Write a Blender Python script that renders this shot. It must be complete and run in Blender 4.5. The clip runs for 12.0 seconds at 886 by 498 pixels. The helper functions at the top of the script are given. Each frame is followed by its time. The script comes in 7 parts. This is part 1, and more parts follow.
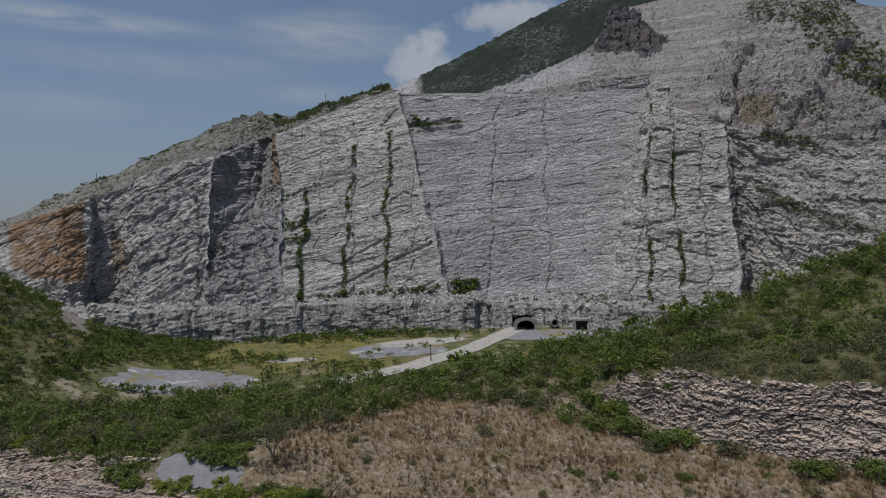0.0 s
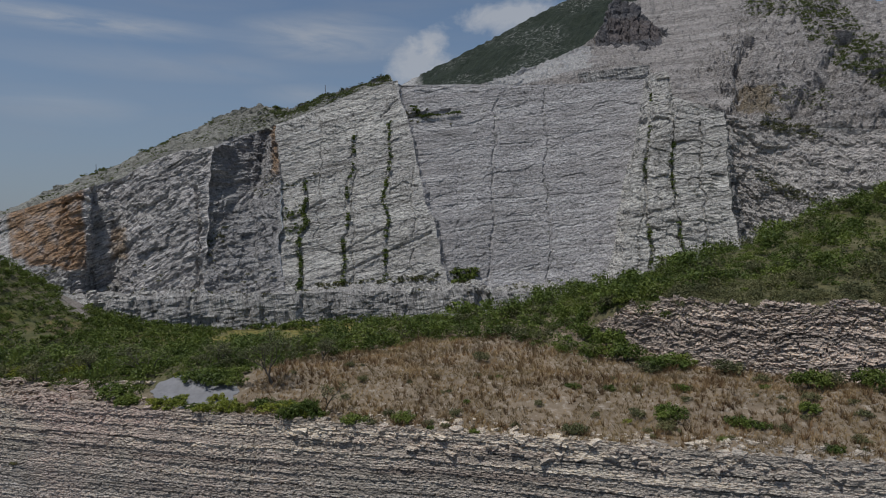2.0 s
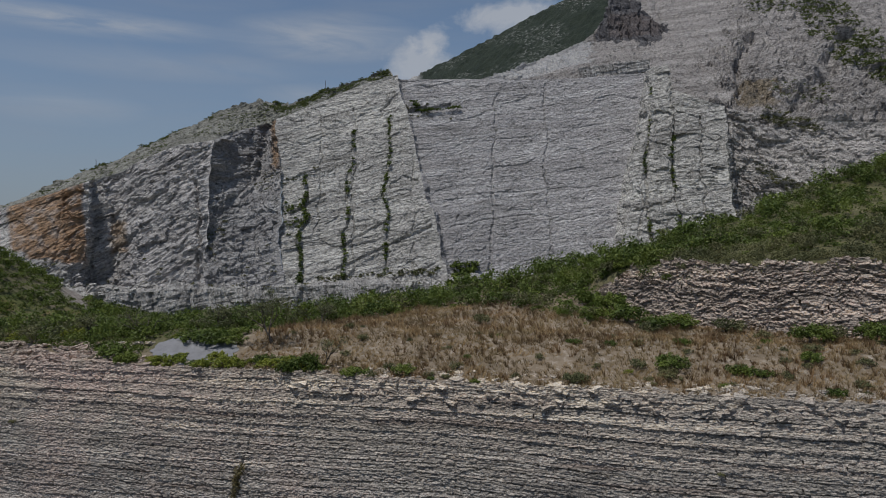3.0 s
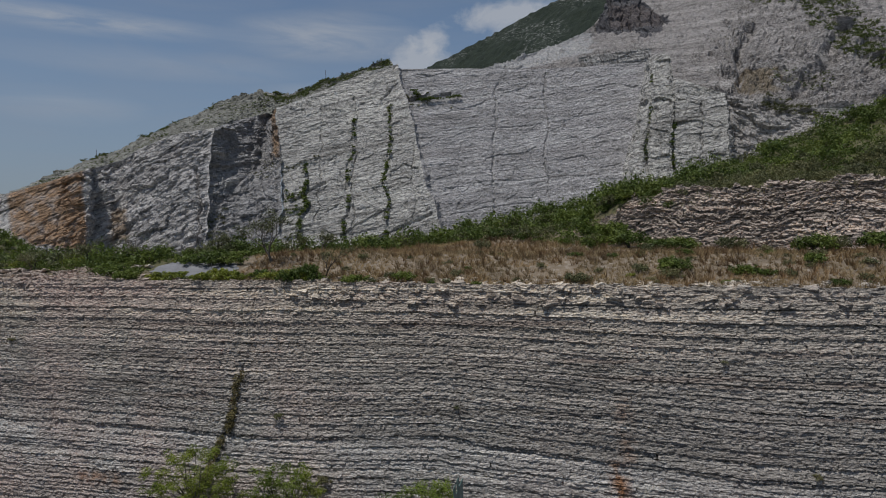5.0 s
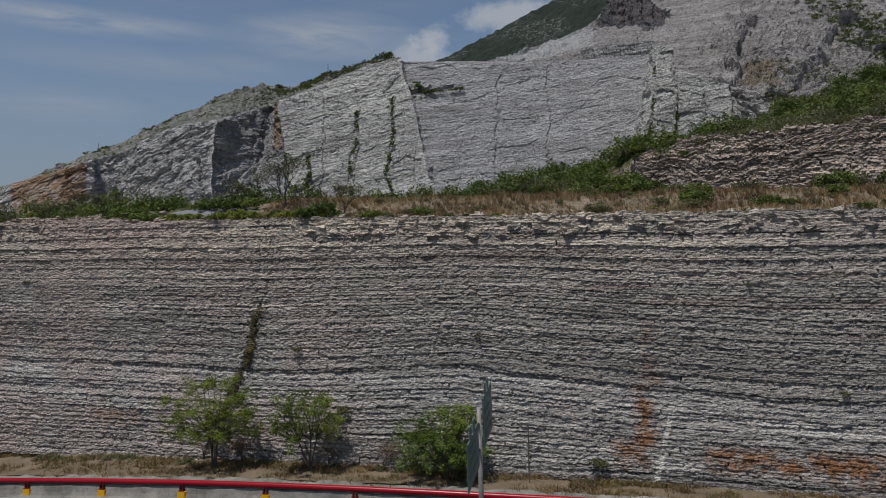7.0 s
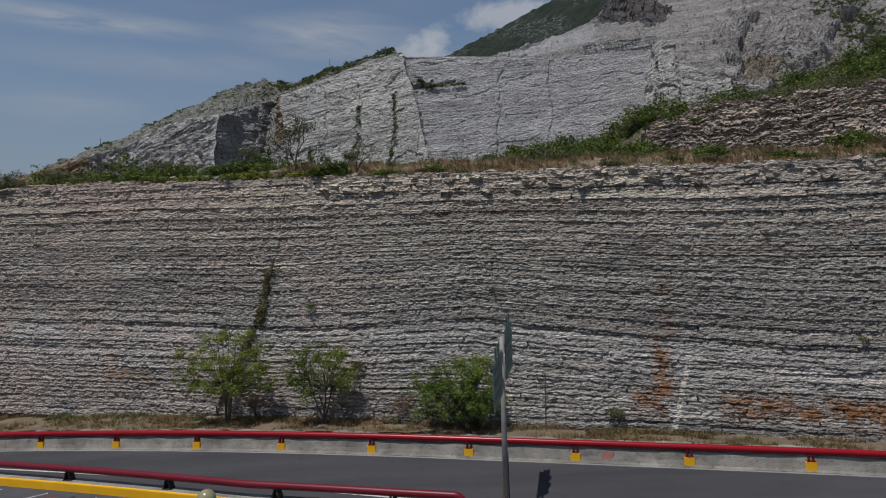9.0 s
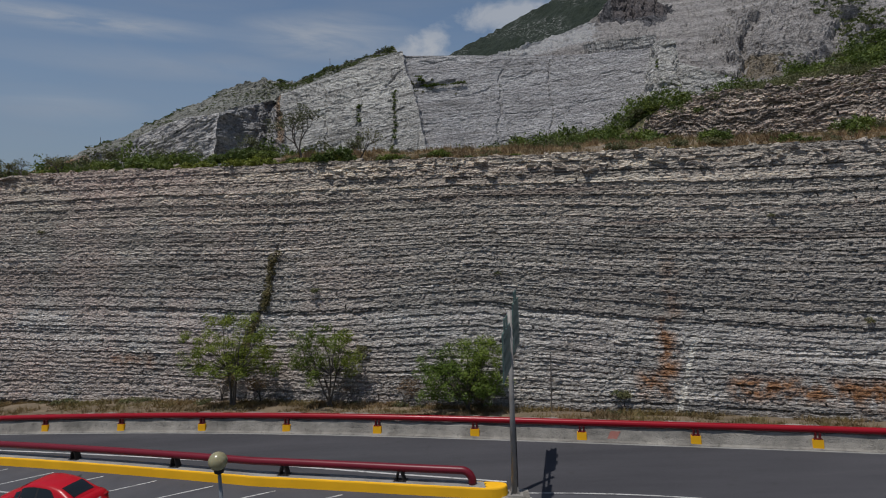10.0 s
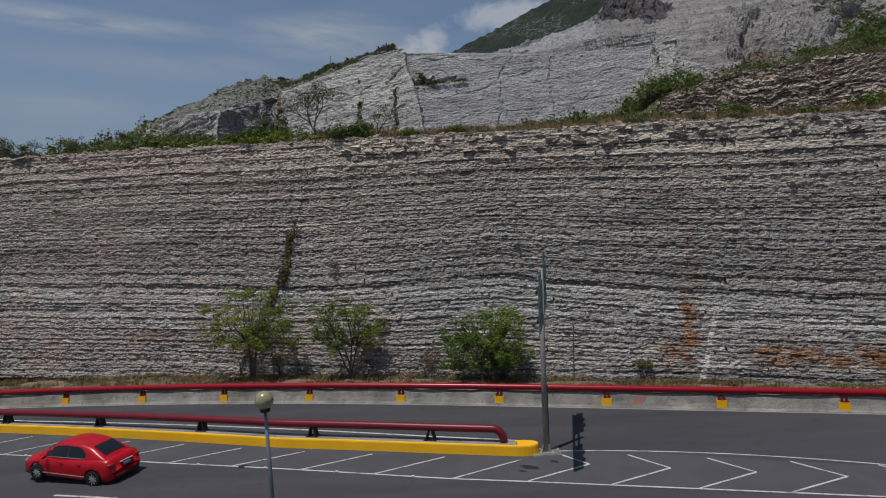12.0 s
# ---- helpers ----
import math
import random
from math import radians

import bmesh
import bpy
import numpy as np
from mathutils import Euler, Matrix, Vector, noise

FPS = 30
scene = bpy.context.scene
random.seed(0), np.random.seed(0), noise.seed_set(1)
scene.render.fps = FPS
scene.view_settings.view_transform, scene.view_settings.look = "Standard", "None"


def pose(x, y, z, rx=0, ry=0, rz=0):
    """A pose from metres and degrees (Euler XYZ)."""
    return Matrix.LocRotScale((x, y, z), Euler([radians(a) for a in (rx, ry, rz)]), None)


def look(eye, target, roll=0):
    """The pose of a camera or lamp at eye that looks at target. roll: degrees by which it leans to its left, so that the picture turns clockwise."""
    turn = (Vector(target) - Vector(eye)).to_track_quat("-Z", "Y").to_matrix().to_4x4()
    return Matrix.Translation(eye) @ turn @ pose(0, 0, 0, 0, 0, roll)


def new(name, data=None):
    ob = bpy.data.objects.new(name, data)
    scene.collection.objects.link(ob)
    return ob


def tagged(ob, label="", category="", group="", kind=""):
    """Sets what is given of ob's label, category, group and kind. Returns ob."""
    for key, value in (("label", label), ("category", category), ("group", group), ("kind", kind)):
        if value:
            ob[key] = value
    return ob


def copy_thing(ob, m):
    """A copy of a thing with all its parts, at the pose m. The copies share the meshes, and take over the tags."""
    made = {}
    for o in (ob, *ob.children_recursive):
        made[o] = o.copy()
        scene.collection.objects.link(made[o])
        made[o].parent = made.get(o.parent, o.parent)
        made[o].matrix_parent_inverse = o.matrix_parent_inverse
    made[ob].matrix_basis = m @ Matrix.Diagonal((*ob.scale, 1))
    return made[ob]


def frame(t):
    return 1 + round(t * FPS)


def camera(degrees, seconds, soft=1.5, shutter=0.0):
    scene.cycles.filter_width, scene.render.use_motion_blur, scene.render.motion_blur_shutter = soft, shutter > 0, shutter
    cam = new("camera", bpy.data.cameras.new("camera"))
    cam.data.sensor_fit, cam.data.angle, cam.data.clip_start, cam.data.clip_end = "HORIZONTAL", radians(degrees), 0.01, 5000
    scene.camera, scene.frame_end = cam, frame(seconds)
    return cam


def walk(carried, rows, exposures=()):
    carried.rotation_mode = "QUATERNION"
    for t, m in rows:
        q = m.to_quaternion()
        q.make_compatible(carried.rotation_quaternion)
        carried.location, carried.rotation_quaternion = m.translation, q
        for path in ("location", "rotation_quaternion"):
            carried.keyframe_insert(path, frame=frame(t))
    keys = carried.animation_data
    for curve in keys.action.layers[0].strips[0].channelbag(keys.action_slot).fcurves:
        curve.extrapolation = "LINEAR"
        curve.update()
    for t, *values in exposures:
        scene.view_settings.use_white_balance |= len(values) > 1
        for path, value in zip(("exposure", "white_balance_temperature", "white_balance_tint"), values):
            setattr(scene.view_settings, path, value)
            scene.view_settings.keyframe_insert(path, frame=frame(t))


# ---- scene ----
cam = camera(73.4, 12.0, soft=1.1)
METRES, EYE, TILT, LEAN, TURN = 26.4, 34.03, -2.0, 2.0, 0.0
ROWS = [
    (0.0, 0.0, 0.0, 0.0, -0.0, 0.0, 0.0),
    (0.5, 0.0049, 0.0013, -0.06, 0.0, 0.01, 0.01),
    (1.0, 0.0091, 0.003, -0.1208, 0.01, 0.05, 0.01),
    (1.5, 0.0113, 0.0041, -0.1814, 0.02, 0.09, 0.01),
    (2.0, 0.0116, 0.0064, -0.2423, 0.02, 0.13, 0.01),
    (2.5, 0.0111, 0.0093, -0.3031, 0.03, 0.13, 0.02),
    (3.0, 0.011, 0.0122, -0.3642, 0.03, 0.12, 0.03),
    (5.0, 0.0096, 0.0216, -0.5983, 0.07, 0.06, 0.07),
    (5.5, 0.0079, 0.0229, -0.645, 0.08, 0.08, 0.06),
    (6.0, 0.0007, 0.0247, -0.6863, 0.09, 0.06, 0.04),
    (6.5, -0.0143, 0.0266, -0.7266, 0.1, 0.07, 0.05),
    (7.0, -0.0362, 0.0283, -0.7594, 0.12, 0.02, 0.07),
    (9.0, -0.0683, 0.033, -0.8628, 0.17, -0.01, 0.06),
    (9.5, -0.0717, 0.0331, -0.8832, 0.15, 0.01, 0.04),
    (10.0, -0.0804, 0.0329, -0.9009, 0.13, 0.04, 0.05),
    (10.5, -0.0945, 0.0329, -0.9134, 0.12, 0.05, 0.05),
    (11.0, -0.109, 0.0328, -0.9252, 0.11, 0.06, 0.08),
    (11.5, -0.1217, 0.0325, -0.9382, 0.09, 0.07, 0.11),
    (12.0, -0.1269, 0.0324, -0.9618, 0.05, 0.03, 0.15),
]
walk(cam, [(t, pose(0, 0, EYE, TILT, LEAN, TURN) @ pose(METRES * x, METRES * y, METRES * z, 90 + pitch, roll, yaw)) for t, x, y, z, yaw, pitch, roll in ROWS], exposures=[(0.0, -0.44), (12.0, -0.44)])

# ---------------------------------------------------------------- light
SUN = Vector((-0.24, -0.20, 1.0)).normalized()
world = bpy.data.worlds.new("sky")
scene.world = world
world.use_nodes = True


def build_sky():
    nt = world.node_tree
    N, L = nt.nodes, nt.links
    N.clear()
    out = N.new("ShaderNodeOutputWorld")
    bg = N.new("ShaderNodeBackground")
    bg.inputs["Strength"].default_value = 0.099
    sky = N.new("ShaderNodeTexSky")
    sky.sky_type = "NISHITA"
    sky.sun_disc = False
    sky.sun_elevation = math.asin(SUN.z)
    sky.sun_rotation = math.atan2(SUN.x, SUN.y)
    sky.air_density = 1.0
    sky.dust_density = 0.35
    tc = N.new("ShaderNodeTexCoord")

    def op(kind, a, b):
        n = N.new("ShaderNodeMath")
        n.operation = kind
        for slot, v in zip(n.inputs, (a, b)):
            if isinstance(v, bpy.types.NodeSocket):
                L.new(v, slot)
            else:
                slot.default_value = v
        return n.outputs[0]

    def noise(scale, stretch, detail, rough, distort=0.0, turn=0.0):
        m = N.new("ShaderNodeMapping")
        m.inputs["Scale"].default_value = stretch
        m.inputs["Rotation"].default_value = (0, radians(turn), 0)
        n = N.new("ShaderNodeTexNoise")
        n.inputs["Scale"].default_value = scale
        n.inputs["Detail"].default_value = detail
        n.inputs["Roughness"].default_value = rough
        n.inputs["Distortion"].default_value = distort
        L.new(tc.outputs["Generated"], m.inputs["Vector"])
        L.new(m.outputs["Vector"], n.inputs["Vector"])
        return n.outputs["Fac"]

    def near(centre, size):
        """1 at a bearing of the sky, falling to 0 at size away from it."""
        a = N.new("ShaderNodeVectorMath")
        a.operation = "SUBTRACT"
        a.inputs[1].default_value = centre
        b = N.new("ShaderNodeVectorMath")
        b.operation = "DIVIDE"
        b.inputs[1].default_value = size
        c = N.new("ShaderNodeVectorMath")
        c.operation = "LENGTH"
        L.new(tc.outputs["Generated"], a.inputs[0])
        L.new(a.outputs["Vector"], b.inputs[0])
        L.new(b.outputs["Vector"], c.inputs[0])
        return op("SUBTRACT", 1.0, c.outputs["Value"])

    def span(v, a, b, c, d):
        n = N.new("ShaderNodeMapRange")
        L.new(v, n.inputs["Value"])
        for key, val in zip(("From Min", "From Max", "To Min", "To Max"), (a, b, c, d)):
            n.inputs[key].default_value = val
        return n.outputs["Result"]

    def lay(under, fac, colour):
        n = N.new("ShaderNodeMixRGB")
        L.new(fac, n.inputs["Fac"])
        L.new(under, n.inputs["Color1"])
        n.inputs["Color2"].default_value = (*colour, 1)
        return n.outputs["Color"]

    axis = N.new("ShaderNodeSeparateXYZ")
    L.new(tc.outputs["Generated"], axis.inputs[0])
    # a thin veil, streaks of high cloud, then heaped clouds behind the mountain
    hazy = lay(sky.outputs["Color"], span(axis.outputs[2], 0.30, 0.04, 0.0, 0.72), (1.95, 2.4, 3.4))
    veil = noise(2.3, (1.6, 1.6, 9.0), 7, 0.55, 0.6, 4)
    c = lay(hazy, span(veil, 0.42, 0.80, 0.05, 0.32), (3.2, 3.6, 4.4))
    wisp = noise(5.0, (1.0, 1.0, 5.0), 8, 0.6, 0.8, -9)
    for centre, size, amount in (((-0.17, 0.93, 0.305), (0.16, 0.5, 0.040), 0.85), ((-0.48, 0.82, 0.302), (0.20, 0.5, 0.020), 0.75), ((-0.40, 0.87, 0.255), (0.22, 0.5, 0.025), 0.3), ((-0.52, 0.83, 0.19), (0.10, 0.5, 0.03), 0.3), ((-0.21, 0.95, 0.22), (0.10, 0.5, 0.02), 0.3)):
        f = op("MULTIPLY", span(near(centre, size), 0.0, 0.8, 0.0, 1.0), span(wisp, 0.36, 0.66, 0.1, amount))
        c = lay(c, f, (4.9, 5.2, 5.7))
    heap = noise(13.0, (1, 1, 1.5), 9, 0.62, 0.3)
    for centre, size, amount in (((-0.02, 0.96, 0.262), (0.075, 0.5, 0.05), 0.62), ((0.0, 0.95, 0.30), (0.045, 0.5, 0.03), 0.6), ((0.11, 0.94, 0.325), (0.10, 0.5, 0.04), 0.66)):
        f = span(op("ADD", heap, span(near(centre, size), -0.2, 0.7, -0.30, 0.16)), 0.42, 0.68, 0.0, amount)
        c = lay(c, f, (5.9, 6.1, 6.5))
    L.new(c, bg.inputs["Color"])
    L.new(bg.outputs["Background"], out.inputs["Surface"])


build_sky()
sun = new("sun", bpy.data.lights.new("sun", "SUN"))
sun.data.energy, sun.data.angle, sun.data.color = 4.25, radians(0.53), (0.985, 0.96, 0.93)
sun.matrix_world = look(SUN * 200, (0, 0, 0))

# ---------------------------------------------------------------- tools
rng = np.random.default_rng(7)


def smooth01(v):
    v = np.clip(v, 0, 1)
    return v * v * (3 - 2 * v)


def lattice(ix, iy, seed):
    h = (ix.astype(np.int64) * 374761393 + iy.astype(np.int64) * 668265263 + seed * 982451653) & 0xFFFFFFFF
    h = ((h ^ (h >> 13)) * 1274126177) & 0xFFFFFFFF
    h = (h ^ (h >> 16)) & 0xFFFFFFFF
    return h / 4294967295.0


def vnoise(x, y, seed=0):
    """Value noise, -1 to 1, on arrays."""
    x, y = np.broadcast_arrays(np.asarray(x, float), np.asarray(y, float))
    ix, iy = np.floor(x), np.floor(y)
    fx, fy = smooth01(x - ix), smooth01(y - iy)
    a, b = lattice(ix, iy, seed), lattice(ix + 1, iy, seed)
    c, d = lattice(ix, iy + 1, seed), lattice(ix + 1, iy + 1, seed)
    return 2 * ((a * (1 - fx) + b * fx) * (1 - fy) + (c * (1 - fx) + d * fx) * fy) - 1


def fbm(x, y, octaves=4, seed=0, gain=0.5):
    total, amp = 0.0, 1.0
    for k in range(octaves):
        total = total + amp * vnoise(np.asarray(x) * 2 ** k, np.asarray(y) * 2 ** k, seed + 17 * k)
        amp *= gain
    return total


def cells(x, width, seed):
    """Steps of uneven width along x: a value per block, and the nearness (0 to 1) of its joints."""
    x = np.asarray(x, float) / width
    i = np.floor(x)
    j0 = i + 0.7 * lattice(i, i * 0, seed) * 1.0
    before = x < j0
    cid = np.where(before, i - 1, i)
    left = cid + 0.7 * lattice(cid, cid * 0, seed)
    right = cid + 1 + 0.7 * lattice(cid + 1, cid * 0, seed)
    edge = np.minimum(x - left, right - x) * width
    return lattice(cid, cid * 0 + 5, seed + 3) * 2 - 1, edge


def mesh_from(name, V, F, material=None, smooth=False):
    """A mesh from arrays of corners and of faces with three or four corners each."""
    V, F = np.asarray(V, np.float32), np.asarray(F, np.int32)
    me = bpy.data.meshes.new(name)
    n, k = F.shape
    me.vertices.add(len(V))
    me.vertices.foreach_set("co", V.ravel())
    me.loops.add(n * k)
    me.loops.foreach_set("vertex_index", F.ravel())
    me.polygons.add(n)
    me.polygons.foreach_set("loop_start", np.arange(0, n * k, k, dtype=np.int32))
    me.polygons.foreach_set("loop_total", np.full(n, k, np.int32))
    me.polygons.foreach_set("use_smooth", np.full(n, smooth))
    me.update(calc_edges=True)
    me.validate()
    if material:
        me.materials.append(material)
    return me


def grid_faces(rows, cols):
    i = np.arange(rows - 1)[:, None] * cols + np.arange(cols - 1)[None, :]
    return np.stack([i, i + 1, i + cols + 1, i + cols], -1).reshape(-1, 4)


def sheet(name, X, Y, Z, material, smooth=False):
    """A surface from three arrays of rows and columns."""
    V = np.stack([X, Y, Z], -1).reshape(-1, 3)
    return new(name, mesh_from(name, V, grid_faces(*X.shape), material, smooth))


def part(name, bm, material, parent=None, label="", smooth=False):
    """Link a bmesh (or a mesh) as one object, under a thing or a part if given."""
    if isinstance(bm, bmesh.types.BMesh):
        me = bpy.data.meshes.new(name)
        if smooth:
            for f in bm.faces:
                f.smooth = True
        bm.to_mesh(me)
        bm.free()
        me.materials.append(material)
    else:
        me = bm
    ob = new(name, me)
    if parent:
        ob.parent = parent
    if label:
        ob["label"] = label
    return ob


def thing(name, at, label, category, group="", rz=0.0):
    ob = new(name)
    ob.matrix_basis = pose(*at, 0, 0, rz)
    return tagged(ob, label, category, group)


def box(bm, x0, x1, y0, y1, z0, z1, bevel=0.0):
    r = bmesh.ops.create_cube(bm, size=1.0, matrix=Matrix.Translation(((x0 + x1) / 2, (y0 + y1) / 2, (z0 + z1) / 2)) @ Matrix.Diagonal((x1 - x0, y1 - y0, z1 - z0, 1)))
    if bevel:
        es = list({e for v in r["verts"] for e in v.link_edges})
        bmesh.ops.bevel(bm, geom=es, offset=bevel, segments=2, affect="EDGES")
    return bm


def tube(points, radii, sides=10, cap=True):
    """Arrays of a tapered tube along points."""
    P = np.asarray(points, float)
    R = np.broadcast_to(np.asarray(radii, float), (len(P),))
    T = np.gradient(P, axis=0)
    T /= np.linalg.norm(T, axis=1)[:, None] + 1e-9
    up = np.where(np.abs(T[:, 2:3]) > 0.9, np.array([[1.0, 0, 0]]), np.array([[0, 0, 1.0]]))
    U = np.cross(T, up)
    U /= np.linalg.norm(U, axis=1)[:, None] + 1e-9
    W = np.cross(U, T)
    a = np.linspace(0, 2 * np.pi, sides, endpoint=False)
    V = P[:, None, :] + R[:, None, None] * (np.cos(a)[None, :, None] * U[:, None, :] + np.sin(a)[None, :, None] * W[:, None, :])
    n = len(P)
    i = np.arange(n - 1)[:, None] * sides
    k = np.arange(sides)[None, :]
    k2 = (k + 1) % sides
    F = np.stack([i + k, i + k2, i + sides + k2, i + sides + k], -1).reshape(-1, 4)
    V = V.reshape(-1, 3)
    if cap:
        V = np.vstack([V, P[:1], P[-1:]])
        c0, c1 = len(V) - 2, len(V) - 1
        ks = np.arange(sides)
        kn = (ks + 1) % sides
        F = np.vstack([F, np.stack([np.full(sides, c0), kn, ks, ks], -1)[:, [0, 1, 2, 2]], np.stack([np.full(sides, c1), (n - 1) * sides + ks, (n - 1) * sides + kn, (n - 1) * sides + kn], -1)])
    return V, F


def join(pieces):
    """Several (corners, faces) pairs as one."""
    V, F, o = [], [], 0
    for v, f in pieces:
        V.append(v)
        F.append(np.asarray(f) + o)
        o += len(v)
    return np.vstack(V), np.vstack(F)


def quads_to_mesh(name, VF, material, smooth=False):
    """A mesh of quads in which a repeated last corner means a triangle."""
    V, F = VF
    F = np.asarray(F)
    me = bpy.data.meshes.new(name)
    me.from_pydata([tuple(v) for v in V], [], [tuple(f) if f[2] != f[3] else tuple(f[:3]) for f in F.tolist()])
    me.polygons.foreach_set("use_smooth", np.full(len(me.polygons), smooth))
    me.materials.append(material)
    me.update()
    return me


# ---------------------------------------------------------------- materials
class Mat:
    """A small wrapper to write node materials briefly; places are world metres."""

    def __init__(self, name, rough=0.9, metal=0.0, spec=0.3):
        self.m = bpy.data.materials.new(name)
        self.m.use_nodes = True
        self.N, self.L = self.m.node_tree.nodes, self.m.node_tree.links
        self.b = self.N["Principled BSDF"]
        self.b.inputs["Roughness"].default_value = rough
        self.b.inputs["Metallic"].default_value = metal
        self.b.inputs["Specular IOR Level"].default_value = spec
        self.pos = self.N.new("ShaderNodeNewGeometry").outputs["Position"]

    def put(self, slot, value):
        if isinstance(value, bpy.types.NodeSocket):
            self.L.new(value, slot)
        elif isinstance(value, tuple) and len(value) == 3 and slot.type == "RGBA":
            slot.default_value = (*value, 1)
        else:
            slot.default_value = value

    def local(self):
        return self.N.new("ShaderNodeTexCoord").outputs["Object"]

    def scaled(self, sx, sy, sz, vec=None, rot=(0, 0, 0)):
        n = self.N.new("ShaderNodeMapping")
        n.inputs["Scale"].default_value = (sx, sy, sz)
        n.inputs["Rotation"].default_value = [radians(a) for a in rot]
        self.put(n.inputs["Vector"], vec or self.pos)
        return n.outputs["Vector"]

    def noise(self, scale, detail=5, rough=0.55, vec=None, distort=0.0):
        n = self.N.new("ShaderNodeTexNoise")
        n.inputs["Scale"].default_value = scale
        n.inputs["Detail"].default_value = detail
        n.inputs["Roughness"].default_value = rough
        n.inputs["Distortion"].default_value = distort
        self.put(n.inputs["Vector"], vec or self.pos)
        return n.outputs["Fac"]

    def voronoi(self, scale, vec=None, feature="F1", out="Distance"):
        n = self.N.new("ShaderNodeTexVoronoi")
        n.feature = feature
        n.inputs["Scale"].default_value = scale
        self.put(n.inputs["Vector"], vec or self.pos)
        return n.outputs[out]

    def ramp(self, fac, stops):
        n = self.N.new("ShaderNodeValToRGB")
        e = n.color_ramp.elements
        while len(e) < len(stops):
            e.new(0.5)
        for el, (p, c) in zip(e, stops):
            el.position = p
            el.color = (*c, 1) if isinstance(c, tuple) else (c, c, c, 1)
        self.put(n.inputs["Fac"], fac)
        return n.outputs["Color"]

    def mix(self, fac, a, b, mode="MIX"):
        n = self.N.new("ShaderNodeMixRGB")
        n.blend_type = mode
        self.put(n.inputs["Fac"], fac)
        self.put(n.inputs["Color1"], a)
        self.put(n.inputs["Color2"], b)
        return n.outputs["Color"]

    def math(self, op, a, b=0.0, clamp=False):
        n = self.N.new("ShaderNodeMath")
        n.operation = op
        n.use_clamp = clamp
        self.put(n.inputs[0], a)
        self.put(n.inputs[1], b)
        return n.outputs["Value"]

    def span(self, v, a, b, c=0.0, d=1.0):
        n = self.N.new("ShaderNodeMapRange")
        self.put(n.inputs["Value"], v)
        for k, val in zip(("From Min", "From Max", "To Min", "To Max"), (a, b, c, d)):
            n.inputs[k].default_value = val
        return n.outputs["Result"]

    def axis(self, k, vec=None):
        n = self.N.new("ShaderNodeSeparateXYZ")
        self.put(n.inputs[0], vec or self.pos)
        return n.outputs[k]

    def island(self):
        return self.N.new("ShaderNodeNewGeometry").outputs["Random Per Island"]

    def each(self):
        return self.N.new("ShaderNodeObjectInfo").outputs["Random"]

    def upness(self):
        n = self.N.new("ShaderNodeNewGeometry")
        return self.axis(2, n.outputs["Normal"])

    def bump(self, height, strength=0.5, distance=0.05):
        n = self.N.new("ShaderNodeBump")
        n.inputs["Strength"].default_value = strength
        n.inputs["Distance"].default_value = distance
        self.put(n.inputs["Height"], height)
        self.L.new(n.outputs["Normal"], self.b.inputs["Normal"])

    def color(self, c):
        self.put(self.b.inputs["Base Color"], c)
        return self.m


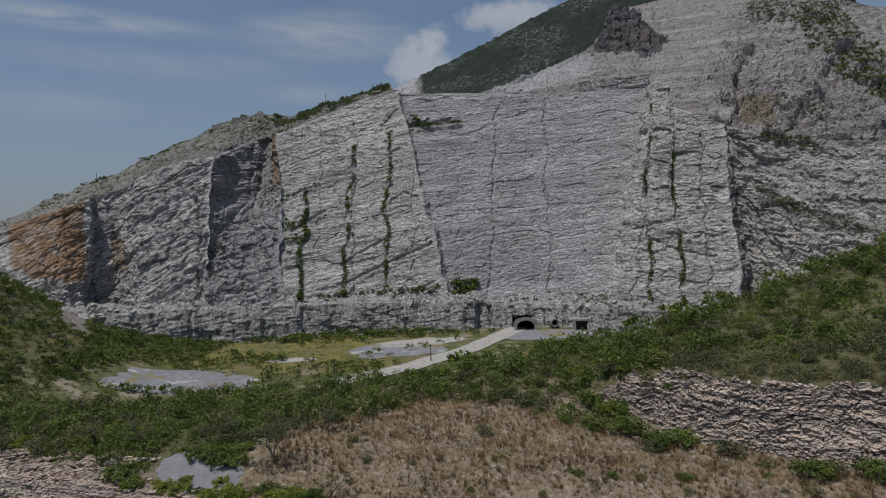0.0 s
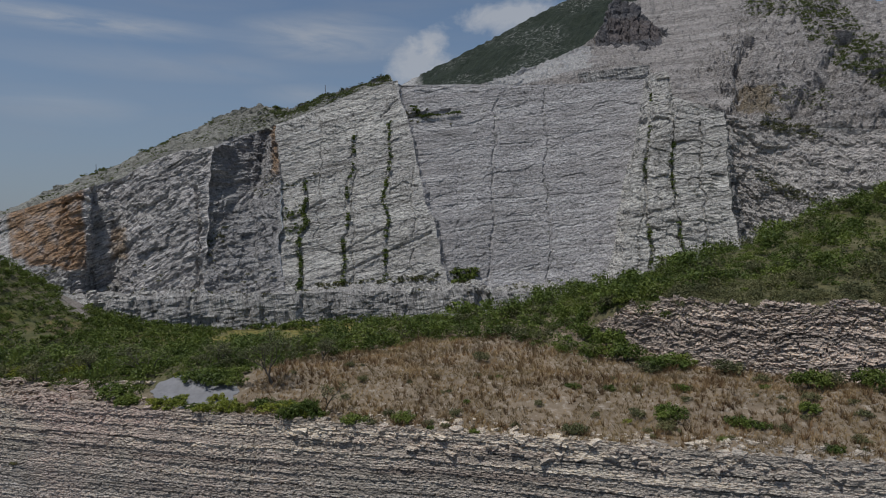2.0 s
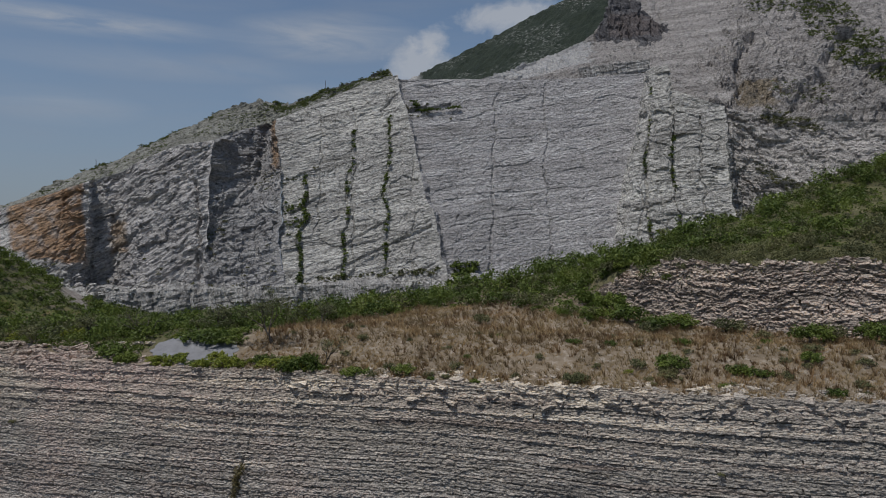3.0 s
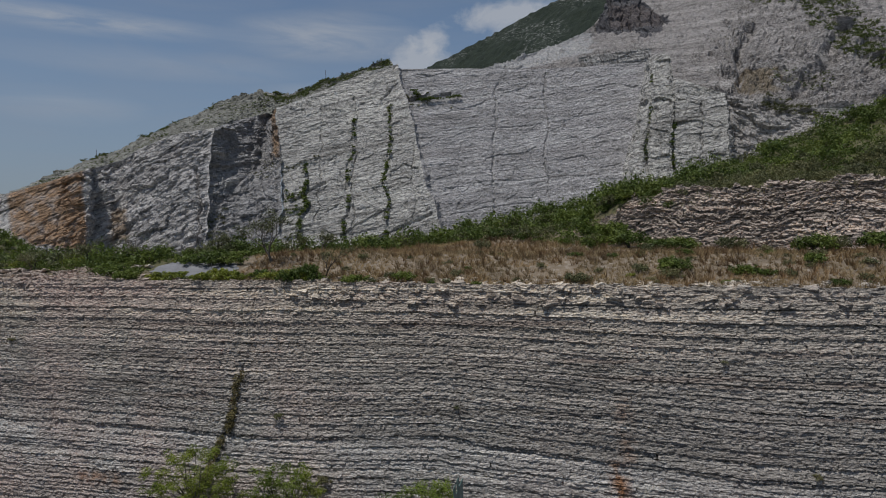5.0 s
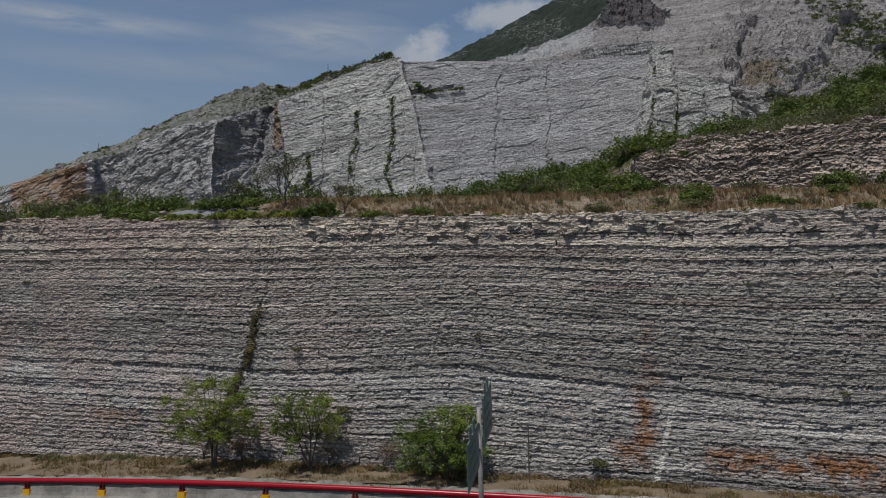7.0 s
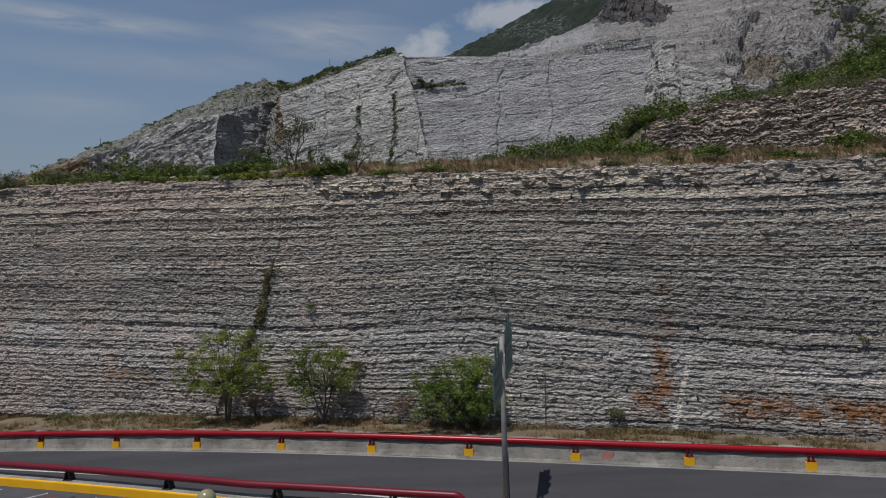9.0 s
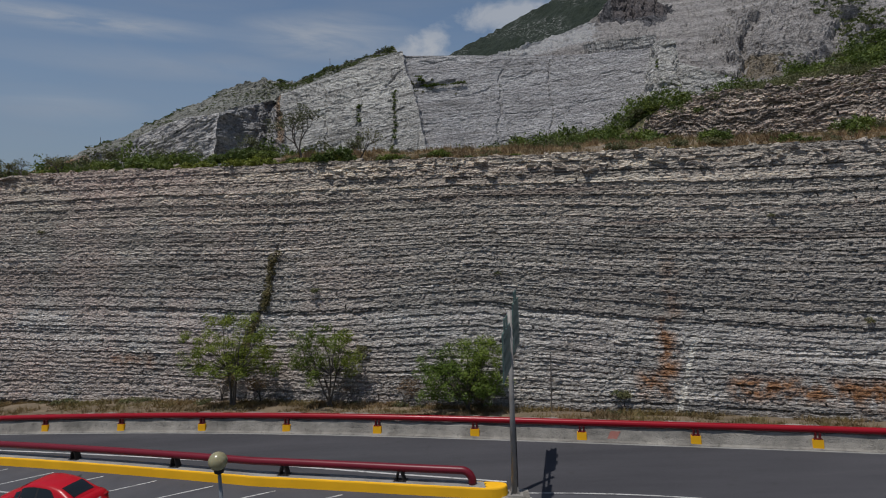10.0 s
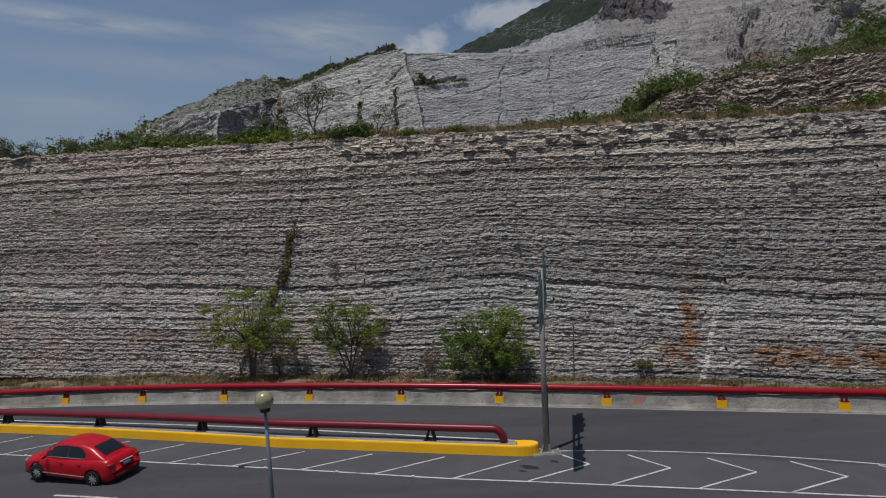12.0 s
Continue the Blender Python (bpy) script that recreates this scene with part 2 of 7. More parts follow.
def cliff_rock(name="layered_limestone", stains=True):
    k = Mat(name, 0.92)
    z = k.axis(2)
    x = k.axis(0)
    wob = k.noise(0.12, 3)
    sag = k.ramp(k.span(x, -60, 45), [((px + 60) / 105, pz / 10) for px, pz in ((-37, 5.65), (-23, 5.5), (-14, 5.15), (-7, 5.45), (-1, 5.8), (8, 4.9), (18, 4.4))])
    level = k.math("ADD", k.math("SUBTRACT", z, k.math("MULTIPLY", sag, 10.0)), k.math("MULTIPLY", k.math("SUBTRACT", wob, 0.5), 0.5))
    # beds: pale below, a dark seam over them, brownish in the middle, tan above
    beds = k.ramp(k.span(level, -5.0, 10.0), [(0.0, (0.71, 0.61, 0.535)), (1.0, (0.73, 0.63, 0.555))] if not stains else [(0.0, (0.56, 0.54, 0.52)), (0.20, (0.66, 0.64, 0.62)), (0.315, (0.74, 0.725, 0.71)), (0.345, (0.46, 0.44, 0.415)), (0.43, (0.55, 0.52, 0.485)), (0.66, (0.58, 0.535, 0.485)), (0.80, (0.63, 0.57, 0.50)), (0.86, (0.78, 0.71, 0.62)), (1.0, (0.78, 0.70, 0.60))])
    band = k.noise(1.0, 4, 0.6, k.scaled(0.035, 0.035, 2.1), 0.1)
    c = k.mix(k.ramp(band, [(0.36, 0.0), (0.64, 1.0)]), k.mix(1.0, beds, (0.99, 0.965, 0.92), "MULTIPLY"), k.mix(1.0, beds, (0.55, 0.527, 0.495), "MULTIPLY"))
    fine = k.noise(1.0, 6, 0.62, k.scaled(0.42, 0.42, 8.5))
    c = k.mix(k.ramp(fine, [(0.41, 0.65), (0.48, 0.0)]), c, (0.18, 0.168, 0.152))
    c = k.mix(k.ramp(fine, [(0.56, 0.0), (0.68, 0.35)]), c, (0.70, 0.685, 0.66))
    tone = k.ramp(k.island(), [(0.0, 0.78), (1.0, 1.25)])
    c = k.mix(1.0, c, tone, "MULTIPLY")
    # pinkish weathering to the left
    pink = k.math("MULTIPLY", k.ramp(k.noise(0.16, 4), [(0.42, 0.0), (0.68, 1.0)]), k.span(x, 2, -22, 0.15, 0.75))
    c = k.mix(pink, c, (0.57, 0.45, 0.385))
    if stains:
        brown = k.math("MULTIPLY", k.span(x, 3, 18, 0.0, 0.38), k.span(z, 4.6, 6.2))
        c = k.mix(brown, c, (0.375, 0.348, 0.318))
    if stains:
        # rust weeping from a few beds, and one pale lime streak
        y0 = k.noise(1.4, 5, 0.65)
        for x0, x1, z0, z1, amt in ((8.4, 9.25, 2.0, 5.0, 0.85), (9.1, 9.8, 5.0, 8.3, 0.35), (7.2, 8.9, 0.9, 2.3, 0.8), (11.5, 20.0, 1.0, 2.1, 0.85), (17.0, 24.0, 0.7, 1.5, 0.6), (-26.0, -22.5, 1.8, 2.6, 0.5)):
            inx = k.math("MULTIPLY", k.span(x, x0 - 0.3, x0 + 0.3), k.span(x, x1 + 0.3, x1 - 0.3))
            inz = k.math("MULTIPLY", k.span(z, z0 - 0.25, z0 + 0.25), k.span(z, z1 + 0.25, z1 - 0.25))
            f = k.math("MULTIPLY", k.math("MULTIPLY", inx, inz), k.ramp(y0, [(0.38, 0.0), (0.56, amt)]))
            c = k.mix(f, c, (0.34, 0.14, 0.04))
        streak = k.math("ABSOLUTE", k.math("SUBTRACT", x, k.math("ADD", k.math("MULTIPLY", z, 0.34), k.math("ADD", 8.75, k.math("MULTIPLY", wob, 0.3)))))
        f = k.math("MULTIPLY", k.span(streak, 0.17, 0.08), k.math("MULTIPLY", k.span(z, 4.1, 3.8), k.ramp(y0, [(0.3, 0.6), (0.6, 1.0)])))
        c = k.mix(f, c, (0.82, 0.78, 0.70))
    if stains:
        seam = k.noise(1.0, 3, 0.5, k.scaled(0.045, 0.045, 1.5), 0.1)
        c = k.mix(k.math("MULTIPLY", k.ramp(seam, [(0.60, 0.0), (0.66, 0.6)]), k.span(z, 5.5, 7.0)), c, (0.27, 0.205, 0.17))
    grit = k.noise(7.0, 7, 0.72, k.scaled(1.0, 1.0, 1.8))
    c = k.mix(0.6, c, k.ramp(grit, [(0.38, 0.08), (0.62, 0.70)]), "OVERLAY")
    chips = k.voronoi(3.2, k.scaled(1.0, 1.0, 3.2))
    lam = k.noise(1.0, 5, 0.6, k.scaled(3.0, 3.0, 20.0))
    k.bump(k.math("ADD", k.math("ADD", k.noise(6.0, 8, 0.72, k.scaled(1.0, 1.0, 1.3)), k.math("MULTIPLY", chips, 0.8)), k.math("MULTIPLY", lam, 0.7)), 1.0, 0.20)
    return k.color(c)


def quarry_rock(name, base, dark, dip=8.0, stains=(), seams=1.0, grain=1.0, fray=1.0, flat=0.32):
    """Pale broken limestone; its beds fall to the right by dip degrees."""
    k = Mat(name, 0.95)
    turned = k.scaled(1, 1, 1, rot=(0, -dip, 0))

    def beds(sx, sz, detail=5, rough=0.6, distort=0.2):
        return k.noise(1.0, detail, rough, k.scaled(sx, sx, sz, turned), distort)

    band = beds(0.015, 0.22, 6, 0.62)
    c = k.mix(k.ramp(band, [(0.40, 0.0), (0.60, 1.0)]), (base[0] * 1.10, base[1] * 1.10, base[2] * 1.09), (base[0] * 0.70, base[1] * 0.69, base[2] * 0.68))
    blotch = k.noise(0.035, 5, 0.6)
    c = k.mix(k.ramp(blotch, [(0.42, 0.0), (0.66, 0.6)]), c, (base[0] * 0.76, base[1] * 0.755, base[2] * 0.76))
    # flakes and pits drawn out along the beds
    flake = beds(flat, 1.15, 7, 0.66, 0.5)
    c = k.mix(k.ramp(flake, [(0.36, 1.0 * grain), (0.44, 0.25), (0.50, 0.0)]), c, (dark[0] * 0.8, dark[1] * 0.8, dark[2] * 0.8))
    c = k.mix(k.ramp(flake, [(0.56, 0.0), (0.66, 0.55)]), c, (min(base[0] * 1.35, 0.82), min(base[1] * 1.35, 0.81), min(base[2] * 1.34, 0.79)))
    # broken seams between the beds
    broken = k.ramp(k.noise(0.045, 4, 0.6), [(0.38, 0.0), (0.52, 1.0)])
    for sx, sz, half, amount in ((0.003, 0.085, 0.010, 0.9), (0.005, 0.30, 0.016, 0.6), (0.010, 0.75, 0.022, 0.4)):
        seam = beds(sx, sz, 3, 0.5, 0.0)
        line = k.ramp(seam, [(0.5 - half, 0.0), (0.5 - half * 0.3, 1.0), (0.5 + half * 0.3, 1.0), (0.5 + half, 0.0)])
        c = k.mix(k.math("MULTIPLY", k.math("MULTIPLY", line, broken), amount * seams * 0.7), c, (dark[0] * 0.62, dark[1] * 0.60, dark[2] * 0.56))
    joint = k.noise(1.0, 4, 0.55, k.scaled(0.11, 0.11, 0.014), 0.3)
    line = k.ramp(joint, [(0.485, 0.0), (0.496, 1.0), (0.504, 1.0), (0.515, 0.0)])
    c = k.mix(k.math("MULTIPLY", k.math("MULTIPLY", line, k.ramp(k.noise(0.07, 4), [(0.45, 0.0), (0.58, 1.0)])), 0.6 * seams), c, (dark[0] * 0.6, dark[1] * 0.6, dark[2] * 0.55))
    # stains of another colour: a ragged region between two x and two heights, its foot sloping
    ragged = k.math("SUBTRACT", k.noise(0.12, 6, 0.65), 0.5)
    for x0, x1, z0, z1, slope, tint, amount in stains:
        across = k.math("MULTIPLY", k.math("DIVIDE", k.axis(0), k.axis(1)), 300.0)
        xx = k.math("ADD", across, k.math("MULTIPLY", ragged, 6.0 * fray))
        zz = k.math("ADD", k.math("ADD", k.axis(2), k.math("MULTIPLY", k.math("SUBTRACT", across, x0), slope)), k.math("MULTIPLY", ragged, 14.0))
        f = k.math("MULTIPLY", k.math("MULTIPLY", k.span(xx, x0 - 1, x0 + 1), k.span(xx, x1 + 1, x1 - 1)), k.math("MULTIPLY", k.span(zz, z0 - 1, z0 + 1), k.span(zz, z1 + 1, z1 - 1)))
        t2 = k.mix(k.ramp(flake, [(0.38, 1.0), (0.55, 0.0)]), tint, (tint[0] * 0.6, tint[1] * 0.66, tint[2] * 0.75))
        c = k.mix(k.math("MULTIPLY", f, k.ramp(k.noise(0.2, 5, 0.6), [(0.3, amount * 0.35), (0.5, amount)])), c, t2)
    c = k.mix(0.45, c, k.ramp(k.noise(0.8, 7, 0.75), [(0.36, 0.08), (0.64, 0.70)]), "OVERLAY")
    rubble = k.voronoi(0.55, k.scaled(0.8, 0.8, 1.5, turned))
    k.bump(k.math("ADD", k.math("ADD", k.noise(0.55, 8, 0.72), k.math("MULTIPLY", flake, 0.9)), k.math("MULTIPLY", rubble, 0.5)), 1.0, 1.45)
    return k.color(c)


def leaf_mat(name, a, b, trans=0.25):
    k = Mat(name, 0.55, spec=0.25)
    c = k.mix(k.island(), a, b)
    c = k.mix(k.math("MULTIPLY", k.each(), 0.35), c, (a[0] * 1.2, a[1] * 0.95, a[2]))
    c = k.mix(k.ramp(k.noise(0.5, 2), [(0.42, 0.0), (0.60, 0.6)]), c, (a[0] * 0.5, a[1] * 0.55, a[2] * 0.6))
    c = k.mix(k.ramp(k.noise(0.33, 2, 0.5, k.scaled(1.0, 1.0, 0.7, rot=(20, 30, 40))), [(0.50, 0.0), (0.62, 0.7)]), c, (b[0] * 1.25, b[1] * 1.15, b[2] * 1.1))
    c = k.mix(k.ramp(k.noise(0.13, 3), [(0.42, 0.0), (0.66, 0.5)]), c, (b[0] * 1.1, b[1] * 1.1, b[2]))
    k.color(c)
    tr = k.N.new("ShaderNodeBsdfTranslucent")
    k.put(tr.inputs["Color"], c)
    ms = k.N.new("ShaderNodeMixShader")
    ms.inputs["Fac"].default_value = trans
    k.L.new(k.b.outputs["BSDF"], ms.inputs[1])
    k.L.new(tr.outputs["BSDF"], ms.inputs[2])
    k.L.new(ms.outputs["Shader"], k.N["Material Output"].inputs["Surface"])
    return k.m


def ground_mat():
    """Dry soil, gravel and low weeds of the land behind the cliff."""
    k = Mat("dry_soil", 0.97)
    soil = k.mix(k.ramp(k.noise(0.35, 6, 0.6), [(0.35, 0.0), (0.65, 1.0)]), (0.215, 0.168, 0.118), (0.135, 0.105, 0.072))
    soil = k.mix(k.ramp(k.noise(2.2, 5, 0.65), [(0.52, 0.0), (0.66, 0.8)]), soil, (0.34, 0.30, 0.25))
    green = k.ramp(k.noise(0.045, 5, 0.6), [(0.38, 0.0), (0.55, 1.0)])
    low = k.span(k.axis(2), 13.5, 9.0)
    y = k.axis(1)
    weeds = k.mix(k.ramp(k.noise(0.6, 6), [(0.35, 0.0), (0.7, 1.0)]), (0.040, 0.062, 0.016), (0.115, 0.115, 0.038))
    weeds = k.mix(k.ramp(k.noise(0.07, 6, 0.65, k.scaled(1.0, 2.2, 1.0)), [(0.54, 0.0), (0.62, 0.8)]), weeds, (0.27, 0.235, 0.18))
    weeds = k.mix(k.ramp(k.noise(0.05, 5, 0.6), [(0.56, 0.0), (0.66, 0.6)]), weeds, (0.20, 0.145, 0.05))
    c = k.mix(k.math("MULTIPLY", k.span(green, 0.0, 1.0, 0.7, 1.0), low), soil, weeds)
    meadow = k.math("MULTIPLY", k.math("MULTIPLY", k.span(k.axis(0), -125, -95), k.span(k.axis(0), -5, -30)), k.math("MULTIPLY", k.span(y, 196, 212), k.ramp(k.noise(0.06, 5, 0.65), [(0.36, 0.0), (0.5, 0.9)])))
    c = k.mix(meadow, c, k.mix(k.ramp(k.noise(0.3, 5, 0.65), [(0.4, 0.0), (0.6, 1.0)]), (0.20, 0.165, 0.045), (0.10, 0.10, 0.03)))
    slope = k.math("DIVIDE", k.axis(0), y)
    stony = k.math("MULTIPLY", k.math("MULTIPLY", k.span(slope, -0.66, -0.645), k.span(slope, -0.60, -0.612)), k.math("MULTIPLY", k.span(y, 200, 210), k.span(y, 265, 255)))
    c = k.mix(k.math("MULTIPLY", stony, 0.9), c, k.mix(k.ramp(k.noise(0.9, 6, 0.7), [(0.42, 0.0), (0.56, 1.0)]), (0.11, 0.09, 0.08), (0.32, 0.285, 0.265)))
    litter = k.mix(k.ramp(k.noise(2.6, 6, 0.65), [(0.35, 0.0), (0.65, 1.0)]), (0.045, 0.058, 0.018), (0.11, 0.10, 0.045))
    hill = k.math("MAXIMUM", k.span(k.axis(2), 17.3, 19.2), k.math("MULTIPLY", k.span(k.axis(0), -15.5, -19.5), k.span(k.math("ADD", k.axis(1), k.math("MULTIPLY", k.axis(0), 0.25)), 39.2, 42.0)))
    hill = k.math("MULTIPLY", hill, k.span(k.axis(2), 5.0, 15.0))
    c = k.mix(k.math("MULTIPLY", hill, 0.85), c, litter)
    k.bump(k.noise(3.5, 7, 0.65), 0.8, 0.12)
    return k.color(c)


def asphalt_mat():
    k = Mat("worn_asphalt", 0.9)
    c = k.mix(k.ramp(k.noise(0.35, 5, 0.6, k.scaled(0.25, 1.6, 1, rot=(0, 0, 12))), [(0.35, 0.0), (0.7, 1.0)]), (0.044, 0.043, 0.048), (0.066, 0.064, 0.070))
    c = k.mix(k.ramp(k.noise(1.3, 5), [(0.6, 0.0), (0.75, 0.5)]), c, (0.035, 0.034, 0.034))
    c = k.mix(0.35, c, k.ramp(k.noise(45, 3), [(0.3, 0.2), (0.7, 0.8)]), "OVERLAY")
    k.bump(k.noise(60, 3), 0.4, 0.01)
    return k.color(c)


def concrete_mat(name="stained_concrete", a=(0.33, 0.315, 0.285), b=(0.17, 0.16, 0.145)):
    k = Mat(name, 0.93)
    c = k.mix(k.ramp(k.noise(0.7, 6, 0.65), [(0.35, 0.0), (0.7, 1.0)]), a, b)
    c = k.mix(k.ramp(k.noise(5, 5), [(0.58, 0.0), (0.72, 0.6)]), c, (b[0] * 0.6, b[1] * 0.6, b[2] * 0.6))
    k.bump(k.math("ADD", k.noise(18, 5), k.noise(4, 6, 0.65)), 0.8, 0.05)
    return k.color(c)


def paint_mat(name, a, wear, rough=0.45, amount=0.62):
    k = Mat(name, rough, spec=0.35)
    c = k.mix(k.ramp(k.noise(2.5, 7, 0.7), [(amount, 0.0), (amount + 0.12, 0.85)]), a, wear)
    c = k.mix(k.ramp(k.noise(0.8, 3), [(0.3, 0.0), (0.8, 0.35)]), c, (a[0] * 0.6, a[1] * 0.6, a[2] * 0.6))
    k.bump(k.noise(14, 4), 0.12, 0.01)
    return k.color(c)


def plain_mat(name, c, rough=0.6, metal=0.0, spec=0.4, vary=0.25, scale=6.0):
    k = Mat(name, rough, metal, spec)
    return k.color(k.mix(k.ramp(k.noise(scale, 4), [(0.35, 0.0), (0.7, vary)]), c, (c[0] * 0.55, c[1] * 0.55, c[2] * 0.55)))


M_CLIFF = cliff_rock()
M_OUTCROP = cliff_rock("broken_brown_limestone", False)
M_QUARRY = quarry_rock("pale_quarry_face", (0.575, 0.559, 0.528), (0.195, 0.19, 0.178), -11.0, (), 1.0, 0.75)
M_QUARRY_LEFT = quarry_rock("pale_slanting_quarry_face", (0.60, 0.575, 0.558), (0.18, 0.175, 0.17), -27.0, [(-219, -181, 21, 90, 0.2, (0.43, 0.265, 0.15), 0.95), (-168, -160, 18, 34, 0.0, (0.36, 0.24, 0.13), 0.7)], 0.6)
# base darker than the neighbouring faces: the recess's shade is in the colour
M_QUARRY_NOTCH = quarry_rock("shaded_recess_rock", (0.42, 0.41, 0.405), (0.18, 0.175, 0.175), -12.0, [(-84.5, -81, 62, 100, 0.0, (0.36, 0.23, 0.13), 0.9)], 0.3)
M_QUARRY_PINK = quarry_rock("pinkish_hillside_rock", (0.545, 0.513, 0.486), (0.20, 0.187, 0.175), 16.0, (), 0.7, 0.8, 1.0, 0.75)
M_QUARRY_BACK = quarry_rock("grey_quarry_back", (0.475, 0.462, 0.463), (0.22, 0.217, 0.22), -6.0, (), 0.8, 0.45)
# darker copy of the quarry rock, with the buttress side's shade in its colour
M_QUARRY_SHADE = quarry_rock("shaded_side_rock", (0.36, 0.35, 0.335), (0.13, 0.127, 0.12), 0.0)
M_RUBBLE = quarry_rock("grey_rubble", (0.39, 0.366, 0.35), (0.13, 0.12, 0.112), -2.0, [(150, 168, 84, 108, 0.0, (0.25, 0.195, 0.125), 0.85), (24, 76, 113, 150, -0.45, (0.50, 0.487, 0.465), 0.8)], 1.0, 1.0, 6.0, 0.7)
M_BENCH = quarry_rock("grey_bench_rock", (0.47, 0.455, 0.436), (0.14, 0.134, 0.127), 80.0, (), 0.4, 1.1)
M_KNOB = quarry_rock("dark_knob_rock", (0.14, 0.136, 0.143), (0.055, 0.053, 0.06), 60.0, [(86, 112, 172, 195, 0.0, (0.17, 0.125, 0.105), 0.4)], 0.3)
M_GROUND = ground_mat()
M_VERGE = concrete_mat("dry_brown_soil", (0.22, 0.165, 0.11), (0.11, 0.085, 0.055))
M_ASPHALT = asphalt_mat()
M_CONCRETE = concrete_mat()
M_APRON = concrete_mat("dirty_apron_concrete", (0.33, 0.305, 0.265), (0.13, 0.12, 0.105))
M_SLAB = concrete_mat("grey_gravel_slab", (0.225, 0.225, 0.235), (0.15, 0.15, 0.155))
k_ = Mat("patchy_gravel_pad", 0.95)
pad_c = k_.mix(k_.ramp(k_.noise(0.5, 6, 0.65), [(0.35, 0.0), (0.7, 1.0)]), (0.22, 0.22, 0.232), (0.145, 0.145, 0.152))
pad_c = k_.mix(k_.ramp(k_.noise(0.075, 6, 0.66), [(0.54, 0.0), (0.60, 0.85)]), pad_c, (0.19, 0.155, 0.06))
pad_c = k_.mix(k_.ramp(k_.noise(0.10, 6, 0.68, k_.scaled(1.0, 1.6, 1.0, rot=(0, 0, 40))), [(0.57, 0.0), (0.62, 0.8)]), pad_c, (0.40, 0.38, 0.35))
k_.bump(k_.noise(3.0, 5), 0.5, 0.08)
M_PAD = k_.color(pad_c)
M_TRACK = concrete_mat("pale_dust_track", (0.40, 0.38, 0.35), (0.25, 0.235, 0.21))
M_LEAF = leaf_mat("green_leaves", (0.050, 0.085, 0.014), (0.125, 0.165, 0.033), 0.24)
M_LEAF_FAR = leaf_mat("dark_hill_leaves", (0.075, 0.105, 0.03), (0.125, 0.15, 0.05), 0.3)
M_LEAF_OLIVE = leaf_mat("olive_leaves", (0.085, 0.098, 0.040), (0.15, 0.152, 0.072), 0.25)
M_LEAF_TREE = leaf_mat("feathery_leaves", (0.105, 0.15, 0.018), (0.185, 0.23, 0.036), 0.35)
M_DRY = leaf_mat("dry_grass", (0.235, 0.165, 0.085), (0.36, 0.275, 0.15), 0.2)
M_TWIG = plain_mat("grey_bark", (0.10, 0.085, 0.07), 0.9)
M_RED = paint_mat("red_pipe_paint", (0.29, 0.004, 0.012), (0.09, 0.01, 0.012), 0.3, 0.70)
M_RED_OLD = paint_mat("old_dull_red_pipe_paint", (0.155, 0.008, 0.018), (0.07, 0.01, 0.014), 0.4, 0.66)
M_YELLOW = paint_mat("yellow_kerb_paint", (0.90, 0.46, 0.008), (0.52, 0.36, 0.14), 0.75, 0.66)
M_WHITE = paint_mat("white_road_paint", (0.50, 0.49, 0.47), (0.13, 0.13, 0.125), 0.85, 0.52)
# steel parts, and the black that stands for shade inside the bench wall's openings
M_BLACK = plain_mat("dark_steel_and_shade", (0.03, 0.027, 0.026), 0.6, 0.3)


# ---------------------------------------------------------------- the road's level and the cliff's line
def road_z(x):
    x = np.asarray(x, float)
    return -0.0009 * np.maximum(np.minimum(x, 0), -45) ** 2


def cliff_y(x, z=0.0):
    return 32.9 - 0.25 * np.asarray(x, float) + 0.3 * np.asarray(z, float)


def rim_z(x):
    return np.interp(x, (-60, -39, -24, -11, 0, 10, 20, 45), (15.6, 15.45, 15.35, 15.1, 14.75, 14.5, 14.25, 13.9))


def bed_z(x):
    return np.interp(x, (-60, -37, -23, -14, -7, -1, 8, 18, 45), (5.7, 5.65, 5.5, 5.15, 5.45, 5.8, 4.9, 4.4, 4.2))


def bed_level(x, level):
    """Height of a bedding plane of nominal level 0 to 14.8 at x."""
    x = np.asarray(x, float)
    a = bed_z(x) - 5.3
    b = rim_z(x) - 14.8
    level = level + 0.05 * vnoise(x * 0.25, level * 0.4, 201) + 0.022 * vnoise(x * 1.1, level * 1.1, 203)
    return level + np.where(level < 5.3, a * level / 5.3, a + (b - a) * (level - 5.3) / 9.5)


# near ground, out to the horizon on the camera's side
gx = np.concatenate([[-3000, -900, -300, -120], np.linspace(-60, 60, 61), [120, 300, 900, 3000]])
gy = np.concatenate([[-3000, -900, -300, -100], np.linspace(-50, 60, 45)])
GX, GY = np.meshgrid(gx, gy)
ground = tagged(sheet("ground", GX, GY, road_z(GX) - 0.06 + 0 * GY, M_CONCRETE, True), "flat grey paved ground beside the road", "ground", kind="structure")


def far_kerb_y(x):
    """Foot of the far side of the road."""
    return np.interp(x, (-80, -31, -16.5, -2, 13.4, 30, 80), (41.5, 35.0, 32.1, 29.1, 26.05, 22.5, 12.0))


rx = np.linspace(-80, 70, 151)
rows = []
for f in np.linspace(0, 1, 40):
    rows.append(-30 + f * (far_kerb_y(rx) + 30))
RY = np.array(rows)
RX = np.broadcast_to(rx, RY.shape)
road = tagged(sheet("road", RX, RY, road_z(RX) + 0 * RY, M_ASPHALT, True), "dark grey worn asphalt road and parking lane", "road", kind="structure")

